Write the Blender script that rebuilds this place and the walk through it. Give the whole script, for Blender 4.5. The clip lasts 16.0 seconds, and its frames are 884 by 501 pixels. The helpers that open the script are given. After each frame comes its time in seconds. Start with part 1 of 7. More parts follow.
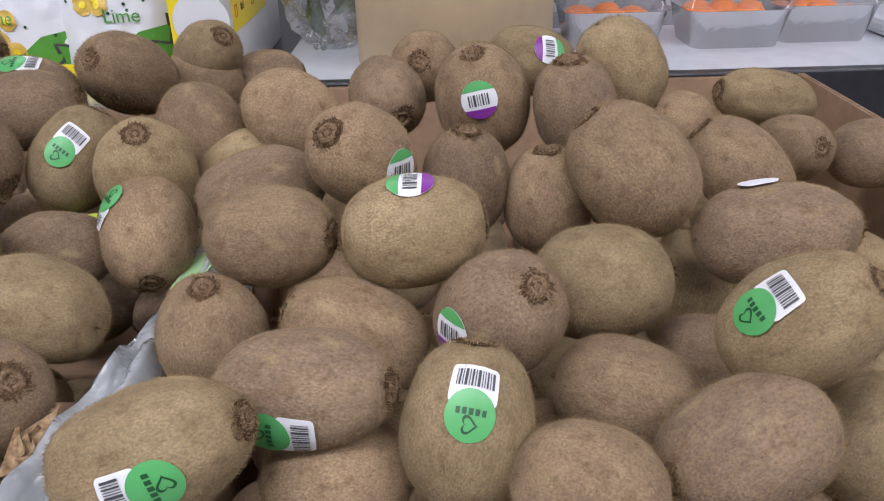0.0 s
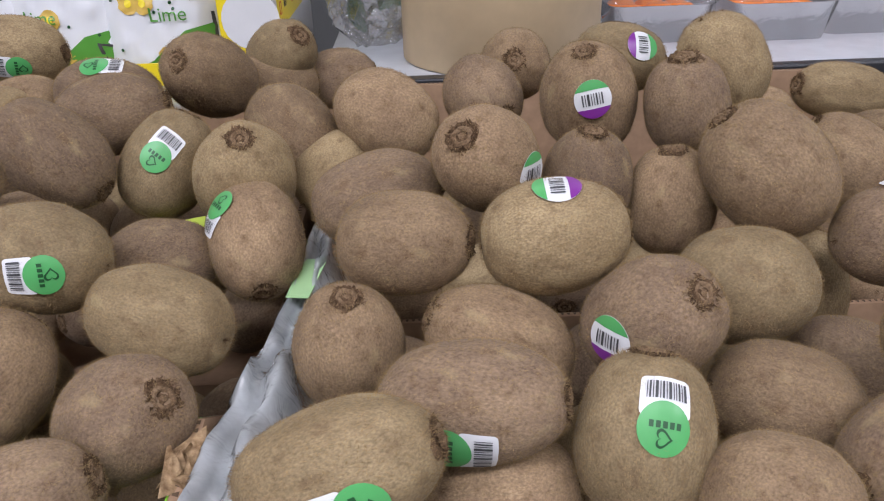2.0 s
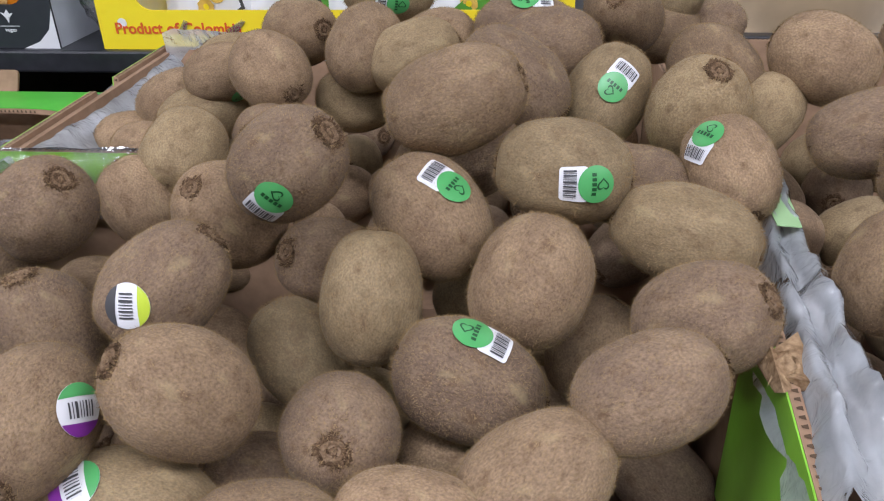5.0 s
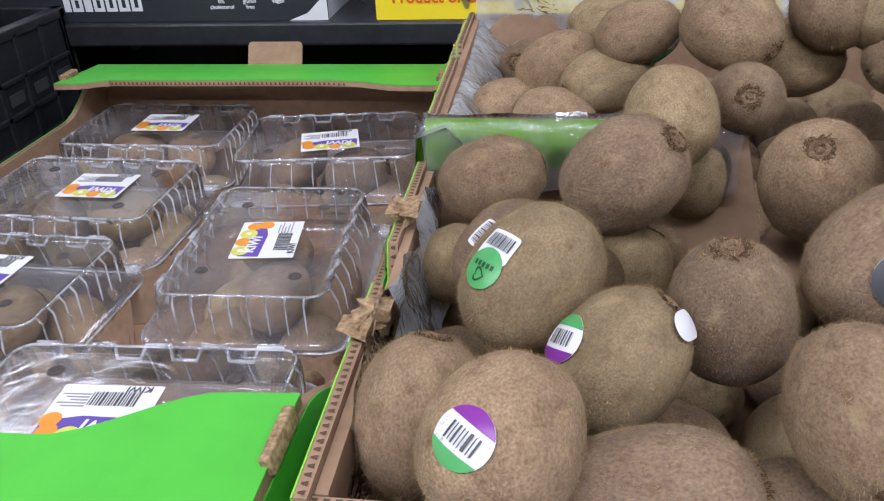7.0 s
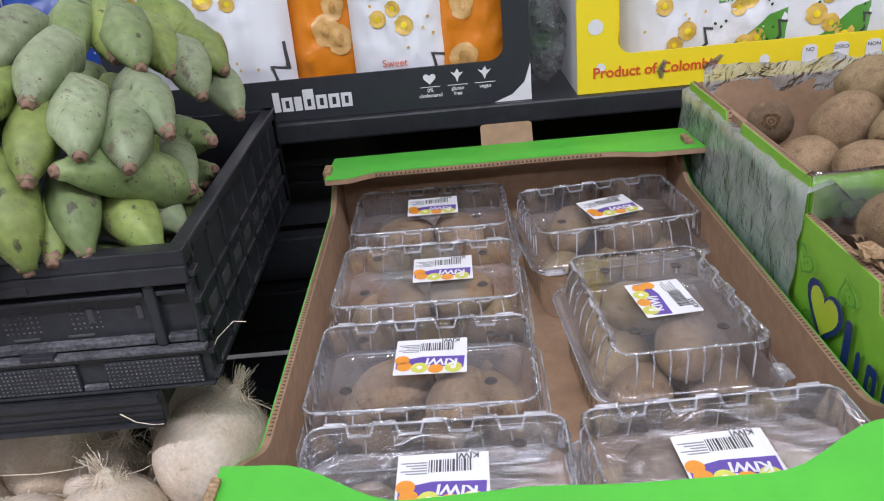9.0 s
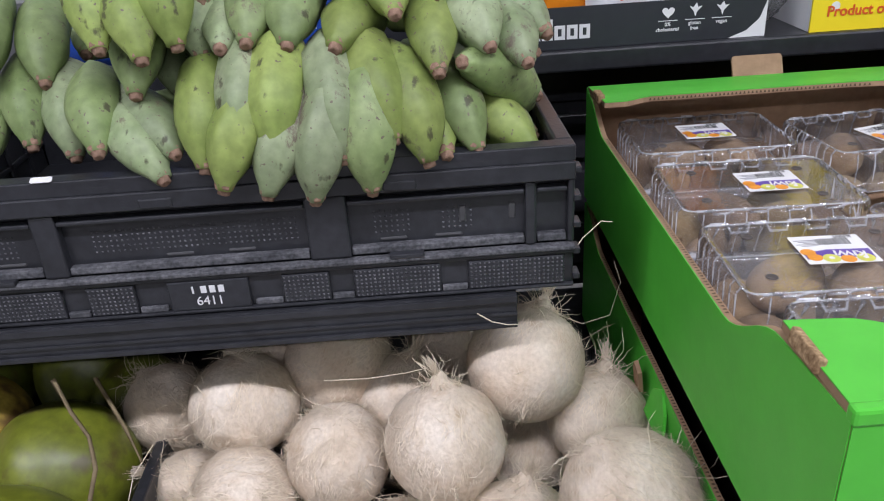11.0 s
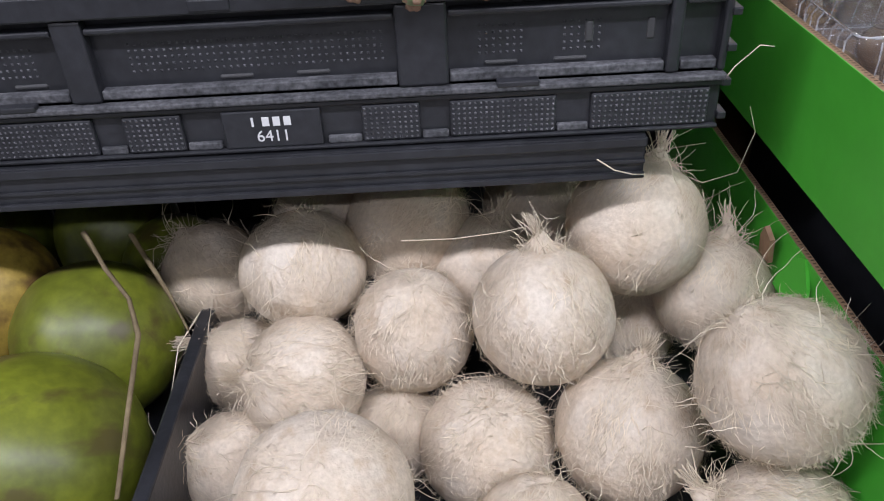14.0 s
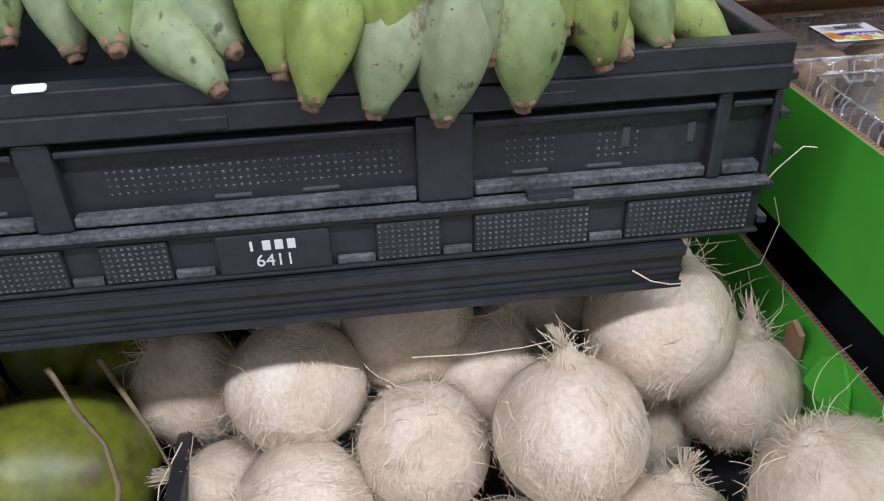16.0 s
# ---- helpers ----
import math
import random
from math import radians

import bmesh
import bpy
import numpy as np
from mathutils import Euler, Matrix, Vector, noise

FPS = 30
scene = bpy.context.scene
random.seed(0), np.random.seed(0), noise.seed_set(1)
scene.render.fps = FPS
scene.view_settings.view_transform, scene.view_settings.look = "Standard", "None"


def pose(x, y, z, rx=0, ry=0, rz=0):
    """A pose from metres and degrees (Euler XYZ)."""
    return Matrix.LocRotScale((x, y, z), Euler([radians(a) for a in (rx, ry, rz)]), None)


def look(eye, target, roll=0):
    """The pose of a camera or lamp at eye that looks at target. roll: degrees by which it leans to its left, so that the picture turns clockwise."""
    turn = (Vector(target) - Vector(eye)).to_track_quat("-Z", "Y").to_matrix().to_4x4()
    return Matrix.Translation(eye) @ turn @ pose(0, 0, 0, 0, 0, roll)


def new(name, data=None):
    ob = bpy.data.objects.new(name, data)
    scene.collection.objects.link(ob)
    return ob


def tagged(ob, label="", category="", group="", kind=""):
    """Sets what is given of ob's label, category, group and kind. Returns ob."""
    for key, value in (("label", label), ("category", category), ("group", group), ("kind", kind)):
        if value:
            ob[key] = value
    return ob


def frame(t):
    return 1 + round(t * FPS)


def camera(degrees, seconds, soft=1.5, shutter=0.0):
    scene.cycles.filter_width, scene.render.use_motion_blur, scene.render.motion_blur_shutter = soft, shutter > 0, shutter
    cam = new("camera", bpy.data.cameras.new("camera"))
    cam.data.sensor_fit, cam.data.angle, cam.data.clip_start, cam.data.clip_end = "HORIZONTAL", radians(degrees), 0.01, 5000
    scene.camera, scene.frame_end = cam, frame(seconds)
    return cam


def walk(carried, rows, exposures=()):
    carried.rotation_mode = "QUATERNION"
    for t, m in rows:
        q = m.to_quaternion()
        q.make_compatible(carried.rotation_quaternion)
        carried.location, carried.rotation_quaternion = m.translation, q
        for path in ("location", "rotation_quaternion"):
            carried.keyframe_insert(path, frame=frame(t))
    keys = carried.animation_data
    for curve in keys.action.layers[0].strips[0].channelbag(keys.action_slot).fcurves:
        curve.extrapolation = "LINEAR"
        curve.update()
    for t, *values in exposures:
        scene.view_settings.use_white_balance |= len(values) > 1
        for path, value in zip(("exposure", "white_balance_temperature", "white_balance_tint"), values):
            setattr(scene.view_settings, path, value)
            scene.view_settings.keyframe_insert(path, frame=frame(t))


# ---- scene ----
cam = camera(58.8, 16.0, soft=1.1)
PATH = [
    (0, (0.879, 0.156, 1.283), (0.887, 1.943, 0.383), -1.5),
    (0.5, (0.866, 0.145, 1.286), (0.864, 1.924, 0.371), -1.6),
    (1, (0.814, 0.132, 1.298), (0.801, 1.91, 0.381), -2.0),
    (1.5, (0.806, 0.154, 1.291), (0.81, 1.93, 0.373), -2.4),
    (2, (0.813, 0.168, 1.286), (0.841, 1.946, 0.37), -2.0),
    (2.5, (0.813, 0.171, 1.281), (0.85, 1.95, 0.368), -0.8),
    (3, (0.796, 0.185, 1.278), (0.708, 1.965, 0.371), -0.8),
    (3.5, (0.75, 0.179, 1.276), (0.566, 1.952, 0.369), -0.9),
    (3.7, (0.727, 0.175, 1.279), (0.53, 1.941, 0.363), -1.0),
    (5.8, (0.514, 0.118, 1.266), (0.322, 1.854, 0.293), -1.5),
    (6, (0.489, 0.122, 1.263), (0.278, 1.856, 0.291), -1.5),
    (6.2, (0.47, 0.123, 1.268), (0.209, 1.843, 0.282), -2.2),
    (6.5, (0.41, 0.14, 1.266), (0.17, 1.865, 0.282), -1.9),
    (7, (0.307, 0.139, 1.253), (0.051, 1.858, 0.263), -2.6),
    (7.4, (0.226, 0.093, 1.264), (-0.025, 1.819, 0.285), -2.9),
    (7.5, (0.207, 0.07, 1.28), (-0.052, 1.793, 0.298), -3.6),
    (7.6, (0.16, 0.064, 1.289), (-0.056, 1.782, 0.289), -3.1),
    (8, (0.133, 0.005, 1.299), (-0.002, 1.747, 0.325), -3.4),
    (8.5, (0.061, 0.015, 1.3), (-0.022, 1.778, 0.359), -4.6),
    (9, (-0.039, 0.069, 1.307), (-0.086, 1.869, 0.436), -5.7),
    (9.5, (-0.125, 0.084, 1.293), (-0.151, 1.892, 0.438), -5.3),
    (10, (-0.238, 0.035, 1.302), (-0.255, 1.843, 0.448), -5.1),
    (10.2, (-0.275, 0.01, 1.309), (-0.273, 1.818, 0.452), -4.8),
    (12.3, (-0.41, 0.097, 1.195), (-0.386, 1.804, 0.154), -3.2),
    (12.5, (-0.417, 0.089, 1.198), (-0.393, 1.784, 0.137), -3.1),
    (13, (-0.435, 0.08, 1.2), (-0.425, 1.761, 0.116), -3.0),
    (13.5, (-0.44, 0.094, 1.192), (-0.428, 1.759, 0.084), -2.8),
    (14, (-0.439, 0.12, 1.183), (-0.44, 1.776, 0.062), -3.1),
    (14.5, (-0.457, 0.114, 1.201), (-0.467, 1.778, 0.091), -4.3),
    (15, (-0.487, 0.093, 1.214), (-0.389, 1.746, 0.092), -2.8),
    (15.5, (-0.491, 0.14, 1.204), (-0.337, 1.793, 0.089), -2.3),
    (16, (-0.491, 0.206, 1.209), (-0.314, 1.879, 0.127), -1.9),
]
EXPOSURES = [(0, 0.0, 6500, 10), (3.7, 0.0, 6480, 10), (5.8, 0.12, 6250, 10), (7.0, 0.10, 6250, 10), (8.0, 0.0, 6450, 10), (10.2, 0.0, 6500, 10),
             (12.3, 0.20, 6450, 9), (13.2, 0.08, 6450, 9), (14.5, 0.10, 6450, 9), (16.0, 0.08, 6450, 9)]
walk(cam, [(t, look(eye, target, roll)) for t, eye, target, roll in PATH], EXPOSURES)

# ---- light ----
world = bpy.data.worlds.new("store_air")
scene.world = world
world.use_nodes = True
world.node_tree.nodes["Background"].inputs[0].default_value = (0.9, 0.95, 1.0, 1)
world.node_tree.nodes["Background"].inputs[1].default_value = 0.05


def tube_lamp(x, y, z, watts, length=2.4, width=0.16):
    lamp = bpy.data.lights.new("tube_lamp", "AREA")
    lamp.shape, lamp.size, lamp.size_y = "RECTANGLE", length, width
    lamp.energy, lamp.color = watts, (0.935, 0.94, 1.10)
    ob = new("tube_lamp", lamp)
    ob.matrix_world = pose(x, y, z)
    return ob


LAMPS = [(x, y) for y in (-2.75, -0.75, 2.5) for x in (-2.6, 0.2, 3.0)]
for lx, ly in LAMPS:
    tube_lamp(lx, ly, 3.12, 67 if abs(ly) < 1 else (25 if ly < 0 else 15))

# ---- materials ----


def mat(name, color=(0.5, 0.5, 0.5), rough=0.5, metal=0.0, spec=0.5, var=0.0, scale=20.0, color2=None,
        bump=0.0, bump_scale=200.0, fine=None, sheen=0.0, transmission=0.0, rand=0.0, subsurface=0.0):
    """Principled material with two scales of noise in colour and a relief."""
    m = bpy.data.materials.new(name)
    m.use_nodes = True
    nt = m.node_tree
    b = nt.nodes["Principled BSDF"]
    b.inputs["Roughness"].default_value = rough
    b.inputs["Metallic"].default_value = metal
    b.inputs["Specular IOR Level"].default_value = spec
    b.inputs["Sheen Weight"].default_value = sheen
    b.inputs["Sheen Roughness"].default_value = 0.4
    b.inputs["Transmission Weight"].default_value = transmission
    if subsurface:
        b.inputs["Subsurface Weight"].default_value = subsurface
        b.inputs["Subsurface Radius"].default_value = (0.01, 0.006, 0.003)
    b.inputs["Base Color"].default_value = (*color, 1)
    tc = nt.nodes.new("ShaderNodeTexCoord")
    last = None
    if color2 is not None or var:
        n1 = nt.nodes.new("ShaderNodeTexNoise")
        n1.inputs["Scale"].default_value = scale
        n1.inputs["Detail"].default_value = 6
        n1.inputs["Roughness"].default_value = 0.65
        nt.links.new(tc.outputs["Object"], n1.inputs["Vector"])
        ramp = nt.nodes.new("ShaderNodeValToRGB")
        c2 = color2 if color2 is not None else tuple(max(0, c * (1 - var)) for c in color)
        ramp.color_ramp.elements[0].position, ramp.color_ramp.elements[1].position = 0.32, 0.68
        ramp.color_ramp.elements[0].color = (*c2, 1)
        ramp.color_ramp.elements[1].color = (*color, 1)
        nt.links.new(n1.outputs["Fac"], ramp.inputs["Fac"])
        last = ramp.outputs["Color"]
        if fine:
            n2 = nt.nodes.new("ShaderNodeTexNoise")
            n2.inputs["Scale"].default_value = scale * fine[0]
            n2.inputs["Detail"].default_value = 3
            nt.links.new(tc.outputs["Object"], n2.inputs["Vector"])
            r2 = nt.nodes.new("ShaderNodeMapRange")
            r2.inputs["From Min"].default_value, r2.inputs["From Max"].default_value = 0.3, 0.7
            r2.inputs["To Min"].default_value, r2.inputs["To Max"].default_value = 1 - fine[1], 1 + fine[1]
            nt.links.new(n2.outputs["Fac"], r2.inputs["Value"])
            mx = nt.nodes.new("ShaderNodeVectorMath")
            mx.operation = "SCALE"
            nt.links.new(last, mx.inputs[0])
            nt.links.new(r2.outputs["Result"], mx.inputs["Scale"])
            last = mx.outputs["Vector"]
    if rand and last is not None:
        oi = nt.nodes.new("ShaderNodeObjectInfo")
        rr = nt.nodes.new("ShaderNodeMapRange")
        rr.inputs["To Min"].default_value, rr.inputs["To Max"].default_value = 1 - rand, 1 + rand
        nt.links.new(oi.outputs["Random"], rr.inputs["Value"])
        mx = nt.nodes.new("ShaderNodeVectorMath")
        mx.operation = "SCALE"
        nt.links.new(last, mx.inputs[0])
        nt.links.new(rr.outputs["Result"], mx.inputs["Scale"])
        last = mx.outputs["Vector"]
    if last is not None:
        nt.links.new(last, b.inputs["Base Color"])
    if bump:
        n3 = nt.nodes.new("ShaderNodeTexNoise")
        n3.inputs["Scale"].default_value = bump_scale
        n3.inputs["Detail"].default_value = 4
        nt.links.new(tc.outputs["Object"], n3.inputs["Vector"])
        bp = nt.nodes.new("ShaderNodeBump")
        bp.inputs["Strength"].default_value = bump
        bp.inputs["Distance"].default_value = 0.002
        nt.links.new(n3.outputs["Fac"], bp.inputs["Height"])
        nt.links.new(bp.outputs["Normal"], b.inputs["Normal"])
    return m


def film(name, tint=(1, 1, 1), gloss=1.0, rough=0.08, haze=0.0, haze_color=(0.8, 0.8, 0.8), wrinkle=0.0, scale=40):
    """Thin clear plastic: lets light through, glossy by Fresnel, with some milky haze."""
    m = bpy.data.materials.new(name)
    m.use_nodes = True
    nt = m.node_tree
    nt.nodes.remove(nt.nodes["Principled BSDF"])
    outn = nt.nodes["Material Output"]
    tr = nt.nodes.new("ShaderNodeBsdfTransparent")
    tr.inputs[0].default_value = (*tint, 1)
    gl = nt.nodes.new("ShaderNodeBsdfGlossy")
    gl.inputs["Roughness"].default_value = rough
    fr = nt.nodes.new("ShaderNodeFresnel")
    fr.inputs["IOR"].default_value = 1.5
    mul = nt.nodes.new("ShaderNodeMath")
    mul.operation = "MULTIPLY"
    mul.inputs[1].default_value = gloss
    nt.links.new(fr.outputs[0], mul.inputs[0])
    base = tr.outputs[0]
    if haze:
        df = nt.nodes.new("ShaderNodeBsdfDiffuse")
        df.inputs[0].default_value = (*haze_color, 1)
        tl = nt.nodes.new("ShaderNodeBsdfTranslucent")
        tl.inputs[0].default_value = (*haze_color, 1)
        mm = nt.nodes.new("ShaderNodeMixShader")
        nt.links.new(df.outputs[0], mm.inputs[1])
        nt.links.new(tl.outputs[0], mm.inputs[2])
        hz = nt.nodes.new("ShaderNodeMixShader")
        nz = nt.nodes.new("ShaderNodeTexNoise")
        nz.inputs["Scale"].default_value = scale
        nz.inputs["Detail"].default_value = 5
        tc = nt.nodes.new("ShaderNodeTexCoord")
        nt.links.new(tc.outputs["Object"], nz.inputs["Vector"])
        mr = nt.nodes.new("ShaderNodeMapRange")
        mr.inputs["From Min"].default_value, mr.inputs["From Max"].default_value = 0.3, 0.7
        mr.inputs["To Min"].default_value, mr.inputs["To Max"].default_value = max(0, haze - 0.2), min(1, haze + 0.2)
        nt.links.new(nz.outputs["Fac"], mr.inputs["Value"])
        nt.links.new(mr.outputs["Result"], hz.inputs[0])
        nt.links.new(tr.outputs[0], hz.inputs[1])
        nt.links.new(mm.outputs[0], hz.inputs[2])
        base = hz.outputs[0]
    if wrinkle:
        nz2 = nt.nodes.new("ShaderNodeTexNoise")
        nz2.inputs["Scale"].default_value = scale * 1.5
        nz2.inputs["Detail"].default_value = 3
        nz2.inputs["Distortion"].default_value = 1.5
        bp = nt.nodes.new("ShaderNodeBump")
        bp.inputs["Strength"].default_value = wrinkle
        bp.inputs["Distance"].default_value = 0.004
        tc2 = nt.nodes.new("ShaderNodeTexCoord")
        nt.links.new(tc2.outputs["Object"], nz2.inputs["Vector"])
        nt.links.new(nz2.outputs["Fac"], bp.inputs["Height"])
        nt.links.new(bp.outputs["Normal"], gl.inputs["Normal"])
        nt.links.new(bp.outputs["Normal"], fr.inputs["Normal"])
    mix = nt.nodes.new("ShaderNodeMixShader")
    nt.links.new(mul.outputs[0], mix.inputs[0])
    nt.links.new(base, mix.inputs[1])
    nt.links.new(gl.outputs[0], mix.inputs[2])
    nt.links.new(mix.outputs[0], outn.inputs["Surface"])
    return m


M_KIWI = [
    mat("kiwi_skin_brown", (0.300, 0.208, 0.122), 0.8, spec=0.2, color2=(0.185, 0.122, 0.072), scale=2.2, fine=(22, 0.30),
        bump=0.38, bump_scale=62, sheen=0.03, rand=0.22),
    mat("kiwi_skin_olive", (0.310, 0.230, 0.126), 0.75, spec=0.25, color2=(0.205, 0.145, 0.075), scale=2.4, fine=(22, 0.27),
        bump=0.32, bump_scale=62, sheen=0.03, rand=0.22),
    mat("kiwi_skin_dark", (0.25, 0.174, 0.108), 0.85, spec=0.15, color2=(0.150, 0.102, 0.068), scale=2.0, fine=(22, 0.30),
        bump=0.42, bump_scale=62, sheen=0.03, rand=0.14)]
M_FUZZ = mat("kiwi_fuzz", (0.37, 0.25, 0.115), 0.7, spec=0.2, var=0.45, scale=5)


def add_spots(m, color, scale, lo, hi, stretch=(1, 1, 1), strength=1.0):
    """Lay blotches of a second colour, where a noise is high, over a material's base colour."""
    nt = m.node_tree
    b = nt.nodes["Principled BSDF"]
    tc = nt.nodes.new("ShaderNodeTexCoord")
    mp = nt.nodes.new("ShaderNodeMapping")
    mp.inputs["Scale"].default_value = stretch
    nz = nt.nodes.new("ShaderNodeTexNoise")
    nz.inputs["Scale"].default_value = scale
    nz.inputs["Detail"].default_value = 5
    nt.links.new(tc.outputs["Object"], mp.inputs["Vector"])
    nt.links.new(mp.outputs["Vector"], nz.inputs["Vector"])
    rg = nt.nodes.new("ShaderNodeMapRange")
    rg.inputs["From Min"].default_value, rg.inputs["From Max"].default_value = lo, hi
    rg.inputs["To Max"].default_value = strength
    nt.links.new(nz.outputs["Fac"], rg.inputs["Value"])
    mx = nt.nodes.new("ShaderNodeMix")
    mx.data_type = "RGBA"
    nt.links.new(rg.outputs["Result"], mx.inputs["Factor"])
    old = b.inputs["Base Color"].links[0].from_socket
    nt.links.new(old, mx.inputs["A"])
    mx.inputs["B"].default_value = (*color, 1)
    nt.links.new(mx.outputs["Result"], b.inputs["Base Color"])


for km in M_KIWI:
    add_spots(km, (0.115, 0.066, 0.032), 7.0, 0.54, 0.78, strength=0.75)
    add_spots(km, (0.40, 0.315, 0.165), 5.0, 0.60, 0.80, (1, 1, 0.7), 0.6)
M_STEM = mat("dry_stem", (0.235, 0.160, 0.095), 0.9, spec=0.1, color2=(0.12, 0.072, 0.038), scale=9, fine=(5, 0.3), bump=0.8, bump_scale=40)
M_SEPAL = mat("dry_sepal", (0.150, 0.094, 0.052), 0.95, spec=0.1, color2=(0.058, 0.034, 0.018), scale=14, fine=(4, 0.4))
M_WHITE = mat("white_paper", (0.70, 0.70, 0.70), 0.4, var=0.06, scale=30)
M_BLACKINK = mat("black_ink", (0.05, 0.05, 0.052), 0.5)
M_GREENINK = mat("green_ink", (0.085, 0.37, 0.11), 0.35, var=0.15, scale=40)
M_DKGREEN = mat("dark_green_ink", (0.01, 0.07, 0.02), 0.4)
M_VIOLET = mat("violet_ink", (0.20, 0.03, 0.26), 0.35, var=0.15, scale=40)
M_LIME = mat("lime_ink", (0.48, 0.60, 0.05), 0.35, var=0.1, scale=40)
M_YELLOW = mat("yellow_print", (0.85, 0.66, 0.02), 0.45, var=0.07, scale=9)
M_RED = mat("red_print", (0.66, 0.10, 0.02), 0.45, var=0.1, scale=20)
M_PURPLE = mat("purple_print", (0.10, 0.05, 0.32), 0.35, var=0.1, scale=30)
M_ORANGEINK = mat("orange_print", (0.75, 0.28, 0.02), 0.4, var=0.15, scale=60)
M_SLICE = mat("slice_print", (0.62, 0.62, 0.10), 0.4, var=0.25, scale=60)
M_NAVY = mat("navy_ink", (0.015, 0.03, 0.14), 0.4)
M_GREENCARD = mat("green_carton_print", (0.080, 0.455, 0.043), 0.42, spec=0.25, var=0.10, scale=3, fine=(14, 0.05), bump=0.08, bump_scale=60)
M_LIMECARD = mat("lime_carton_print", (0.26, 0.56, 0.045), 0.4, color2=(0.20, 0.46, 0.04), scale=4, fine=(14, 0.06), bump=0.08, bump_scale=60)
M_LIMEDARK = mat("lime_carton_outline", (0.10, 0.33, 0.03), 0.45, var=0.15, scale=30)
M_CARD = mat("brown_cardboard", (0.33, 0.215, 0.135), 0.8, spec=0.15, color2=(0.26, 0.165, 0.10), scale=5, fine=(16, 0.10), bump=0.15, bump_scale=180)
M_CARDEDGE = mat("cardboard_edge", (0.40, 0.28, 0.16), 0.9, spec=0.1, color2=(0.17, 0.10, 0.05), scale=160, fine=(2, 0.2), bump=0.6, bump_scale=240)
M_BLACKPL = mat("black_crate_plastic", (0.0165, 0.0172, 0.0200), 0.36, spec=0.5, color2=(0.027, 0.028, 0.0325), scale=14, fine=(9, 0.2), bump=0.12, bump_scale=260)
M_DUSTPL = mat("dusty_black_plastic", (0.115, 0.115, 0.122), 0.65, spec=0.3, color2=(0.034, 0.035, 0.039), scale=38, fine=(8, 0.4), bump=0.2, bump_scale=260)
M_BLACKMETAL = mat("black_shelf_paint", (0.017, 0.0175, 0.020), 0.3, spec=0.5, color2=(0.027, 0.028, 0.032), scale=8, fine=(12, 0.2), bump=0.05, bump_scale=120)
M_SHELFWHITE = mat("pale_shelf", (0.55, 0.57, 0.60), 0.35, var=0.12, scale=5, fine=(8, 0.05))
M_BANANA = mat("green_banana_skin", (0.26, 0.37, 0.12), 0.5, spec=0.35, color2=(0.19, 0.32, 0.075), scale=14, fine=(7, 0.18), bump=0.12, bump_scale=120, rand=0.2)
M_BANANASCAR = mat("banana_scar", (0.17, 0.145, 0.10), 0.75, spec=0.2, color2=(0.09, 0.07, 0.05), scale=90, bump=0.3, bump_scale=200)
M_BANANATIP = mat("banana_tip", (0.36, 0.235, 0.165), 0.85, spec=0.1, color2=(0.13, 0.075, 0.055), scale=110, bump=0.5, bump_scale=300)
M_COCO = mat("peeled_coconut_husk", (0.650, 0.580, 0.488), 0.8, spec=0.15, color2=(0.575, 0.460, 0.340), scale=15, fine=(16, 0.09), bump=0.7, bump_scale=230)
M_FIBER = mat("coconut_fiber", (0.77, 0.66, 0.51), 0.8, spec=0.12, var=0.30, scale=30)
M_GREENCOCO = mat("green_coconut_skin", (0.165, 0.190, 0.018), 0.36, spec=0.45, color2=(0.080, 0.092, 0.014), scale=11, fine=(9, 0.2), bump=0.1, bump_scale=60)
M_YELCOCO = mat("yellowing_coconut_skin", (0.48, 0.34, 0.060), 0.45, spec=0.35, color2=(0.25, 0.17, 0.04), scale=13, fine=(9, 0.25), bump=0.12, bump_scale=60)
M_STALK = mat("dry_stalk", (0.22, 0.17, 0.10), 0.9, spec=0.1, var=0.5, scale=50, bump=0.4, bump_scale=120)
M_BAGWHITE = mat("white_chip_bag", (0.74, 0.75, 0.77), 0.3, spec=0.5, var=0.06, scale=8, bump=0.25, bump_scale=18)
M_BAGORANGE = mat("orange_chip_bag", (0.72, 0.24, 0.015), 0.3, spec=0.5, color2=(0.58, 0.17, 0.01), scale=9, bump=0.3, bump_scale=18)
M_BAGBLUE = mat("blue_chip_bag", (0.02, 0.07, 0.34), 0.3, spec=0.5, color2=(0.015, 0.05, 0.25), scale=9, bump=0.3, bump_scale=18)
M_BAGGREEN = mat("green_bag_print", (0.10, 0.33, 0.05), 0.3, spec=0.5, var=0.2, scale=12)
M_CHIPTAN = mat("tan_chip_print", (0.66, 0.42, 0.17), 0.4, color2=(0.54, 0.29, 0.08), scale=70)
M_CHIPCORE = mat("brown_chip_core_print", (0.44, 0.21, 0.05), 0.4, color2=(0.60, 0.36, 0.13), scale=120)
M_CHIP = mat("chip_print", (0.72, 0.50, 0.10), 0.4, color2=(0.56, 0.35, 0.08), scale=60)
add_spots(M_GREENCOCO, (0.075, 0.062, 0.018), 34, 0.55, 0.66, (1, 1, 0.45), 0.9)
add_spots(M_YELCOCO, (0.10, 0.055, 0.022), 30, 0.51, 0.61, (1, 1, 0.5), 0.9)
add_spots(M_COCO, (0.46, 0.335, 0.215), 70, 0.57, 0.76, (1, 1, 0.16), 0.6)
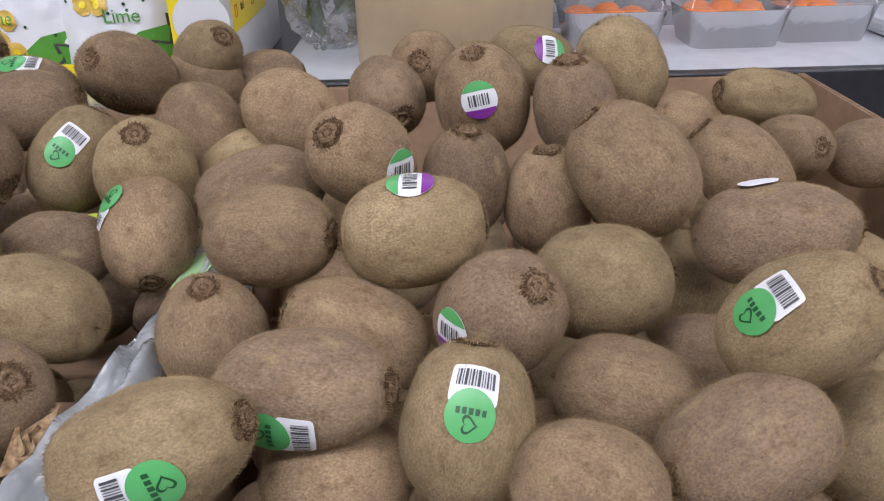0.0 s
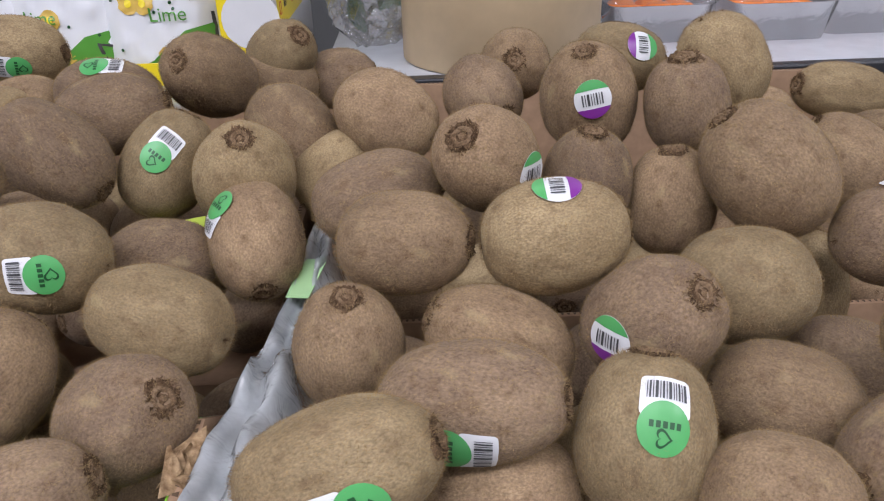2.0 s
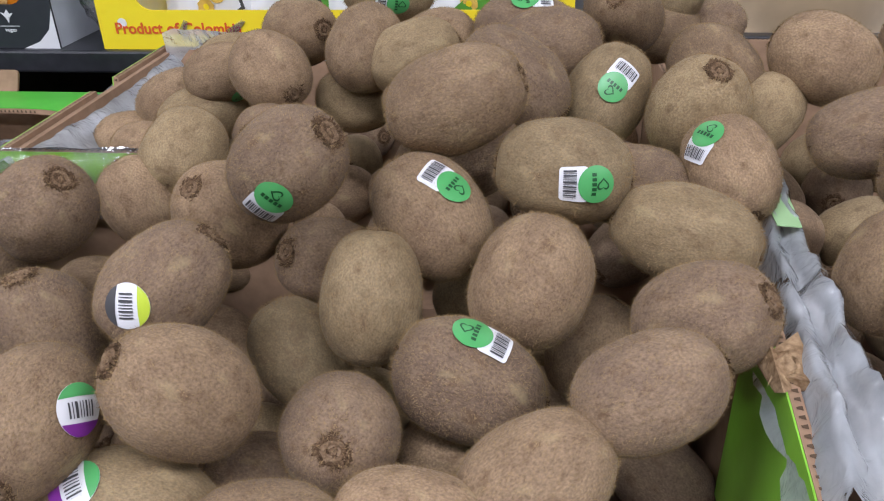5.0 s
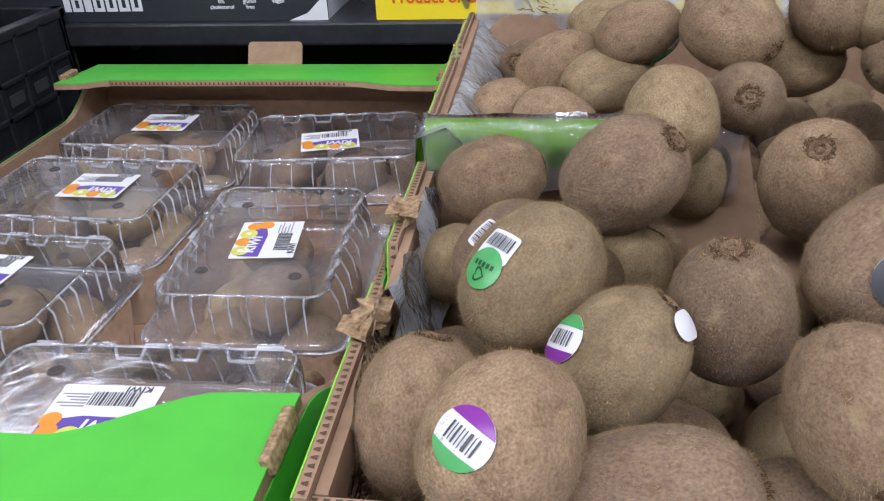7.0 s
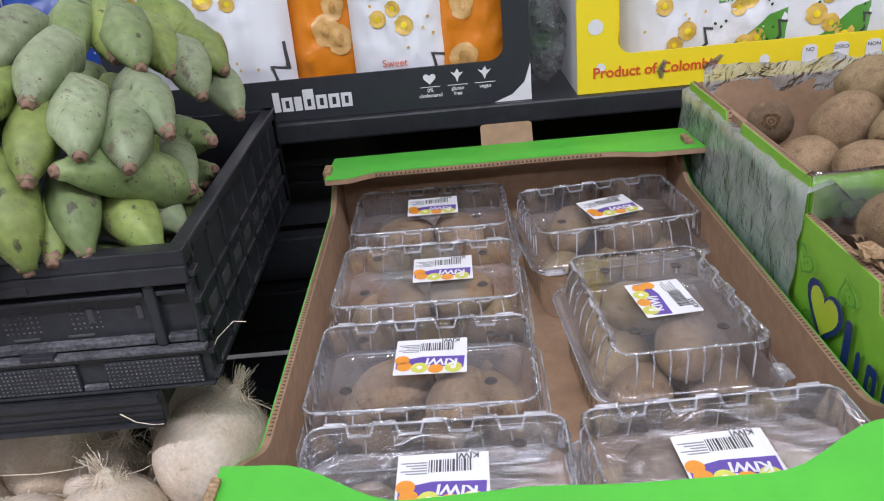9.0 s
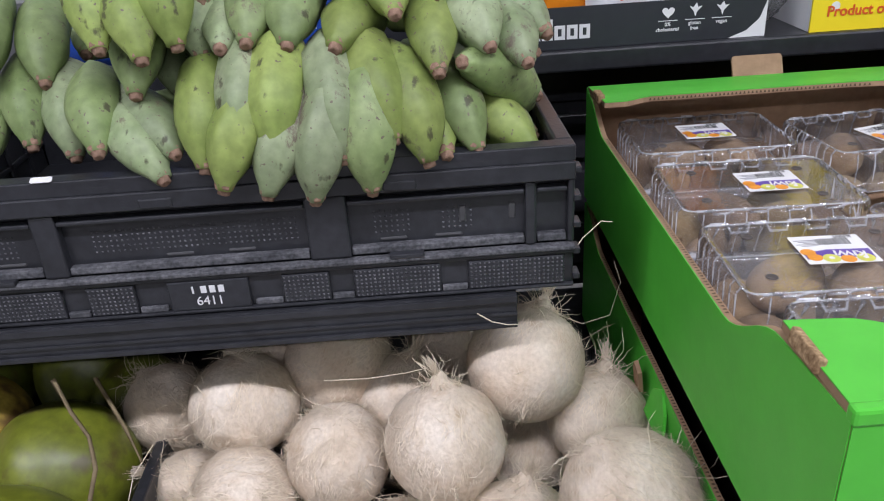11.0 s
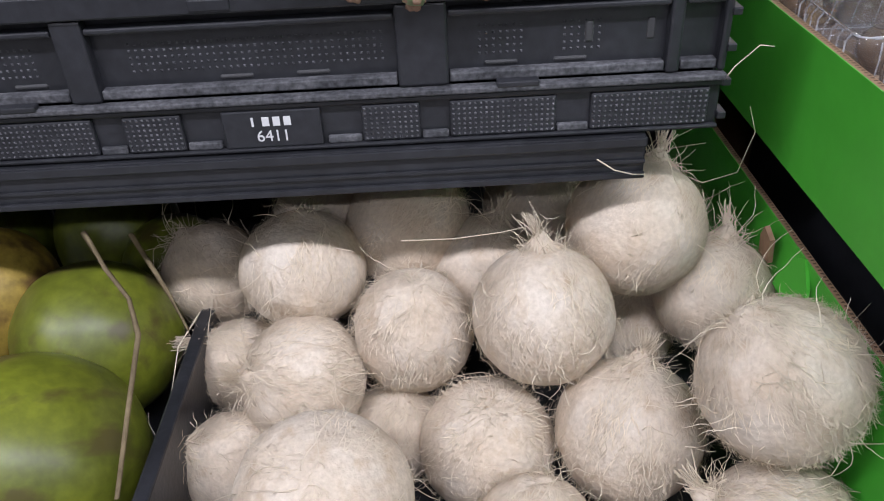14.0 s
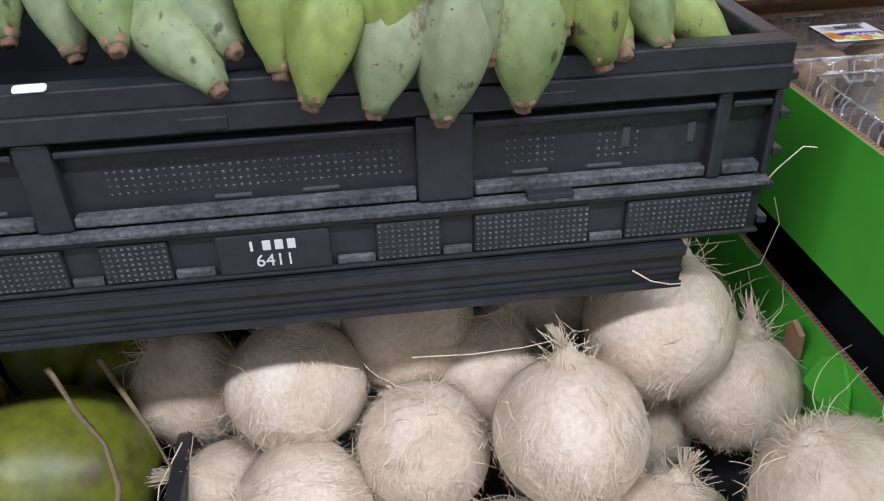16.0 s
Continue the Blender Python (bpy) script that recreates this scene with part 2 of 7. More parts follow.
add_spots(M_COCO, (0.30, 0.21, 0.125), 120, 0.68, 0.76, (1, 1, 0.3), 0.5)
add_spots(M_BANANA, (0.045, 0.04, 0.022), 75, 0.63, 0.69, (1, 1, 0.6), 0.85)
M_BLACKBOX = mat("charcoal_display_carton", (0.028, 0.03, 0.036), 0.4, var=0.12, scale=7, fine=(10, 0.06))
M_TUB = mat("tan_tub", (0.58, 0.44, 0.27), 0.55, color2=(0.54, 0.405, 0.245), scale=3, fine=(20, 0.04), bump=0.05, bump_scale=90)
M_FRUIT = mat("orange_fruit", (0.80, 0.24, 0.04), 0.45, color2=(0.68, 0.16, 0.02), scale=22, bump=0.15, bump_scale=60)
M_LEAF = mat("bagged_leaf", (0.035, 0.09, 0.03), 0.5, color2=(0.02, 0.05, 0.02), scale=30)
M_FLOOR = mat("store_floor", (0.36, 0.35, 0.34), 0.25, color2=(0.31, 0.30, 0.29), scale=3, fine=(30, 0.05))
M_PAINT = mat("store_wall_paint", (0.34, 0.34, 0.335), 0.7, var=0.05, scale=2, fine=(30, 0.03))
M_CEIL = mat("ceiling_tile_paint", (0.30, 0.30, 0.30), 0.8, var=0.05, scale=6, fine=(30, 0.04))
M_CLAM = film("clear_clamshell", (0.88, 0.88, 0.89), 1.5, 0.12, haze=0.15, haze_color=(0.5, 0.5, 0.52), wrinkle=0.16, scale=16)
M_LINER = film("milky_liner_film", (0.95, 0.96, 0.96), 1.9, 0.16, haze=0.64, haze_color=(0.78, 0.83, 0.84), wrinkle=0.6, scale=38)
# clear plastic whose whitish haze paints bright highlights on ribs, beads and tabs
M_CLAMRIB = film("highlight_clamshell_rib", (0.93, 0.93, 0.94), 3.4, 0.06, haze=0.34, haze_color=(0.86, 0.86, 0.88), wrinkle=0.5, scale=60)
M_BAGFILM = film("clear_bag_film", (0.95, 0.95, 0.96), 1.6, 0.12, haze=0.16, wrinkle=1.0, scale=35)
M_LAMP = bpy.data.materials.new("lamp_diffuser")
M_LAMP.use_nodes = True
M_LAMP.node_tree.nodes["Principled BSDF"].inputs["Emission Color"].default_value = (1, 0.97, 0.92, 1)
M_LAMP.node_tree.nodes["Principled BSDF"].inputs["Emission Strength"].default_value = 3.0

# ---- mesh helpers ----


def mesh_of(bm, name, smooth=False, materials=()):
    bmesh.ops.recalc_face_normals(bm, faces=bm.faces)
    me = bpy.data.meshes.new(name)
    bm.to_mesh(me)
    bm.free()
    if smooth:
        for p in me.polygons:
            p.use_smooth = True
    for m in materials:
        me.materials.append(m)
    return me


def part(name, bm, material, parent=None, label="", smooth=False, m=None):
    me = bm if isinstance(bm, bpy.types.Mesh) else mesh_of(bm, name, smooth, (material,))
    ob = new(name, me)
    if parent is not None:
        ob.parent = parent
    if m is not None:
        ob.matrix_basis = m
    if label:
        ob["label"] = label
    return ob


def thing(name, label, category, m=None, group="", kind=""):
    ob = new(name)
    ob.empty_display_size = 0.02
    if m is not None:
        ob.matrix_basis = m
    return tagged(ob, label, category, group, kind)


def add_box(bm, x0, x1, y0, y1, z0, z1, bevel=0.0):
    r = bmesh.ops.create_cube(bm, size=1)
    vs = r["verts"]
    for v in vs:
        v.co = Vector((x0 + (v.co.x + 0.5) * (x1 - x0), y0 + (v.co.y + 0.5) * (y1 - y0), z0 + (v.co.z + 0.5) * (z1 - z0)))
    if bevel:
        es = list({e for v in vs for e in v.link_edges})
        bmesh.ops.bevel(bm, geom=es, offset=bevel, segments=2, affect="EDGES", profile=0.5)
    return vs


def box(x0, x1, y0, y1, z0, z1, bevel=0.0):
    bm = bmesh.new()
    add_box(bm, x0, x1, y0, y1, z0, z1, bevel)
    return bm


def rounded(w, h, r, n=5, cx=0.0, cy=0.0):
    pts = []
    for (sx, sy, a0) in ((1, 1, 0), (-1, 1, 90), (-1, -1, 180), (1, -1, 270)):
        for i in range(n + 1):
            a = radians(a0 + 90 * i / n)
            pts.append((cx + sx * (w / 2 - r) + r * math.cos(a), cy + sy * (h / 2 - r) + r * math.sin(a)))
    return pts


def ring(r, n=24, cx=0.0, cy=0.0, sx=1.0, sy=1.0):
    return [(cx + sx * r * math.cos(2 * math.pi * i / n), cy + sy * r * math.sin(2 * math.pi * i / n)) for i in range(n)]


def sheet(outline, thick, holes=(), m=None):
    """A flat board in the local xy plane, thick along +z, with holes cut through."""
    bm = bmesh.new()
    for loop in (outline, *holes):
        vs = [bm.verts.new((p[0], p[1], 0)) for p in loop]
        for i in range(len(vs)):
            bm.edges.new((vs[i], vs[(i + 1) % len(vs)]))
    bmesh.ops.triangle_fill(bm, edges=bm.edges[:], use_beauty=True, use_dissolve=False)
    if thick:
        r = bmesh.ops.extrude_face_region(bm, geom=bm.faces[:])
        bmesh.ops.translate(bm, vec=(0, 0, thick), verts=[g for g in r["geom"] if isinstance(g, bmesh.types.BMVert)])
    if m is not None:
        bmesh.ops.transform(bm, matrix=m, verts=bm.verts)
    return bm


UP_X = Matrix(((1, 0, 0, 0), (0, 0, -1, 0), (0, 1, 0, 0), (0, 0, 0, 1)))   # board's (x, y) to world (x, z), facing -y
SIDE = Matrix(((0, 0, -1, 0), (1, 0, 0, 0), (0, 1, 0, 0), (0, 0, 0, 1)))  # board's (x, y) to world (y, z), facing -x


def text_mesh(body, size, thick=0.0002, font_bold=0.0):
    cu = bpy.data.curves.new("lettering", "FONT")
    cu.body, cu.size, cu.extrude, cu.align_x, cu.align_y = body, size, thick, "CENTER", "CENTER"
    cu.offset = font_bold
    cu.resolution_u = 3
    ob = bpy.data.objects.new("lettering", cu)
    scene.collection.objects.link(ob)
    me = bpy.data.meshes.new_from_object(ob.evaluated_get(bpy.context.evaluated_depsgraph_get()))
    bpy.data.objects.remove(ob)
    return me


def lettering(body, size, material, parent, m, bold=0.0, name="lettering"):
    me = text_mesh(body, size, font_bold=bold)
    me.materials.clear()
    me.materials.append(material)
    return part(name, me, None, parent, m=m)


def lathe(profile, n=32):
    bm = bmesh.new()
    rows = []
    for r, z in profile:
        rows.append([bm.verts.new((r * math.cos(2 * math.pi * i / n), r * math.sin(2 * math.pi * i / n), z)) for i in range(n)])
    for a, b in zip(rows, rows[1:]):
        for i in range(n):
            bm.faces.new((a[i], a[(i + 1) % n], b[(i + 1) % n], b[i]))
    return bm


def tube(bm, pts, r0, r1, n=5):
    rows = []
    for i, p in enumerate(pts):
        p = Vector(p)
        d = (Vector(pts[min(i + 1, len(pts) - 1)]) - Vector(pts[max(i - 1, 0)])).normalized()
        a = d.orthogonal().normalized()
        b = d.cross(a)
        r = r0 + (r1 - r0) * i / (len(pts) - 1)
        rows.append([bm.verts.new(p + r * (a * math.cos(2 * math.pi * k / n) + b * math.sin(2 * math.pi * k / n))) for k in range(n)])
    for a, b in zip(rows, rows[1:]):
        for k in range(n):
            bm.faces.new((a[k], a[(k + 1) % n], b[(k + 1) % n], b[k]))


# ---- the store around ----
floor = tagged(part("floor", box(-6, 6, -6, 6, -0.1, 0), M_FLOOR), "pale polished store floor", "floor", kind="structure")
ceiling = tagged(part("ceiling", box(-6, 6, -6, 6, 3.2, 3.3), M_CEIL), "white tiled store ceiling", "ceiling", kind="structure")
for nm, bb in (("wall_north", (-6, 6, 6, 6.15)), ("wall_south", (-6, 6, -6.15, -6)), ("wall_west", (-6.15, -6, -6, 6)), ("wall_east", (6, 6.15, -6, 6))):
    tagged(part(nm, box(*bb, 0, 3.3), M_PAINT), "plain painted store wall", "wall", kind="structure")
for lx, ly in LAMPS:
    lampbody = thing("ceiling_light", "white linear ceiling light with a bright diffuser", "ceiling light", pose(lx, ly, 3.2), "ceiling lights")
    part("housing", box(-1.25, 1.25, -0.12, 0.12, -0.05, 0, 0.004), M_PAINT, lampbody)
    part("diffuser", box(-1.2, 1.2, -0.08, 0.08, -0.062, -0.05), M_LAMP, lampbody)

# ---- the display stand ----
stand = thing("produce_display", "black produce display stand with a stepped upper shelf", "display stand", pose(0, 0, 0))
part("base", box(-1.6, 1.9, 0.36, 1.10, 0.0, 0.62, 0.006), M_BLACKMETAL, stand)
part("deck", box(-1.6, 1.9, 0.30, 1.10, 0.622, 0.655, 0.004), M_BLACKMETAL, stand)
part("back_panel", box(-1.6, 1.9, 1.104, 1.14, 0.658, 1.018), M_BLACKMETAL, stand)
for i in range(4):
    part("slat", box(-1.6, 1.9, 1.094, 1.103, 0.70 + 0.085 * i, 0.765 + 0.085 * i, 0.002), M_BLACKMETAL, stand)
part("upper_shelf", box(-1.6, 1.9, 0.992, 1.75, 1.022, 1.048, 0.003), M_BLACKMETAL, stand)
part("shelf_lip", box(0.70, 1.9, 0.972, 0.990, 1.010, 1.072, 0.002), M_BLACKMETAL, stand)
part("shelf_top_sheet", box(0.70, 1.9, 0.992, 1.75, 1.0495, 1.066, 0.002), M_SHELFWHITE, stand, "pale grey shelf surface")
part("backboard", box(-1.6, 1.9, 1.76, 1.80, 0.66, 2.0), M_PAINT, stand)
part("bolt_cap", lathe([(0.0001, -0.002), (0.008, -0.002), (0.0095, 0), (0.0095, 0.002)], 20), mat("bolt_grey", (0.16, 0.16, 0.17), 0.5, var=0.3, scale=90), stand,
     "grey round bolt cap", m=Matrix.Translation((-0.223, 1.090, 1.001)) @ Matrix.Rotation(radians(-90), 4, "X"))
# the crate shelf with its front rail
crate_shelf = thing("crate_shelf", "black shelf with a front price rail, holding the banana crate", "shelf", pose(0, 0, 0))
part("shelf_board", box(-1.6, -0.297, 0.612, 1.09, 0.920, 0.940, 0.002), M_BLACKMETAL, crate_shelf)
part("price_rail", box(-1.6, -0.296, 0.600, 0.611, 0.912, 0.943, 0.0012), M_BLACKMETAL, crate_shelf)
part("rail_lip", box(-1.6, -0.296, 0.5965, 0.5995, 0.936, 0.943, 0.001), M_BLACKMETAL, crate_shelf)
part("rail_lip", box(-1.6, -0.296, 0.5965, 0.5995, 0.912, 0.917, 0.001), M_BLACKMETAL, crate_shelf)
part("rail_rib", box(-1.6, -0.296, 0.598, 0.5995, 0.923, 0.926, 0.0005), M_BLACKMETAL, crate_shelf)
for bx in (-1.5, -0.9, -0.33):
    part("bracket", box(bx, bx + 0.02, 0.75, 1.09, 0.86, 0.919), M_BLACKMETAL, crate_shelf)

# ---- cartons ----
T = 0.005


def board(parent, name, outline, m, print_mat, label="", holes=(), edge=True):
    """A corrugated board with a printed outer sheet, shaped in its own plane; its outer face looks along local +z."""
    core = part(name, sheet(outline, T, holes), M_CARD, parent, label, m=m)
    if print_mat is not None:
        part("print_sheet", sheet(outline, 0.0008, holes), print_mat, core, m=Matrix.Translation((0, 0, T + 0.0002)))
    bm = bmesh.new()
    n = len(outline)
    step = 0.0042
    for i in range(n):
        a, b = Vector(outline[i]), Vector(outline[(i + 1) % n])
        d = b - a
        if d.length < 0.012 or (a.y + b.y) / 2 < max(p[1] for p in outline) - 0.075:
            continue
        k = int(d.length / step)
        for j in range(k):
            c = a + d * ((j + 0.5) / k)
            e = d.normalized() * step * 0.30
            q = Vector((-d.normalized().y, d.normalized().x)) * 0.0005
            vs = [bm.verts.new((p.x, p.y, z)) for p, z in ((c - e + q, 0.0012), (c + e + q, 0.0012), (c + e * 0.4 + q, 0.0038), (c - e * 0.4 + q, 0.0038),
                                                            (c - e - q, 0.0012), (c + e - q, 0.0012), (c + e * 0.4 - q, 0.0038), (c - e * 0.4 - q, 0.0038))]
            bm.faces.new(vs[:4])
            bm.faces.new(vs[4:])
    if len(bm.faces) and edge:
        tagged(part("corrugation", bm, M_FLUTE, core), kind="stuff")
    else:
        bm.free()
    return core


M_FLUTE = mat("flute_shadow_paper", (0.10, 0.06, 0.03), 0.9, var=0.3, scale=200)


def s_curve(x0, y0, x1, y1, n=8):
    return [(x0 + (x1 - x0) * i / n, y0 + (y1 - y0) * (0.5 - 0.5 * math.cos(math.pi * i / n))) for i in range(n + 1)]


def green_carton(m, label, height=0.102, step=0.080, w=0.380, rise=0.038):
    """Open display carton, 0.375 x 0.60 m, with folded flanges at front and back and dipped sides."""
    c = thing("display_carton", label, "carton", m, "green display cartons")
    d = 0.602
    side = [(0, 0), (d, 0), (d, height + 0.032), (d - 0.008, height + 0.032)] + s_curve(d - 0.012, height + 0.028, d - 0.09, height, 8) + \
        s_curve(0.075 + step, height, 0.075, height + rise - 0.004, 8) + [(0.0, height + rise)]
    board(c, "side_board", side, SIDE.copy() @ Matrix.Translation((0, 0, -T)), M_GREENCARD)
    board(c, "side_board", side, Matrix.Translation((w, 0, 0)) @ SIDE @ Matrix.Translation((0, 0, 0)) @ Matrix.Diagonal((1, 1, -1, 1)) @ Matrix.Translation((0, 0, -T)), M_GREENCARD)
    hole = rounded(0.088, 0.030, 0.0148, 6, w / 2 + 0.004, height - 0.017)
    board(c, "front_board", [(0, 0), (w, 0), (w, height + rise), (0, height + rise)], UP_X @ Matrix.Translation((0, 0, -T)), M_GREENCARD, holes=(hole,), edge=False)
    board(c, "back_board", [(0.006, 0), (w - 0.006, 0), (w - 0.006, height + 0.030), (0.006, height + 0.030)],
          Matrix.Translation((0, d - T, 0)) @ UP_X @ Matrix.Translation((0, 0, 0)), M_CARD)
    # front flange with its wavy inner edge
    inner = [(w, 0.078)] + s_curve(w - 0.030, 0.076, w - 0.105, 0.043, 8) + s_curve(w / 2 + 0.02, 0.043, w / 2 - 0.03, 0.043 + 0.003, 3) + \
        s_curve(0.100, 0.043, 0.028, 0.076, 8) + [(0, 0.078)]
    fl = [(0, 0), (w, 0)] + inner
    slot = [(w / 2 - 0.036, 0.009), (w / 2 + 0.033, 0.007), (w / 2 + 0.034, 0.014), (w / 2 - 0.018, 0.017), (w / 2 - 0.036, 0.021)]
    board(c, "front_flange", fl, Matrix.Translation((0, 0, height + rise)), M_GREENCARD, holes=(slot,), edge=False)
    part("front_fold", box(-0.0012, w + 0.0012, -0.0022, 0.006, height + rise - 0.0035, height + rise + 0.0068, 0.0022), M_GREENCARD, c)
    bm = sheet([(-0.002, 0), (0.066, -0.001), (0.064, 0.004), (0.040, 0.002), (0.012, 0.004), (-0.010, 0.009)], 0.003, m=None)
    part("torn_tab", bm, M_CARD, c, m=Matrix.Translation((w / 2 - 0.030, 0.006, height + rise + 0.0045)) @ Matrix.Rotation(radians(18), 4, "X"))
    back = [(w + 0.012, 0)] + [(w + 0.012, 0.085), (0, 0.085), (0, 0)] + s_curve(0.02, 0.0, 0.05, 0.014, 5) + s_curve(0.05, 0.016, w - 0.11, 0.018, 5) + s_curve(w - 0.09, 0.016, w - 0.035, 0.0, 6)
    board(c, "back_flange", back, Matrix.Translation((0.0, d - 0.088, height + 0.034)) @ Matrix.Rotation(radians(-4), 4, "X"), M_GREENCARD)
    part("back_tab", sheet(rounded(0.058, 0.034, 0.004, 3), 0.003), M_CARD, c, "bare brown cardboard tab",
         m=Matrix.Translation((w / 2 + 0.006, d + 0.004, height + rise)) @ Matrix.Rotation(radians(62), 4, "X"))
    for sx in (0.0, w):
        lug = part("corner_lug", box(-0.0025, 0.0025, -0.016, 0.016, -0.003, 0.006, 0.001), M_CARDEDGE, c, "torn brown cardboard lug")
        lug.matrix_basis = Matrix.Translation((sx, 0.050, height + rise + 0.004)) @ Matrix.Rotation(radians(-14 if sx else 14), 4, "Y")
        lug = part("corner_lug", box(-0.004, 0.004, -0.012, 0.012, -0.002, 0.007, 0.0015), M_CARDEDGE, c)
        lug.matrix_basis = Matrix.Translation((sx, d - 0.06, height + 0.036))
    part("bottom_board", box(0.006, w - 0.006, 0.006, d - 0.006, 0.001, 0.006), M_CARD, c)
    return c


CARTON = Matrix.Translation((-0.176, 0.317, 0.888)) @ Matrix.Rotation(radians(-0.4), 4, "Z")
green_carton(CARTON, "bright green open carton full of clear kiwi clamshells")
lower = green_carton(Matrix.Translation((-0.170, 0.335, 0.705)) @ Matrix.Rotation(radians(-0.3), 4, "Z"),
                     "bright green carton stacked under another carton", height=0.134, step=0.012, rise=0.044)
part("stack_pad", box(0.03, 0.34, 0.05, 0.55, -0.0495, 0.0), M_CARD, lower)
# added black block: stands in for deep shade inside the lower carton
part("gap_darkener", box(0.05, 0.33, 0.10, 0.50, 0.010, 0.170), M_BLACKMETAL, lower, "black block added to darken the gap between two cartons")
part("torn_flap", sheet([(0, 0), (0.020, -0.002), (0.017, 0.018), (0.009, 0.030), (-0.003, 0.024)], 0.004), M_CARD, lower, "torn brown cardboard flap",
     m=Matrix.Translation((-0.0072, 0.292, 0.106)) @ SIDE @ Matrix.Rotation(radians(8), 4, "X"))
part("green_lug", sheet([(0, 0), (0.055, 0), (0.048, 0.030), (0.030, 0.041), (0.012, 0.026)], 0.003), M_GREENCARD, lower,
     m=Matrix.Translation((-0.0068, 0.225, 0.094)) @ SIDE @ Matrix.Rotation(radians(-10), 4, "X"))
for by, bz in ((0.408, 0.964), (0.352, 0.870)):
    clip = thing("shelf_clip", "pale grey plastic clip between two cartons", "clip", pose(0.2162, by, bz), "shelf clips")
    part("plate", box(0, 0.0055, 0, 0.046, 0, 0.034, 0.0012), M_SHELFWHITE, clip)
    part("stem", box(0.0012, 0.0042, 0.012, 0.034, -(bz - 0.656), 0.001, 0.0004), M_SHELFWHITE, clip)


def heart(r, cx=0.0, cy=0.0, n=28):
    pts = []
    for i in range(n):
        a = 2 * math.pi * i / n
        pts.append((cx + r * 1.05 * math.sin(a) ** 3, cy + r * (0.82 * math.cos(a) - 0.33 * math.cos(2 * a) - 0.13 * math.cos(3 * a) - 0.05 * math.cos(4 * a))))
    return pts


def heart_print(parent, x, z, r, y, line_mat, fill_mat, turn=0.0, seeds=6):
    h = part("heart_print", sheet(heart(r), 0.0003, (heart(r * 0.80),)), line_mat, parent, m=Matrix.Translation((x, y, z)) @ UP_X @ Matrix.Rotation(radians(turn), 4, "Z"))
    part("heart_fill", sheet(heart(r * 0.79), 0.0002), fill_mat, h)
    bm = bmesh.new()
    for i in range(seeds):
        a = 2 * math.pi * i / seeds
        vs = [bm.verts.new((p[0], p[1], 0.0005)) for p in ring(r * 0.055, 8, 0.30 * r * math.cos(a), 0.22 * r * math.sin(a), 1, 1.5)]
        bm.faces.new(vs)
    part("seed_print", bm, line_mat, h)


def kiwi_carton(x0, x1, y0, y1, z0, z1, label, back=True, front_top=None, logo=True, left_print=True, sag=0.0):
    c = thing("kiwi_carton", label, "carton", pose(x0, y0, z0), "kiwi cartons")
    w, d, h = x1 - x0, y1 - y0, z1 - z0
    ft = (front_top - z0) if front_top else h
    fo = [(0, 0), (w, 0), (w, ft), (0, ft)] if not sag else [(0, 0), (w, 0), (w, ft - sag), (0.23, ft - sag), (0.20, ft), (0, ft)]
    fm = UP_X @ Matrix.Translation((0, 0, -T))
    if sag:
        core = board(c, "front_board", fo, fm, None)
        part("print_sheet", sheet([(0, ft - 0.036), (0.105, ft - 0.034), (0.115, ft), (0, ft)], 0.0008), M_LIMECARD, core, m=Matrix.Translation((0, 0, T + 0.0002)))
    else:
        if logo:
            fo = [(0, 0), (w, 0), (w, ft - 0.014), (0.17, ft - 0.012), (0.13, ft), (0, ft)]
        board(c, "front_board", fo, fm, M_LIMECARD if logo else None)
    notch = [(0, 0), (d, 0), (d, h), (d * 0.62, h)] + [(d * 0.60, h - 0.020), (d * 0.50, h - 0.022), (d * 0.48, h)] + [(0, h)]
    board(c, "side_board", notch, SIDE @ Matrix.Translation((0, 0, -T)), M_LIMECARD if left_print else M_CARD)
    # double wall and torn layers at the side
    part("inner_wall", box(0.0055, 0.0105, 0.006, d - 0.006, 0.006, h - 0.004), M_CARD, c)
    board(c, "side_board", [(0, 0), (d, 0), (d, h), (0, h)], Matrix.Translation((w, 0, 0)) @ SIDE @ Matrix.Diagonal((1, 1, -1, 1)) @ Matrix.Translation((0, 0, -T)), M_CARD)
    if back:
        board(c, "back_board", [(0.006, 0), (w - 0.006, 0), (w - 0.006, h), (0.006, h)], Matrix.Translation((0, d - T, 0)) @ UP_X, M_CARD)
    part("bottom_board", box(0.006, w - 0.006, 0.006, d - 0.006, 0.001, 0.006), M_CARD, c)
    if logo:
        heart_print(c, 0.088, ft - 0.052, 0.026, -0.0062, M_NAVY, M_LIME, 0, 6)
        for hx, hz, hr, ht in ((0.028, -0.018, 0.014, 10), (0.045, -0.05, 0.017, -25), (0.068, -0.006, 0.013, 170), (0.02, -0.085, 0.016, 30), (0.17, -0.012, 0.016, 15),
                               (0.25, -0.03, 0.017, -20), (0.33, -0.015, 0.014, 30), (0.42, -0.04, 0.017, 0)):
            if hx < w - 0.03:
                heart_print(c, hx, ft + hz - (0.026 if hx > 0.15 else 0.012), hr, -0.0060, M_LIMEDARK, M_LIMECARD, ht, 5)
        bm = bmesh.new()
        for i in range(6):
            add_box(bm, 0.128 + 0.016 * i, 0.139 + 0.016 * i, -0.0066, -0.0060, ft - 0.068, ft - (0.040 if i in (0, 4) else 0.05), 0.0002)
        part("logo_mark", bm, M_NAVY, c)
    return c


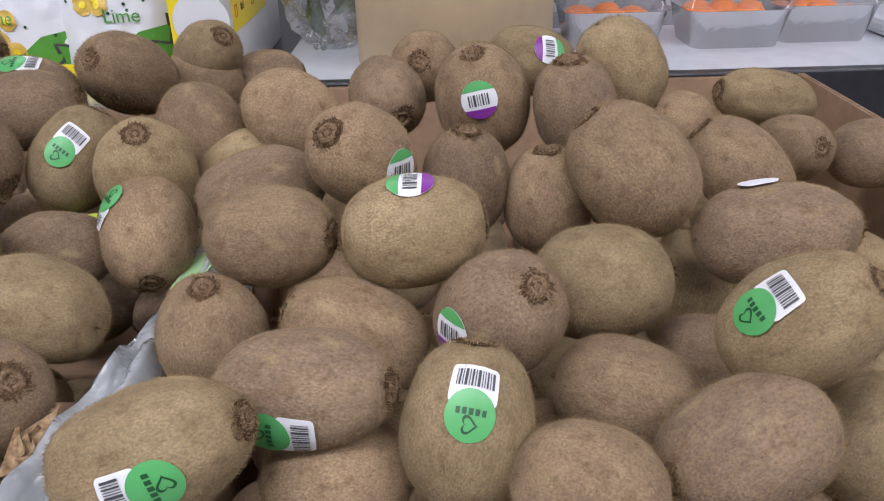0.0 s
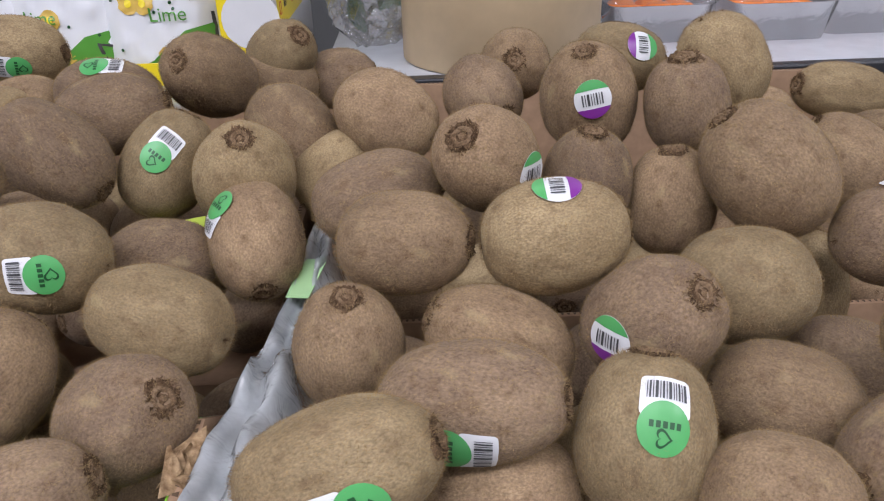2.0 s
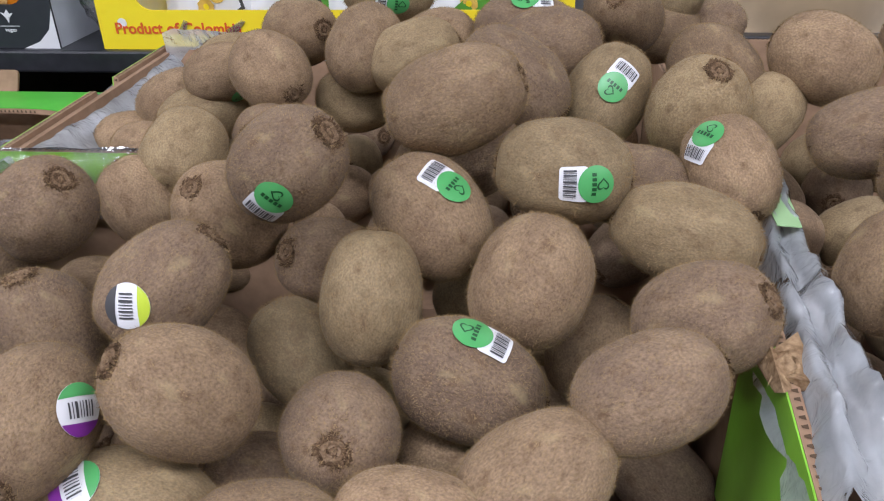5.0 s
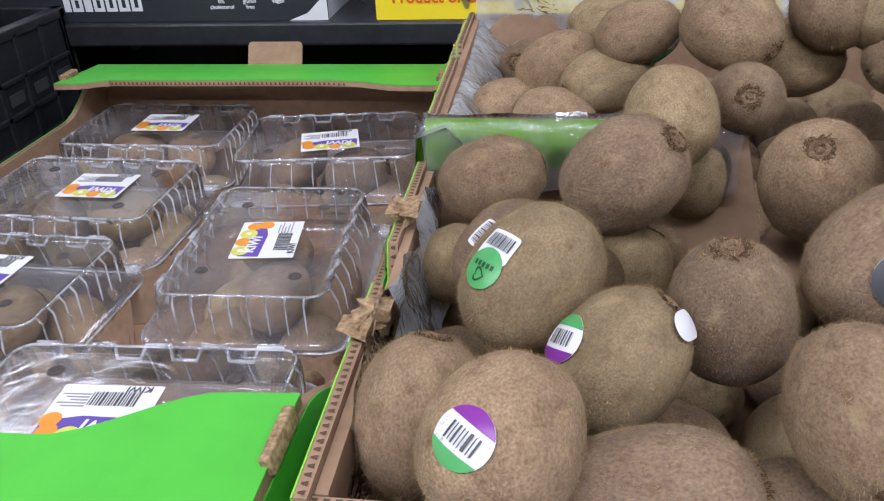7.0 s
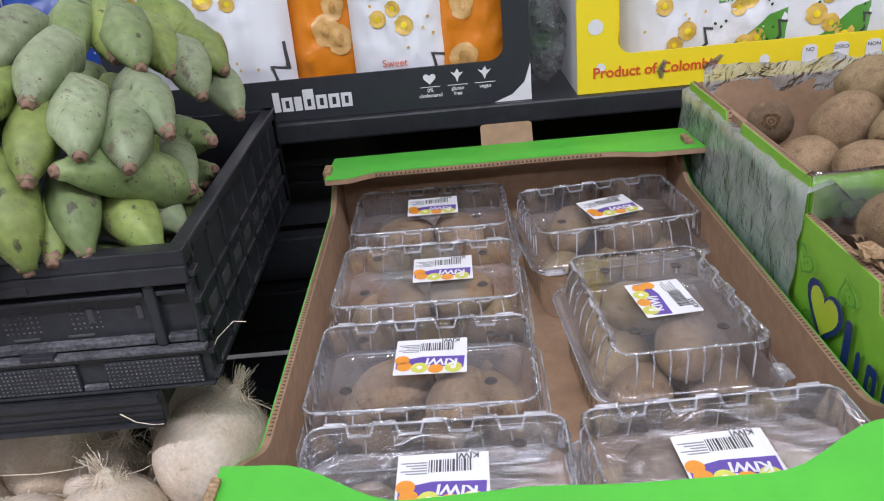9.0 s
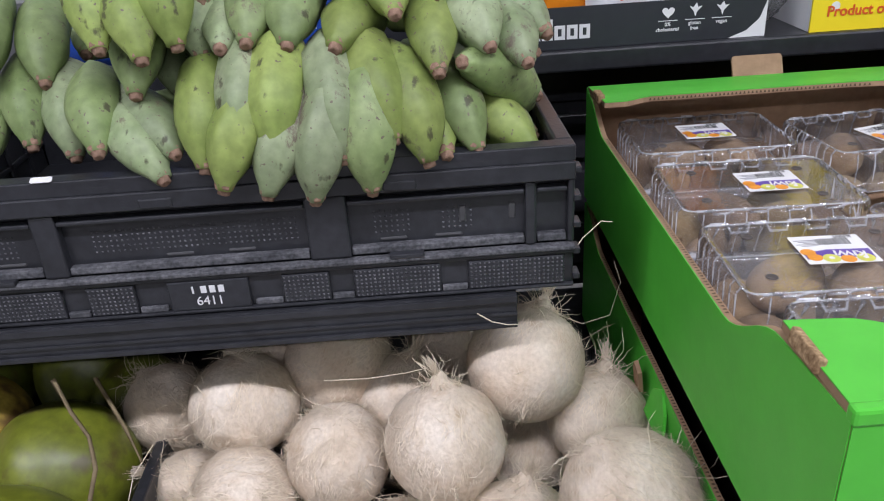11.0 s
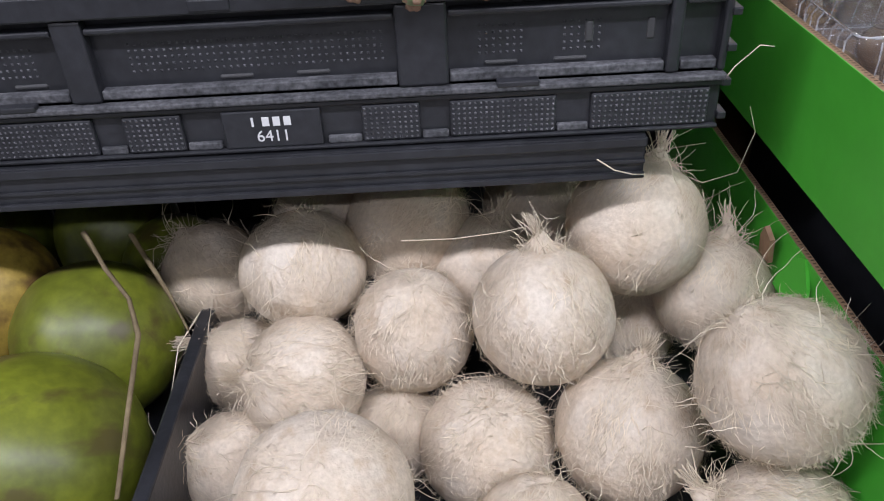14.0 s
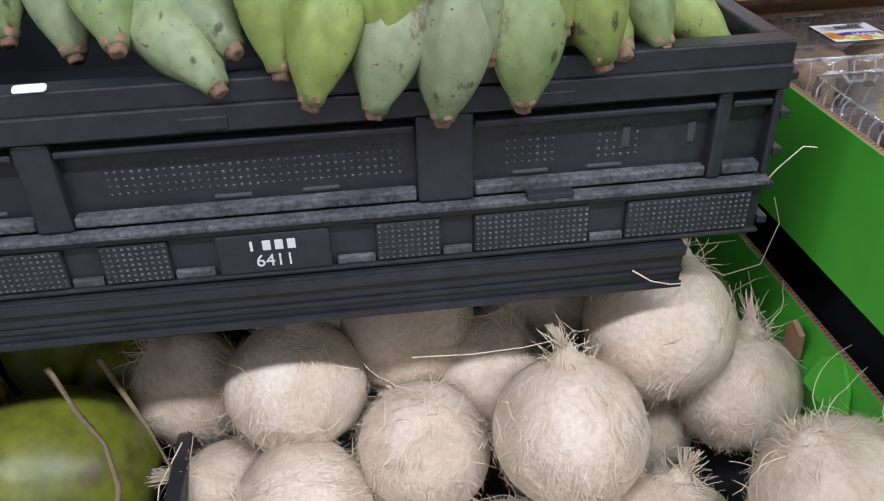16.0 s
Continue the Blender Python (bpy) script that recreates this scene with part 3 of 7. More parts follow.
def torn_edge(parent, y, x, z, seed):
    """Crumpled torn cardboard at a wall's rim."""
    rng = random.Random(seed)
    bm = bmesh.new()
    for i in range(7):
        w = rng.uniform(0.006, 0.014)
        q = [Vector((rng.uniform(-w, w), rng.uniform(-w, w) * 1.4, rng.uniform(-0.004, 0.010))) for _ in range(5)]
        r = bmesh.ops.convex_hull(bm, input=[bm.verts.new(Vector((x, y, z)) + p) for p in q])
    part("torn_rim", bm, M_CARDEDGE, parent, "crumpled torn cardboard rim")


k1 = kiwi_carton(0.224, 0.728, 0.322, 0.612, 0.900, 1.048, "lime green printed kiwi carton, open and heaped with kiwis", back=False, front_top=1.044)
for i, (ty, tz) in enumerate(((0.10, 0.150), (0.205, 0.152), (0.125, 0.120))):
    torn_edge(k1, ty, 0.004, tz, i)
side_print = part("side_logo", sheet(heart(0.026), 0.0003, (heart(0.0205),)), M_NAVY, k1, "navy heart and word shapes on lime card", m=Matrix.Translation((-0.0064, 0.232, 0.096)) @ SIDE @ Matrix.Diagonal((-1, 1, -1, 1)))
part("heart_fill", sheet(heart(0.0203), 0.0002), M_LIME, side_print)
for q, (ly, lz, lw, lh) in enumerate(((0.196, 0.074, 0.009, 0.040), (0.180, 0.074, 0.006, 0.026), (0.162, 0.074, 0.013, 0.026), (0.141, 0.062, 0.014, 0.038), (0.120, 0.074, 0.014, 0.026), (0.104, 0.074, 0.006, 0.040), (0.084, 0.074, 0.014, 0.040))):
    o = rounded(lh, lw, 0.004, 4)
    ho = (rounded(lh * 0.45, lw * 0.35, 0.002, 3),) if lw > 0.012 else ()
    part("letter_mark", sheet([(b_, a_) for a_, b_ in o], 0.0003, [[(b_, a_) for a_, b_ in h_] for h_ in ho]), M_NAVY, k1, m=Matrix.Translation((-0.0064, ly, lz + lh / 2 - 0.004)) @ SIDE)
for hy, hz, hr, ht in ((0.268, 0.120, 0.013, 20), (0.262, 0.070, 0.016, -20), (0.215, 0.045, 0.017, 15), (0.150, 0.035, 0.016, -25), (0.205, 0.126, 0.012, 160), (0.085, 0.038, 0.017, 10), (0.040, 0.075, 0.018, -15), (0.045, 0.120, 0.013, 30)):
    hp = part("heart_outline", sheet(heart(hr), 0.0003, (heart(hr * 0.8),)), M_LIMEDARK, k1, m=Matrix.Translation((-0.0062, hy, hz)) @ SIDE @ Matrix.Rotation(radians(ht), 4, "Z"))
    for sx_, sy_ in ((-0.25, 0.1), (0.25, 0.1), (0.0, -0.25)):
        part("seed_print", sheet(ring(hr * 0.07, 8, sx_ * hr, sy_ * hr, 1, 1.6), 0.0003), M_LIMEDARK, hp)
k2 = kiwi_carton(0.229, 0.730, 0.618, 0.918, 0.925, 1.074, "lime green kiwi carton lined with a milky plastic bag", front_top=1.076, logo=False, sag=0.12)
heart_print(k2, 0.03, 0.125, 0.010, -0.0060, M_LIMEDARK, M_LIMECARD, 0, 5)
k3 = kiwi_carton(0.740, 1.244, 0.322, 0.612, 0.900, 1.050, "lime green kiwi carton heaped with kiwis beside another", back=False, left_print=False)
k4 = kiwi_carton(0.742, 1.245, 0.618, 0.925, 0.925, 1.082, "brown cardboard kiwi carton behind the heap", logo=False, front_top=1.0, left_print=False)
for cx0, cx1, cy0, cy1, z1 in ((0.226, 0.728, 0.325, 0.610, 0.899), (0.231, 0.730, 0.620, 0.918, 0.924), (0.741, 1.244, 0.325, 0.610, 0.899), (0.743, 1.245, 0.62, 0.92, 0.924)):
    c = thing("stacking_carton", "closed lime green carton under the open one", "carton", pose(cx0, cy0, 0.656), "closed cartons")
    part("body", box(0, cx1 - cx0, 0, cy1 - cy0, 0, z1 - 0.656, 0.003), M_LIMECARD, c)


def drape(name, label, path, width_fn, parent_mat, seed, n=26, crumple=0.006, closed_kind=""):
    """A crumpled film laid along a path of cross-sections."""
    rng = Vector((seed * 3.1, seed * 1.7, seed * 0.9))
    bm = bmesh.new()
    rows = []
    for i in range(n):
        t = i / (n - 1)
        row = []
        for p in width_fn(t):
            p = Vector(p)
            d = noise.noise_vector(p * 38 + rng) * crumple + noise.noise_vector(p * 110 + rng) * crumple * 0.45
            row.append(bm.verts.new(p + d))
        rows.append(row)
    for a, b in zip(rows, rows[1:]):
        for k in range(len(a) - 1):
            bm.faces.new((a[k], a[k + 1], b[k + 1], b[k]))
    ob = part(name, bm, parent_mat, None, smooth=True)
    return tagged(ob, label, "plastic film")


def divider_section(t):
    y = 0.330 + t * 0.345
    xl, xr = 0.700 + 0.050 * t, 0.752 + 0.020 * t
    z = 1.076 + 0.010 * t + 0.004 * math.sin(t * 9)
    return [(xl + (xr - xl) * k / 13, y + 0.004 * math.sin(k * 2.1), z - 0.030 * (abs(k / 13 - 0.5) * 2) ** 3 - 0.006 * math.sin(k * 1.3)) for k in range(14)]


drape("plastic_liner", "crumpled milky plastic liner over the seam between two cartons", None, divider_section, M_LINER, 1, 46, 0.006)


def rear_left_section(t):
    y = 0.610 + t * 0.315
    dip = 0.010 * math.sin(t * 3.0)
    return [(0.2165 + 0.0007 * k, y, 0.945 + 0.0133 * k) for k in range(10)] + [(0.236 + 0.006 * k, y, 1.078 - dip - 0.006 * k) for k in range(1, 6)]


drape("plastic_liner", "milky plastic liner pulled over a carton's side wall", None, rear_left_section, M_LINER, 2, 44, 0.0034)


def rear_front_section(t):
    x = 0.228 + t * 0.20
    return [(x, 0.608 + 0.0005 * k, 1.030 + 0.008 * k) for k in range(6)] + [(x, 0.618 + 0.008 * k, 1.079 - 0.005 * k) for k in range(6)]


drape("plastic_liner", "thin clear plastic liner over a carton's front wall", None, rear_front_section, M_BAGFILM, 3, 46, 0.003)


def rear_back_section(t):
    x = 0.236 + t * 0.49
    return [(x, 0.915 - 0.002 * k, 1.02 + 0.012 * k) for k in range(7)]


drape("plastic_liner", "milky plastic liner standing at a carton's back wall", None, rear_back_section, M_LINER, 4, 40, 0.006)


def front_left_section(t):
    y = 0.335 + t * 0.12
    return [(0.236 + 0.003 * math.sin(k + t * 6), y, 1.000 + 0.0085 * k * (1 - 0.75 * abs(t - 0.75))) for k in range(9)]


drape("plastic_liner", "clear plastic liner corner standing beside kiwis", None, front_left_section, M_BAGFILM, 5, 18, 0.006)


def side_wall_section(t):
    y = 0.432 + t * 0.172
    top = 1.062 - 0.020 * t + 0.008 * math.sin(t * 11)
    return [(0.238 + 0.0012 * k + 0.003 * math.sin(k * 1.4 + t * 7), y, top - 0.010 * k) for k in range(8)]


drape("plastic_liner", "milky plastic liner between kiwis and a carton's side wall", None, side_wall_section, M_LINER, 6, 30, 0.005)
flap = thing("cardboard_flap", "cream corrugated cardboard flap standing beside the liner", "cardboard flap", Matrix.Translation((0.714, 0.328, 0.952)) @ Matrix.Rotation(radians(-2), 4, "Z"))
board(flap, "flap_board", [(0, 0), (0.125, 0), (0.125, 0.108), (0.098, 0.128), (0.060, 0.121), (0.020, 0.114), (0, 0.110)], SIDE.copy(), M_LIMECARD)
torn_edge(flap, 0.075, -0.004, 0.122, 31)
# yellow and green printed strip lying between kiwis
strip = tagged(part("printed_strip", sheet([(0, 0), (0.058, 0.006), (0.060, 0.018), (0.0, 0.012)], 0.0006), M_LIME, m=Matrix.Translation((0.632, 0.590, 1.078)) @ Matrix.Rotation(radians(-4), 4, "Y") @ Matrix.Rotation(radians(40), 4, "X")),
               "shiny lime printed plastic strip between kiwis", "packaging scrap")
strip2 = tagged(part("printed_strip", sheet([(0, 0), (0.012, -0.002), (0.017, 0.042), (0.003, 0.044)], 0.0006), mat("pale_green_print", (0.45, 0.72, 0.35), 0.4, var=0.1, scale=40),
                     m=Matrix.Translation((0.738, 0.515, 1.084)) @ Matrix.Rotation(radians(-2), 4, "X")), "pale green printed scrap on the liner", "packaging scrap")

# ---- kiwis ----
P_SHAPE = 2.2


def kiwi_point(u, lump=0.0, seed=0.0):
    """A point on a kiwi of unit length and width, in the direction u; the stem end is +z."""
    s = 0.5 / (math.hypot(u.x, u.y) ** P_SHAPE + abs(u.z) ** P_SHAPE) ** (1 / P_SHAPE)
    p = u * s
    taper = 1.0 - 0.08 * p.z
    p = Vector((p.x * taper, p.y * taper, p.z))
    if lump:
        p *= 1 + lump * noise.noise(u * 1.6 + Vector((seed * 7.3, seed, 0)))
    return p


def kiwi_body(seed):
    bm = bmesh.new()
    bmesh.ops.create_icosphere(bm, subdivisions=4, radius=1)
    for v in bm.verts:
        u = v.co.normalized()
        p = kiwi_point(u, 0.045, seed)
        dent = 0.05 * math.exp(-((1 - u.z) / 0.03)) + 0.02 * math.exp(-((1 + u.z) / 0.02))
        v.co = p * (1 - dent)
    return mesh_of(bm, "kiwi_body", True)


def kiwi_fuzz(seed, count=9000):
    rng = random.Random(seed)
    bm = bmesh.new()
    for _ in range(count):
        u = Vector((rng.gauss(0, 1), rng.gauss(0, 1), rng.gauss(0, 1))).normalized()
        if u.z > 0.975 and rng.random() < 0.8:
            continue
        p = kiwi_point(u, 0.045, seed)
        side = u.cross(Vector((rng.gauss(0, 1), rng.gauss(0, 1), rng.gauss(0, 1)))).normalized()
        lean = (u * rng.uniform(0.35, 0.8) + side.cross(u) * rng.uniform(0.3, 0.9)).normalized()
        w, h = rng.uniform(0.0012, 0.0022), rng.uniform(0.014, 0.036) * (1.35 if abs(u.z) > 0.85 else 1.0)
        bm.faces.new([bm.verts.new(q) for q in (p - side * w, p + side * w, p + lean * h)])
    return mesh_of(bm, "kiwi_fuzz", False, (M_FUZZ,))


def kiwi_stem(seed):
    """The round woody scar where the stalk sat: a rim, a groove and a raised centre."""
    rng = random.Random(seed)
    bm = bmesh.new()
    rows = []
    n = 22
    ph = [rng.uniform(0, 6.28) for _ in range(3)]
    for r, z in ((0.012, 0.494), (0.028, 0.500), (0.038, 0.486), (0.052, 0.488), (0.066, 0.510), (0.086, 0.511), (0.098, 0.492), (0.118, 0.486), (0.146, 0.474), (0.172, 0.446)):
        rows.append([bm.verts.new((r * (1 + 0.07 * math.sin(2 * a + ph[0]) + 0.05 * math.sin(5 * a + ph[1]) + rng.uniform(-0.03, 0.03)) * math.cos(a),
                                   r * (1 + 0.07 * math.sin(2 * a + ph[0]) + 0.05 * math.sin(5 * a + ph[1]) + rng.uniform(-0.03, 0.03)) * math.sin(a),
                                   z + 0.005 * math.sin(3 * a + ph[2]) + rng.uniform(-0.003, 0.003))) for a in [2 * math.pi * i / n for i in range(n)]])
    for k, (a, b) in enumerate(zip(rows, rows[1:])):
        for i in range(n):
            f = bm.faces.new((a[i], a[(i + 1) % n], b[(i + 1) % n], b[i]))
            f.material_index = 1 if k in (1, 2, 6, 7) or (k == 8 and rng.random() < 0.6) else 0
    bm.faces.new(rows[0])
    return mesh_of(bm, "kiwi_stem", True, (M_STEM, M_SEPAL))


def kiwi_sepals(seed):
    """Dry ragged sepal shreds around the stalk scar."""
    rng = random.Random(seed)
    bm = bmesh.new()
    curl = rng.uniform(0.3, 1.3)
    for i in range(150):
        a = rng.uniform(0, 2 * math.pi)
        ragged = 0.6 + 0.4 * math.sin(3 * a + seed) * math.sin(5 * a + 2 * seed)
        d = Vector((math.cos(a), math.sin(a), 0))
        r0 = rng.uniform(0.085, 0.135)
        p = d * r0 + Vector((0, 0, 0.522 - 0.28 * r0))
        t = (d * rng.uniform(-0.2, 1.0) + Vector((-d.y, d.x, 0)) * rng.gauss(0, 0.7)).normalized()
        l, w = rng.uniform(0.025, 0.090) * ragged, rng.uniform(0.005, 0.015)
        side = Vector((-t.y, t.x, rng.uniform(-0.4, 0.4))) * w
        q = p + t * l * 0.55 + Vector((0, 0, rng.uniform(-0.006, 0.018) * curl))
        e = p + t * l + Vector((0, 0, rng.uniform(-0.03, 0.03) * curl))
        vs = [bm.verts.new(v) for v in (p - side, p + side, q + side * 0.8, q - side * 0.8)]
        bm.faces.new(vs)
        bm.faces.new((vs[3], vs[2], bm.verts.new(e)))
    return mesh_of(bm, "kiwi_sepals", False, (M_SEPAL,))


def kiwi_tip(seed):
    rng = random.Random(seed)
    bm = bmesh.new()
    for i in range(26):
        a = rng.uniform(0, 2 * math.pi)
        d, s = Vector((math.cos(a), math.sin(a), 0)), Vector((-math.sin(a), math.cos(a), 0))
        p, w = d * rng.uniform(0.004, 0.02) + Vector((0, 0, -0.484)), rng.uniform(0.003, 0.008)
        q = d * rng.uniform(0.015, 0.055) + Vector((0, 0, -0.494 - rng.uniform(0, 0.030)))
        bm.faces.new([bm.verts.new(v) for v in (p - s * w, p + s * w, q)])
    return mesh_of(bm, "kiwi_tip", False, (M_SEPAL,))


BODIES = []
for i in range(7):
    base = kiwi_body(i + 1)
    base.materials.append(M_KIWI[(0, 1, 0, 2, 0, 1, 2)[i]])
    BODIES.append((base, kiwi_fuzz(i + 1), kiwi_stem(i + 11), kiwi_tip(i + 21), kiwi_sepals(i + 31)))
KIWI_LABELS = ("fuzzy brown kiwi resting in the heap", "fuzzy olive-brown kiwi resting in the heap", "fuzzy brown kiwi lying among others",
               "dark brown fuzzy kiwi lying among others", "fuzzy light brown kiwi in the heap", "smooth olive-brown kiwi in the heap", "dull dark brown kiwi in the heap")
kiwi_count = [0]


def curved(outline, holes, center, along, size, lift, m_world, length, dia):
    """A flat outline bent on a kiwi's skin."""
    bm = sheet(outline, 0, holes)
    bmesh.ops.subdivide_edges(bm, edges=[e for e in bm.edges if e.calc_length() > 0.004], cuts=2, use_grid_fill=True)
    bmesh.ops.triangulate(bm, faces=bm.faces[:])
    inv = m_world.inverted().to_3x3()
    c = inv @ Vector(center)
    a = inv @ Vector(along)
    nrm = Vector((c.x / dia ** 2, c.y / dia ** 2, c.z / length ** 2)).normalized()
    a = (a - nrm * a.dot(nrm)).normalized()
    b = nrm.cross(a)
    cu = Vector((c.x / dia, c.y / dia, c.z / length)).normalized()
    p0 = kiwi_point(cu)
    p0 = Vector((p0.x * dia, p0.y * dia, p0.z * length))
    for v in bm.verts:
        q = p0 + a * v.co.x + b * v.co.y
        u = Vector((q.x / dia, q.y / dia, q.z / length)).normalized()
        s = kiwi_point(u)
        s = Vector((s.x * dia, s.y * dia, s.z * length))
        v.co = s + nrm * lift
    return bm


def sticker(parent, kind, center, along, m_world, length, dia):
    def put(name, outline, holes, lift, material, up=None, label=""):
        return part(name, curved(outline, holes, center, along, 1, lift, m_world, length, dia), material, up or parent, label, smooth=True)
    if kind == "green":
        st = put("sticker", rounded(0.0150, 0.0185, 0.0018, 3, 0.0055, 0), (), 0.0009, M_WHITE, label="white barcode sticker with a green disc")
        put("disc", ring(0.0098, 28, -0.0065, 0), (), 0.0012, M_GREENINK, st)
        put("heart_mark", heart(0.0034, -0.0095, 0.0), (heart(0.0024, -0.0095, 0.0),), 0.0014, M_DKGREEN, st)
        for i in range(5):
            put("word_bar", [(-0.0058, -0.0058 + 0.0024 * i), (-0.0035, -0.0058 + 0.0024 * i), (-0.0035, -0.0042 + 0.0024 * i), (-0.0058, -0.0042 + 0.0024 * i)], (), 0.0014, M_DKGREEN, st)
        y = -0.0075
        for i, wd in enumerate((3, 1, 2, 1, 1, 3, 1, 2, 1, 3, 1, 2, 1)):
            wdt = 0.00034 * wd
            put("barcode_bar", [(0.0040, y), (0.0108, y), (0.0108, y + wdt), (0.0040, y + wdt)], (), 0.0014, M_BLACKINK, st)
            y += wdt + 0.00058
    elif kind in ("violet", "yellow"):
        ca, cb = (M_VIOLET, M_GREENINK) if kind == "violet" else (M_BLACKINK, M_LIME)
        st = put("sticker", ring(0.0110, 30), (), 0.0009, M_WHITE, label="round white barcode sticker with coloured ends")
        cap = [(0.0110 * math.cos(a), 0.0110 * math.sin(a)) for a in [radians(-62 + 124 * i / 12) for i in range(13)]]
        put("cap", cap, (), 0.0012, ca, st)
        put("cap", [(-x, y) for x, y in reversed(cap)], (), 0.0012, cb, st)
        y = -0.0062
        for i, wd in enumerate((2, 1, 3, 1, 1, 2, 1, 2)):
            wdt = 0.00042 * wd
            put("barcode_bar", [(-0.0032, y), (0.0032, y), (0.0032, y + wdt), (-0.0032, y + wdt)], (), 0.0014, M_BLACKINK, st)
            y += wdt + 0.0009
    else:
        put("sticker", rounded(0.019, 0.0125, 0.006, 5), (), 0.0016, M_WHITE, label="blank peeling white sticker")


def kiwi(center, length, dia, axis, stickers=(), label="", extra=True):
    i = kiwi_count[0]
    kiwi_count[0] += 1
    v = (i * 5 + i // 7) % 7
    body, fuzz, stem, tip, sepals = BODIES[v]
    turn = Vector(axis).to_track_quat("Z", "Y").to_matrix().to_4x4() @ Matrix.Rotation(i * 1.7, 4, "Z")
    m = Matrix.Translation(center) @ turn
    k = thing("kiwi", label or (KIWI_LABELS[v] if not stickers else KIWI_LABELS[v].replace("kiwi", "kiwi with a fruit sticker")), "kiwi", m, "kiwis in the heap")
    s = Matrix.Diagonal((dia, dia, length, 1))
    part("skin", body, None, k, m=s)
    if extra:
        tagged(part("fuzz", fuzz, None, k, m=s), kind="stuff")
    st_scale = 0.050 + 0.006 * ((i * 7) % 5) / 4
    seat = Matrix.Translation((0, 0, 0.474 * (length - st_scale))) @ Matrix.Diagonal((st_scale, st_scale, st_scale, 1))
    part("stem_end", stem, None, k, m=seat)
    tagged(part("sepal_fringe", sepals, None, k, m=seat @ Matrix.Rotation(i * 2.3, 4, "Z")), kind="stuff")
    part("flower_end", tip, None, k, m=s)
    for kind, c, a in stickers:
        sticker(k, kind, c, a, turn, length, dia)
    return k


kiwi((0.9071, 0.6060, 1.1547), 0.0676, 0.0545, (-0.20, -0.35, 0.91), [("violet", (-0.12, -0.96, 0.25), (0.15, -0.45, -0.88))])
kiwi((0.9953, 0.6368, 1.1634), 0.0636, 0.0513, (0.54, -0.07, -0.84))
kiwi((0.9584, 0.5884, 1.1543), 0.0584, 0.0471, (-0.19, -0.15, 0.97))
kiwi((0.9461, 0.6957, 1.1552), 0.0602, 0.0461, (0.98, -0.09, -0.18), [("violet", (0.41, -0.76, 0.50), (-1.00, 0.02, 0.02))])
kiwi((0.8492, 0.6426, 1.1474), 0.0578, 0.0466, (0.34, -0.91, -0.22))
kiwi((0.8736, 0.6804, 1.1569), 0.0571, 0.0461, (-0.12, -0.93, 0.34))
kiwi((0.8419, 0.5249, 1.1510), 0.0622, 0.0501, (-0.43, -0.66, 0.62), [("violet", (0.81, -0.59, -0.09), (0.48, -0.40, -0.78))])
kiwi((0.8681, 0.4782, 1.1312), 0.0665, 0.0509, (0.99, 0.05, 0.10), [("violet", (-0.03, -0.15, 0.99), (1.00, -0.02, -0.02))])
kiwi((0.8934, 0.5364, 1.1311), 0.0583, 0.0461, (0.05, -0.08, 1.00))
kiwi((0.8010, 0.4851, 1.1274), 0.0629, 0.0482, (0.97, -0.22, 0.10))
kiwi((0.9732, 0.5089, 1.1458), 0.0701, 0.0565, (-0.67, 0.18, 0.72))
kiwi((0.9368, 0.5333, 1.1206), 0.0572, 0.0461, (-0.03, 0.02, 1.00))
kiwi((0.9541, 0.4713, 1.1056), 0.0663, 0.0535, (0.99, 0.14, -0.01))
kiwi((0.9051, 0.4450, 1.1059), 0.0666, 0.0537, (0.38, -0.57, 0.73), [("violet", (-0.82, -0.57, 0.06), (-0.52, -0.38, -0.76))])
kiwi((1.0555, 0.5825, 1.1157), 0.0685, 0.0494, (-0.69, 0.33, 0.65))
kiwi((1.1343, 0.6913, 1.0876), 0.0712, 0.0494, (0.19, -0.92, 0.34))
kiwi((1.1409, 0.7625, 1.1047), 0.0869, 0.0456, (-0.97, -0.14, 0.22))
kiwi((1.0376, 0.4866, 1.1205), 0.0772, 0.0494, (1.00, 0.02, 0.05), [("tag", (-0.39, 0.21, 0.90), (0.99, 0.06, 0.13))])
kiwi((1.0182, 0.4116, 1.1187), 0.0686, 0.0507, (0.60, -0.38, 0.71), [("green", (-0.75, -0.32, 0.58), (0.97, 0.10, 0.21))])
kiwi((1.1961, 0.6938, 1.0814), 0.0618, 0.0499, (0.88, -0.46, 0.14))
kiwi((0.9567, 0.4225, 1.0782), 0.0645, 0.0488, (0.96, -0.13, -0.25))
kiwi((0.9915, 0.3821, 1.0844), 0.0702, 0.0508, (-0.93, -0.32, -0.16))
kiwi((0.8881, 0.3894, 1.0922), 0.0636, 0.0509, (0.12, 0.45, 0.89), [("green", (0.04, -0.54, 0.84), (0.20, 0.44, 0.88))])
kiwi((0.8260, 0.4005, 1.1023), 0.0731, 0.0470, (0.96, -0.23, 0.14), [("green", (-0.21, -0.97, -0.14), (1.00, -0.02, -0.02))])
kiwi((0.8413, 0.4536, 1.0931), 0.0685, 0.0465, (-0.90, 0.05, 0.43))
kiwi((0.7747, 0.4600, 1.0888), 0.0620, 0.0500, (0.06, -0.19, 0.98))
kiwi((0.7189, 0.5505, 1.0999), 0.0684, 0.0514, (0.19, -0.85, -0.49), [("green", (-0.70, -0.17, 0.70), (-0.62, -0.41, -0.67))])
kiwi((0.7072, 0.5966, 1.1188), 0.0726, 0.0586, (0.13, -0.53, 0.84))
kiwi((0.7269, 0.6523, 1.1256), 0.0688, 0.0555, (-0.50, 0.64, 0.58))
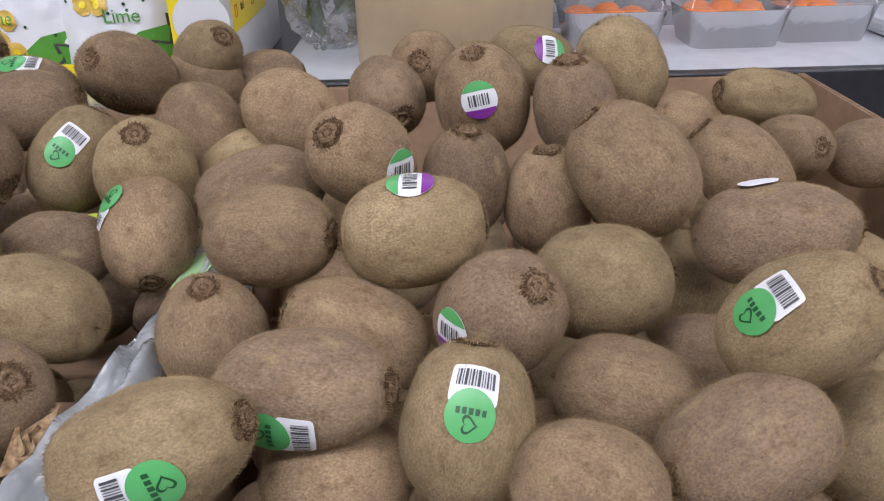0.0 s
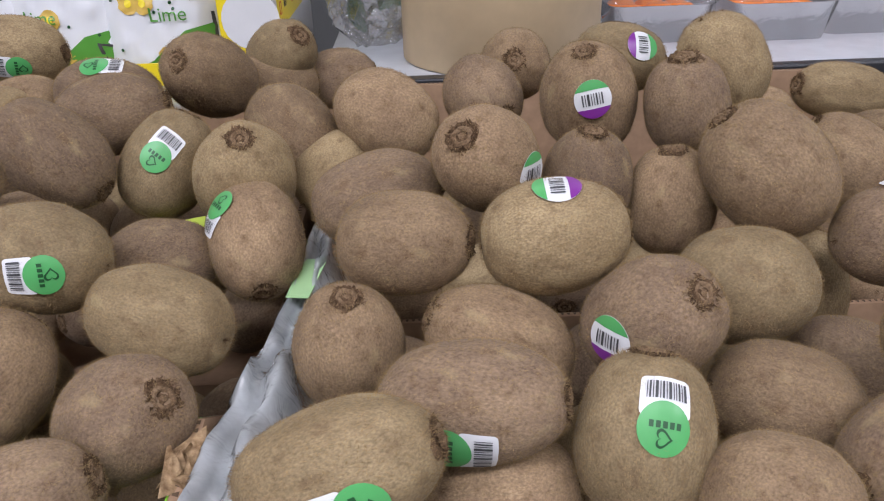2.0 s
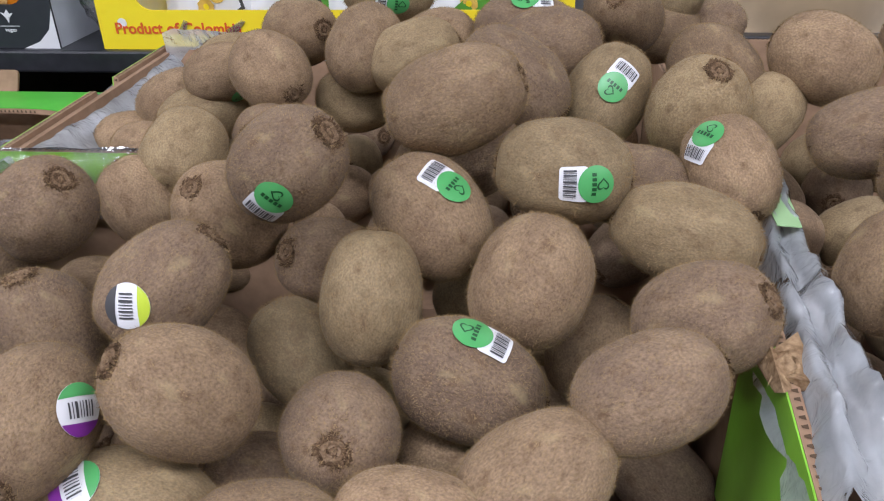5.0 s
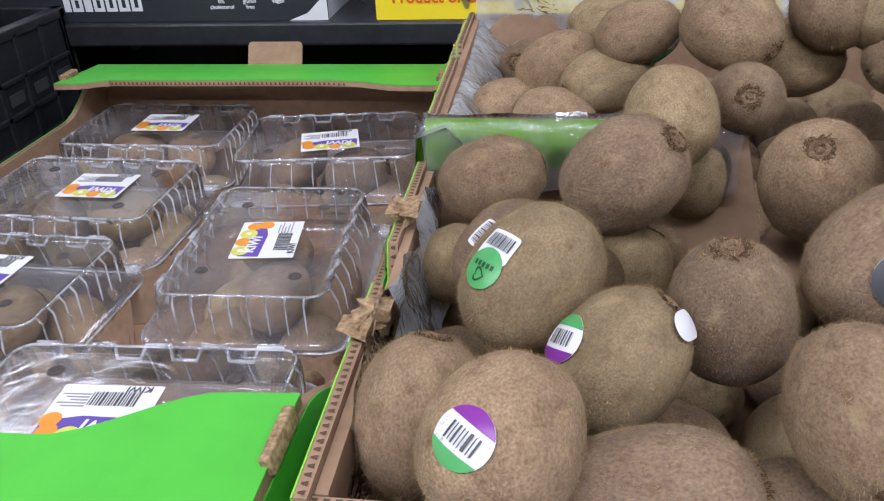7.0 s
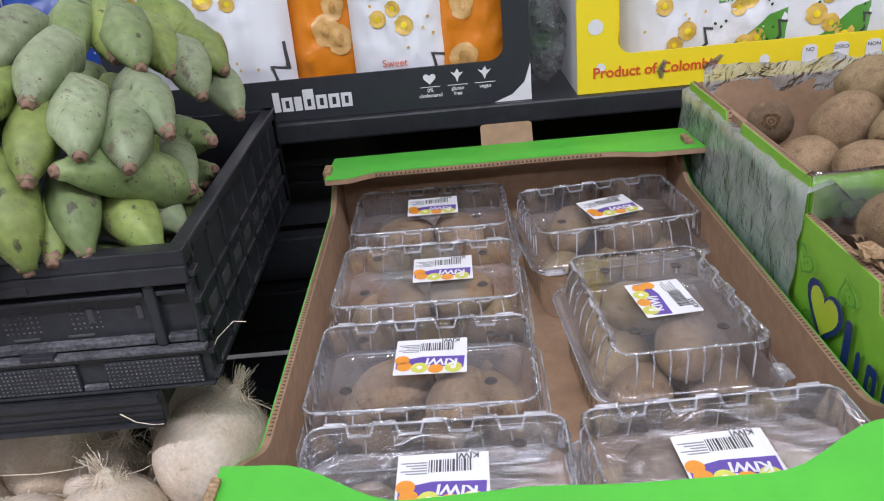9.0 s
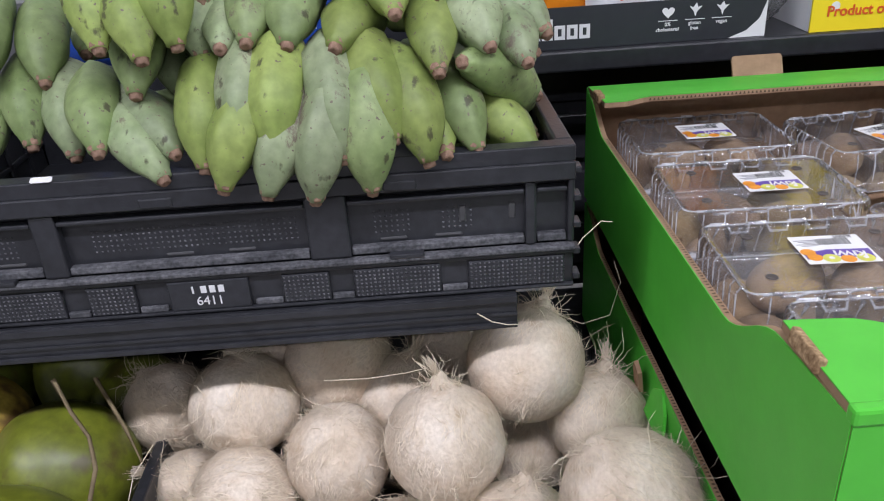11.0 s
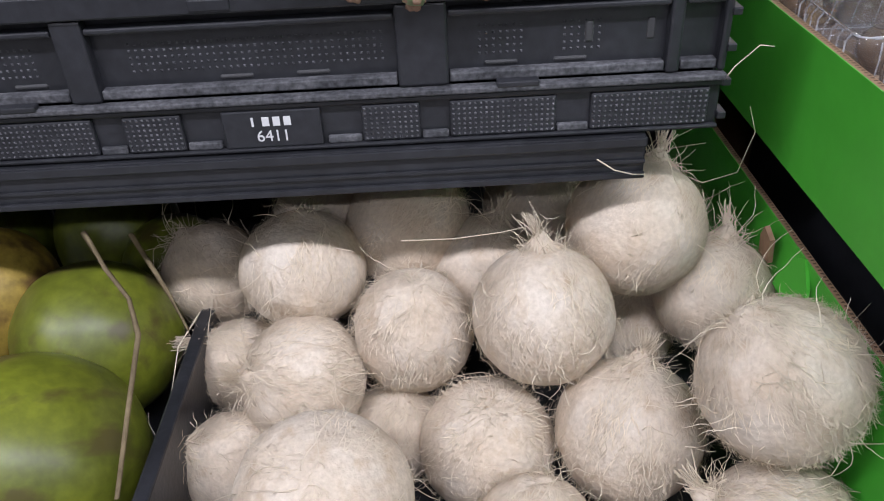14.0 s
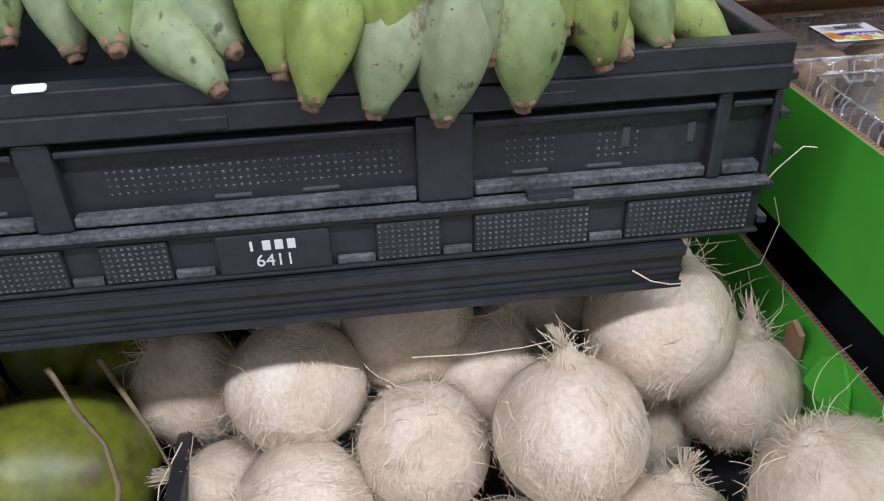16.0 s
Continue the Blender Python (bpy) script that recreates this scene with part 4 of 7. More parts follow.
kiwi((0.7886, 0.6392, 1.1388), 0.0678, 0.0546, (-0.80, 0.50, 0.32))
kiwi((0.6702, 0.6941, 1.1541), 0.0806, 0.0532, (-0.28, -0.84, 0.47))
kiwi((0.7085, 0.7575, 1.1523), 0.0592, 0.0477, (0.60, -0.56, 0.57))
kiwi((0.7478, 0.7784, 1.1269), 0.0571, 0.0461, (0.93, 0.37, 0.06))
kiwi((0.6550, 0.6225, 1.1187), 0.0690, 0.0519, (0.45, 0.40, 0.80), [("green", (0.19, -0.75, 0.64), (0.62, 0.41, 0.67))])
kiwi((0.6048, 0.6844, 1.1441), 0.0762, 0.0513, (0.95, -0.30, -0.04), [("green", (0.14, -0.34, 0.93), (1.00, 0.10, -0.01))])
kiwi((0.6844, 0.4838, 1.0936), 0.0735, 0.0502, (-0.92, 0.38, 0.13))
kiwi((0.6847, 0.4276, 1.0807), 0.0651, 0.0525, (0.70, -0.39, 0.59))
kiwi((0.6245, 0.5082, 1.1158), 0.0705, 0.0537, (-0.97, 0.21, 0.08), [("green", (0.32, -0.93, 0.16), (-1.00, -0.10, 0.01))])
kiwi((0.5974, 0.6023, 1.1348), 0.0759, 0.0540, (0.79, -0.28, -0.54))
kiwi((0.6100, 0.4591, 1.0788), 0.0712, 0.0574, (0.35, 0.83, 0.44))
kiwi((0.5564, 0.5012, 1.0918), 0.0719, 0.0580, (-0.61, 0.54, 0.57), [("green", (0.30, -0.37, 0.88), (-0.78, 0.22, 0.58))])
kiwi((0.5679, 0.5293, 1.1459), 0.0768, 0.0552, (0.93, -0.10, 0.35))
kiwi((0.4923, 0.4715, 1.1322), 0.0647, 0.0522, (0.74, -0.26, 0.62), [("green", (-0.17, -0.91, -0.37), (-0.55, -0.45, -0.70))])
kiwi((0.4233, 0.6695, 1.1197), 0.0693, 0.0538, (0.66, -0.71, -0.24))
kiwi((0.4319, 0.7240, 1.1346), 0.0646, 0.0521, (0.76, -0.62, 0.20))
kiwi((0.4898, 0.6880, 1.1324), 0.0681, 0.0549, (0.16, 0.83, 0.53))
kiwi((0.4871, 0.8111, 1.1506), 0.0805, 0.0559, (0.99, 0.06, -0.09), [("green", (0.21, -0.95, -0.25), (-0.99, -0.02, 0.17))])
kiwi((0.5827, 0.4122, 1.0529), 0.0725, 0.0546, (0.91, -0.12, -0.39), [("green", (0.26, -0.09, 0.96), (0.88, -0.16, -0.46))])
kiwi((0.5304, 0.4594, 1.0660), 0.0697, 0.0519, (0.02, 0.49, 0.87))
kiwi((0.6118, 0.3577, 1.0489), 0.0679, 0.0499, (0.80, 0.36, 0.48))
kiwi((0.7799, 0.3645, 1.1049), 0.0732, 0.0463, (0.94, 0.02, 0.34), [("green", (0.15, -0.98, 0.15), (-0.95, -0.14, -0.28))])
kiwi((0.6674, 0.5486, 1.0909), 0.0617, 0.0461, (1.00, 0.02, 0.04))
kiwi((0.7546, 0.6277, 1.1074), 0.0571, 0.0461, (0.64, 0.59, 0.50))
kiwi((0.7867, 0.5409, 1.1268), 0.0678, 0.0461, (0.97, 0.10, 0.21))
kiwi((0.5423, 0.6963, 1.1345), 0.0571, 0.0461, (0.92, 0.38, 0.09))
kiwi((1.0734, 0.7539, 1.0890), 0.0618, 0.0499, (0.77, 0.64, -0.00))
kiwi((1.0186, 0.5428, 1.0583), 0.0717, 0.0499, (0.20, 0.44, 0.88))
kiwi((1.0125, 0.4734, 1.0548), 0.0620, 0.0499, (0.93, -0.17, -0.33))
kiwi((0.9308, 0.4334, 1.0392), 0.0623, 0.0499, (0.99, 0.06, 0.13))
kiwi((0.8369, 0.3918, 1.0647), 0.0602, 0.0461, (0.99, 0.06, 0.13))
kiwi((0.9303, 0.3649, 1.0823), 0.0571, 0.0461, (0.93, 0.12, -0.35))
kiwi((1.0643, 0.4202, 1.0520), 0.0618, 0.0499, (0.56, 0.44, 0.70))
kiwi((0.4411, 0.4261, 1.0897), 0.0666, 0.0515, (0.68, 0.41, 0.60), [("yellow", (-0.17, -0.97, 0.20), (-0.99, -0.10, 0.02))])
kiwi((0.4721, 0.3643, 1.0797), 0.0640, 0.0516, (-0.63, -0.32, 0.70))
kiwi((0.4144, 0.3520, 1.0721), 0.0638, 0.0514, (0.04, -0.97, -0.23), [("violet", (0.93, -0.09, 0.35), (-0.15, -0.50, -0.86))])
kiwi((0.3369, 0.3919, 1.0593), 0.0639, 0.0515, (0.64, 0.25, 0.72), [("violet", (-0.82, -0.21, 0.54), (-0.14, -0.51, -0.85)), ("tag", (0.76, -0.10, 0.64), (0.93, 0.26, 0.28))])
kiwi((0.3837, 0.4161, 1.0683), 0.0629, 0.0507, (-0.14, -0.04, 0.99))
kiwi((0.3027, 0.4291, 1.0734), 0.0697, 0.0562, (0.56, 0.62, 0.56), [("green", (-0.58, -0.50, 0.65), (0.47, 0.49, 0.73))])
kiwi((0.3448, 0.4946, 1.0931), 0.0665, 0.0536, (0.64, -0.31, 0.70))
kiwi((0.2754, 0.5691, 1.0554), 0.0649, 0.0512, (0.95, 0.24, 0.20))
kiwi((0.5304, 0.3795, 1.0480), 0.0642, 0.0518, (0.13, -0.85, 0.50))
kiwi((0.4487, 0.3458, 1.0321), 0.0731, 0.0499, (0.99, 0.03, -0.14), [("violet", (-0.46, -0.34, 0.82), (-0.80, -0.36, -0.48))])
kiwi((0.3471, 0.3396, 1.0410), 0.0765, 0.0488, (0.98, 0.16, 0.10))
kiwi((0.2953, 0.3372, 1.0664), 0.0685, 0.0553, (0.28, 0.95, -0.08), [("violet", (-0.33, -0.72, 0.61), (0.55, 0.48, 0.69))])
kiwi((0.2595, 0.3771, 1.0392), 0.0662, 0.0530, (0.14, 0.51, 0.85))
kiwi((0.4414, 0.5132, 1.0830), 0.0720, 0.0566, (-0.30, -0.61, 0.73))
kiwi((0.4013, 0.6263, 1.0346), 0.0652, 0.0503, (-0.02, -0.43, 0.90))
kiwi((0.3573, 0.5738, 1.0602), 0.0618, 0.0499, (0.41, -0.06, -0.91))
kiwi((0.3238, 0.5629, 0.9951), 0.0691, 0.0496, (0.97, -0.01, -0.25))
kiwi((0.3759, 0.6331, 0.9842), 0.0705, 0.0495, (0.97, -0.01, -0.25), [("green", (0.99, -0.01, 0.12), (-0.66, 0.30, 0.69))])
kiwi((0.3617, 0.5781, 0.9864), 0.0652, 0.0499, (0.47, 0.47, 0.74))
kiwi((0.4959, 0.5102, 1.0565), 0.0634, 0.0511, (-0.55, -0.64, 0.53))
kiwi((0.4867, 0.4696, 1.0215), 0.0655, 0.0506, (0.59, -0.34, -0.73))
kiwi((0.3946, 0.3491, 1.0182), 0.0618, 0.0499, (0.84, 0.55, -0.00))
kiwi((0.3809, 0.6001, 1.0848), 0.0683, 0.0551, (0.03, 0.96, 0.29))
kiwi((0.4294, 0.6297, 1.0855), 0.0571, 0.0461, (-0.14, -0.92, 0.36))
kiwi((0.2561, 0.5320, 1.0177), 0.0571, 0.0461, (0.34, -0.73, 0.60))
kiwi((0.2892, 0.4963, 1.0458), 0.0654, 0.0528, (0.54, 0.76, 0.36), [("green", (-0.26, -0.70, 0.67), (-0.75, 0.28, 0.60))])
kiwi((0.2895, 0.5682, 0.9491), 0.0618, 0.0499, (0.87, 0.41, -0.27))
kiwi((0.6697, 0.4948, 0.9889), 0.0623, 0.0499, (0.85, 0.33, 0.42))
kiwi((0.5788, 0.4123, 1.0047), 0.0618, 0.0499, (0.91, 0.33, -0.24))
kiwi((0.4928, 0.3832, 1.0084), 0.0623, 0.0499, (0.94, -0.08, -0.32))
kiwi((0.5149, 0.3228, 1.0434), 0.0648, 0.0499, (0.99, 0.10, -0.02))
kiwi((0.5681, 0.3343, 1.0413), 0.0672, 0.0499, (0.97, -0.03, -0.25))
kiwi((0.2700, 0.4748, 0.9811), 0.0665, 0.0499, (0.94, -0.08, -0.32))
kiwi((0.2650, 0.4250, 1.0015), 0.0618, 0.0499, (-0.90, 0.24, 0.35))
kiwi((0.5740, 0.5774, 1.0940), 0.0665, 0.0499, (0.85, 0.33, 0.42))
kiwi((0.5780, 0.5368, 1.0206), 0.0618, 0.0499, (0.13, 0.86, -0.50))
kiwi((0.6467, 0.5035, 1.0091), 0.0623, 0.0499, (0.47, 0.47, 0.74))
kiwi((0.5262, 0.6764, 1.1292), 0.0690, 0.0499, (0.93, 0.26, 0.28))
kiwi((0.5388, 0.6641, 1.1048), 0.0690, 0.0499, (0.93, 0.26, 0.28))
kiwi((0.4771, 0.7013, 1.0891), 0.0623, 0.0499, (0.99, 0.10, -0.02))
kiwi((0.6183, 0.6492, 1.1433), 0.0712, 0.0499, (0.98, 0.18, 0.13))
kiwi((0.7015, 0.7494, 1.1307), 0.0665, 0.0499, (0.99, 0.10, -0.02))
kiwi((0.3141, 0.7435, 1.0721), 0.0672, 0.0517, (0.87, 0.29, 0.39))
kiwi((0.3501, 0.7108, 1.0722), 0.0733, 0.0485, (-0.86, -0.47, -0.18))
kiwi((0.2876, 0.8430, 1.0434), 0.0571, 0.0461, (-0.32, -0.87, 0.38))
kiwi((0.2767, 0.7259, 1.0451), 0.0571, 0.0461, (0.93, 0.38, -0.00))
kiwi((0.3122, 0.6880, 1.0500), 0.0613, 0.0461, (0.99, 0.01, -0.13))
kiwi((0.3701, 0.7149, 1.1050), 0.0607, 0.0461, (0.94, 0.21, 0.25), [("green", (0.82, -0.32, -0.47), (0.87, 0.29, 0.39))])
kiwi((0.3506, 0.7834, 1.0951), 0.0585, 0.0461, (0.94, 0.21, 0.25))
kiwi((0.6566, 0.3845, 1.0746), 0.0639, 0.0472, (0.92, 0.25, 0.29))

# a hidden under-layer that carries the heaps
rng_fill = random.Random(5)


def under_layer(x0, x1, y0, y1, z0, z1, nx, ny):
    for i in range(nx):
        for j in range(ny):
            x = x0 + (x1 - x0) * (i + 0.5) / nx + rng_fill.uniform(-0.008, 0.008)
            y = y0 + (y1 - y0) * (j + 0.5) / ny + rng_fill.uniform(-0.008, 0.008)
            z = z0 + (z1 - z0) * (j + 0.5) / ny
            a = rng_fill.uniform(0, 6.28)
            kiwi((x, y, z), 0.066, 0.052, (math.cos(a), math.sin(a), rng_fill.uniform(-0.4, 0.4)), extra=False)


under_layer(0.245, 0.715, 0.345, 0.600, 0.916, 0.958, 8, 5)
under_layer(0.42, 0.715, 0.635, 0.900, 0.986, 1.000, 5, 4)
under_layer(0.25, 0.44, 0.655, 0.900, 0.985, 0.990, 3, 4)
under_layer(0.765, 1.225, 0.345, 0.600, 0.930, 0.988, 8, 5)
under_layer(0.765, 1.00, 0.635, 0.800, 1.004, 1.014, 4, 3)
under_layer(1.02, 1.22, 0.635, 0.900, 1.000, 1.000, 3, 4)

# ---- clamshell packs ----


def loop_pts(w, d, r, z, ribs=0.0, n=11):
    pts = rounded(w, d, r, n)
    out = []
    # extra points along the straight sides
    full = []
    for i, p in enumerate(pts):
        q = pts[(i + 1) % len(pts)]
        full.append(p)
        seg = math.hypot(q[0] - p[0], q[1] - p[1])
        if seg > 0.03:
            k = 44 if seg > 0.1 else 32
            for j in range(1, k):
                full.append((p[0] + (q[0] - p[0]) * j / k, p[1] + (q[1] - p[1]) * j / k))
    for i, (x, y) in enumerate(full):
        f = 1.0
        if ribs:
            f = 1.0 - ribs * (1 if (i // 3) % 2 else 0)
        out.append((x * f, y * f, z))
    return out


def loft(loops, close_top=False, close_bottom=False):
    bm = bmesh.new()
    rows = [[bm.verts.new(p) for p in lp] for lp in loops]
    for a, b in zip(rows, rows[1:]):
        n = len(a)
        for i in range(n):
            bm.faces.new((a[i], a[(i + 1) % n], b[(i + 1) % n], b[i]))
    if close_top:
        bm.faces.new(rows[-1])
    if close_bottom:
        bm.faces.new(list(reversed(rows[0])))
    return bm


CW, CD = 0.175, 0.142
CLAM_BASE = mesh_of(loft([loop_pts(CW - 0.03, CD - 0.03, 0.020, 0.0), loop_pts(CW - 0.022, CD - 0.022, 0.022, 0.006),
                          loop_pts(CW - 0.014, CD - 0.014, 0.022, 0.045, 0.012), loop_pts(CW - 0.010, CD - 0.010, 0.022, 0.058), loop_pts(CW + 0.002, CD + 0.002, 0.022, 0.059)],
                         close_bottom=True), "clam_base", True, (M_CLAM,))
LW, LD = 0.160, 0.112
CLAM_LID = mesh_of(loft([loop_pts(CW + 0.002, CD + 0.002, 0.022, 0.061), loop_pts(CW - 0.010, CD - 0.010, 0.020, 0.0615), loop_pts(CW - 0.013, CD - 0.017, 0.018, 0.067),
                         loop_pts(LW + 0.001, LD + 0.004, 0.012, 0.0885, 0.018), loop_pts(LW, LD, 0.010, 0.0945, 0.018),
                         loop_pts(LW - 0.004, LD - 0.004, 0.009, 0.0958), loop_pts(LW - 0.008, LD - 0.008, 0.008, 0.0944), loop_pts(LW - 0.014, LD - 0.014, 0.006, 0.0942)],
                        close_top=True), "clam_lid", True, (M_CLAM,))


def notched_edge(w, sy, n=9, deep=0.0055):
    """The toothed front or back edge of a lid, as a square wave between two corners."""
    pts = []
    for i in range(n):
        a, b = -w / 2 + w * i / n, -w / 2 + w * (i + 1) / n
        inset, z = (deep, 0.0905) if i % 2 else (0.0, 0.0962)
        pts += [(a + 0.0012, sy * (LD / 2 - inset), z), (b - 0.0012, sy * (LD / 2 - inset), z)]
    return pts


bm = bmesh.new()
for sy in (-1, 1):
    tube(bm, notched_edge(LW - 0.020, sy), 0.0014, 0.0014, 6)
    for i in range(8):
        rx = -0.062 + 0.0178 * i
        tube(bm, [(rx, sy * (LD / 2 - 0.001), 0.0925), (rx * 1.03, sy * (LD / 2 + 0.004), 0.082), (rx * 1.06, sy * (CD / 2 - 0.009), 0.067)], 0.0009, 0.0006, 5)
for sx_ in (-1, 1):
    for i in range(8):
        ry = -0.042 + 0.012 * i
        tube(bm, [(sx_ * (LW / 2 - 0.003), ry, 0.0957), (sx_ * (LW / 2 + 0.001), ry, 0.0900), (sx_ * (CW / 2 - 0.007), ry, 0.068)], 0.0011, 0.0007, 5)
CLAM_RIBS = mesh_of(bm, "rib_edge", True, (M_CLAMRIB,))
bm = bmesh.new()
for zz, ww, dd, rr in ((0.0600, CW + 0.002, CD + 0.002, 0.022), (0.0958, LW - 0.003, LD - 0.003, 0.010)):
    lp = loop_pts(ww, dd, rr, zz)
    tube(bm, lp + lp[:2], 0.0009, 0.0009, 5)
CLAM_RIM = mesh_of(bm, "rim_bead", True, (M_CLAMRIB,))
# the snap tabs at a pack's front corners
bm = bmesh.new()
add_box(bm, -0.010, 0.010, -0.005, 0.005, 0.0605, 0.0645, 0.0015)
CLAM_SNAP = mesh_of(bm, "snap_tab", True, (M_CLAMRIB,))
CLAM_HOLE = mesh_of(lathe([(0.0001, 0), (0.0032, 0.0001), (0.0040, 0.0008), (0.0046, 0.0002)], 14), "vent_hole", True, (mat("vent_hole_shade", (0.06, 0.05, 0.045), 0.4, var=0.2, scale=90),))
TXT_KIWI = text_mesh("KIWI", 0.0105, 0.0001, 0.0003)
TXT_KIWI.materials.clear()
TXT_KIWI.materials.append(M_WHITE)
TXT_SMALL = text_mesh("KIWI", 0.0062, 0.0001, 0.0001)
TXT_SMALL.materials.clear()
TXT_SMALL.materials.append(M_BLACKINK)


def flat(points, z0=0.0, t=0.00015):
    return sheet(points, t, m=Matrix.Translation((0, 0, z0)))


LAB_BASE = mesh_of(flat(rounded(0.052, 0.044, 0.0008, 2), 0, 0.0003), "label_base", False, (M_WHITE,))
LAB_PURPLE = mesh_of(flat([(-0.0245, 0.0020), (0.006, 0.0010), (0.0245, 0.0055), (0.0245, 0.0150), (0.004, 0.0115), (-0.0235, 0.0165)], 0.0004), "purple_band", False, (M_PURPLE,))
bm = bmesh.new()
xx = -0.016
for i, wd in enumerate((2, 1, 3, 1, 1, 2, 3, 1, 2, 1, 1, 3, 2, 1, 2, 1)):
    add_box(bm, xx, xx + 0.00045 * wd, -0.0165, -0.0065, 0.0004, 0.0006)
    xx += 0.00045 * wd + 0.0008
LAB_BARS = mesh_of(bm, "barcode", False, (M_BLACKINK,))
bm = bmesh.new()
for i in range(5):
    add_box(bm, 0.009, 0.024 - 0.003 * (i % 3), -0.0150 + 0.0022 * i, -0.0142 + 0.0022 * i, 0.0004, 0.0006)
LAB_LINES = mesh_of(bm, "fine_print", False, (mat("grey_ink", (0.25, 0.25, 0.26), 0.5),))
LAB_SLICE = mesh_of(flat(ring(0.0062, 18), 0.0006), "kiwi_slice_print", False, (M_SLICE,))
LAB_CORE = mesh_of(flat(ring(0.0020, 12), 0.0008), "slice_core_print", False, (M_WHITE,))
LAB_ORANGE = mesh_of(flat(ring(0.0054, 18), 0.0005), "orange_print", False, (M_ORANGEINK,))


def clamshell(x, y, z, turn, label_turn, tilt=0.0, kiwis=True, sx=1.0, lx=0.0, ly=0.0):
    m = Matrix.Translation((x, y, z)) @ Matrix.Rotation(radians(turn), 4, "Z") @ Matrix.Rotation(radians(tilt), 4, "X")
    c = thing("clamshell_pack", "clear plastic clamshell of kiwis with a white and purple label", "clamshell pack", m, "kiwi clamshells")
    part("base", CLAM_BASE, None, c).visible_shadow = False
    lid = part("lid", CLAM_LID, None, c, "clear ribbed plastic lid")
    lid.visible_shadow = False
    part("rib_edge", CLAM_RIBS, None, lid).visible_shadow = False
    part("rim_bead", CLAM_RIM, None, lid).visible_shadow = False
    for tx in (-0.070, 0.070):
        part("snap_tab", CLAM_SNAP, None, lid, m=Matrix.Translation((tx, 0.001 - CD / 2, 0))).visible_shadow = False
    for hx, hy in ((-0.052, -0.030), (0.048, -0.029), (-0.047, 0.034), (0.050, 0.031)):
        part("vent_hole", CLAM_HOLE, None, lid, m=Matrix.Translation((hx, hy, 0.0943)))
    lab = part("label", LAB_BASE, None, c, "white barcode label with a purple fruit print",
               m=Matrix.Translation((lx, ly, 0.0958)) @ Matrix.Rotation(radians(label_turn - turn), 4, "Z"))
    part("purple_band", LAB_PURPLE, None, lab)
    tagged(part("barcode", LAB_BARS, None, lab), kind="stuff")
    tagged(part("fine_print", LAB_LINES, None, lab), kind="stuff")
    part("lettering", TXT_KIWI, None, lab, m=Matrix.Translation((-0.008, 0.0085, 0.0009)) @ Matrix.Rotation(radians(-7), 4, "Z"))
    part("lettering", TXT_SMALL, None, lab, m=Matrix.Translation((-0.014, -0.0192, 0.0006)))
    for px, py in ((0.0075, 0.0148), (-0.0165, 0.0158)):
        part("kiwi_slice_print", LAB_SLICE, None, lab, m=Matrix.Translation((px, py, 0)))
        part("slice_core_print", LAB_CORE, None, lab, m=Matrix.Translation((px, py, 0)))
    for px, py in ((0.0185, 0.0125), (-0.004, 0.0165), (0.0205, 0.0045)):
        part("orange_print", LAB_ORANGE, None, lab, m=Matrix.Translation((px, py, 0)))
    if kiwis:
        rng = random.Random(int(x * 9000) + int(y * 7000))
        for i in range(3):
            for j in range(2):
                p = m @ Vector((-0.050 + 0.050 * i + rng.uniform(-0.004, 0.004), -0.031 + 0.060 * j + rng.uniform(-0.004, 0.004), 0.030 + rng.uniform(0, 0.004)))
                a = rng.uniform(0.9, 2.2)
                kiwi(p, 0.064, 0.047, (math.cos(a), math.sin(a), rng.uniform(-0.3, 0.3)), label="brown kiwi inside a clear clamshell pack", extra=False)
        for i in range(2):
            p = m @ Vector((-0.030 + 0.055 * i + rng.uniform(-0.008, 0.008), rng.uniform(-0.02, 0.02), 0.066))
            a = rng.uniform(0, 3.1)
            kiwi(p, 0.060, 0.044, (math.cos(a), math.sin(a), 0.1), label="brown kiwi inside a clear clamshell pack", extra=False)
    return c


clamshell(-0.067, 0.826, 0.8955, -1, 180, lx=0.003, ly=0.004)
clamshell(-0.070, 0.682, 0.8960, -2, 179, lx=0.014, ly=0.002)
clamshell(-0.073, 0.541, 0.8975, -2, 177, lx=0.006, ly=0.004)
clamshell(-0.066, 0.402, 0.9085, -2, 178, lx=0.006, ly=0.002)
clamshell(0.110, 0.800, 0.8955, 6, 195, lx=0.001, ly=-0.012)
clamshell(0.113, 0.607, 0.8960, 93, 97, 1.0, lx=-0.006)
clamshell(0.105, 0.402, 0.9095, 2, 182, lx=-0.008)

# ---- banana crate ----
CX0, CX1, CY0, CY1, CZ0, CZ1 = -0.848, -0.248, 0.604, 1.000, 0.9445, 1.0680


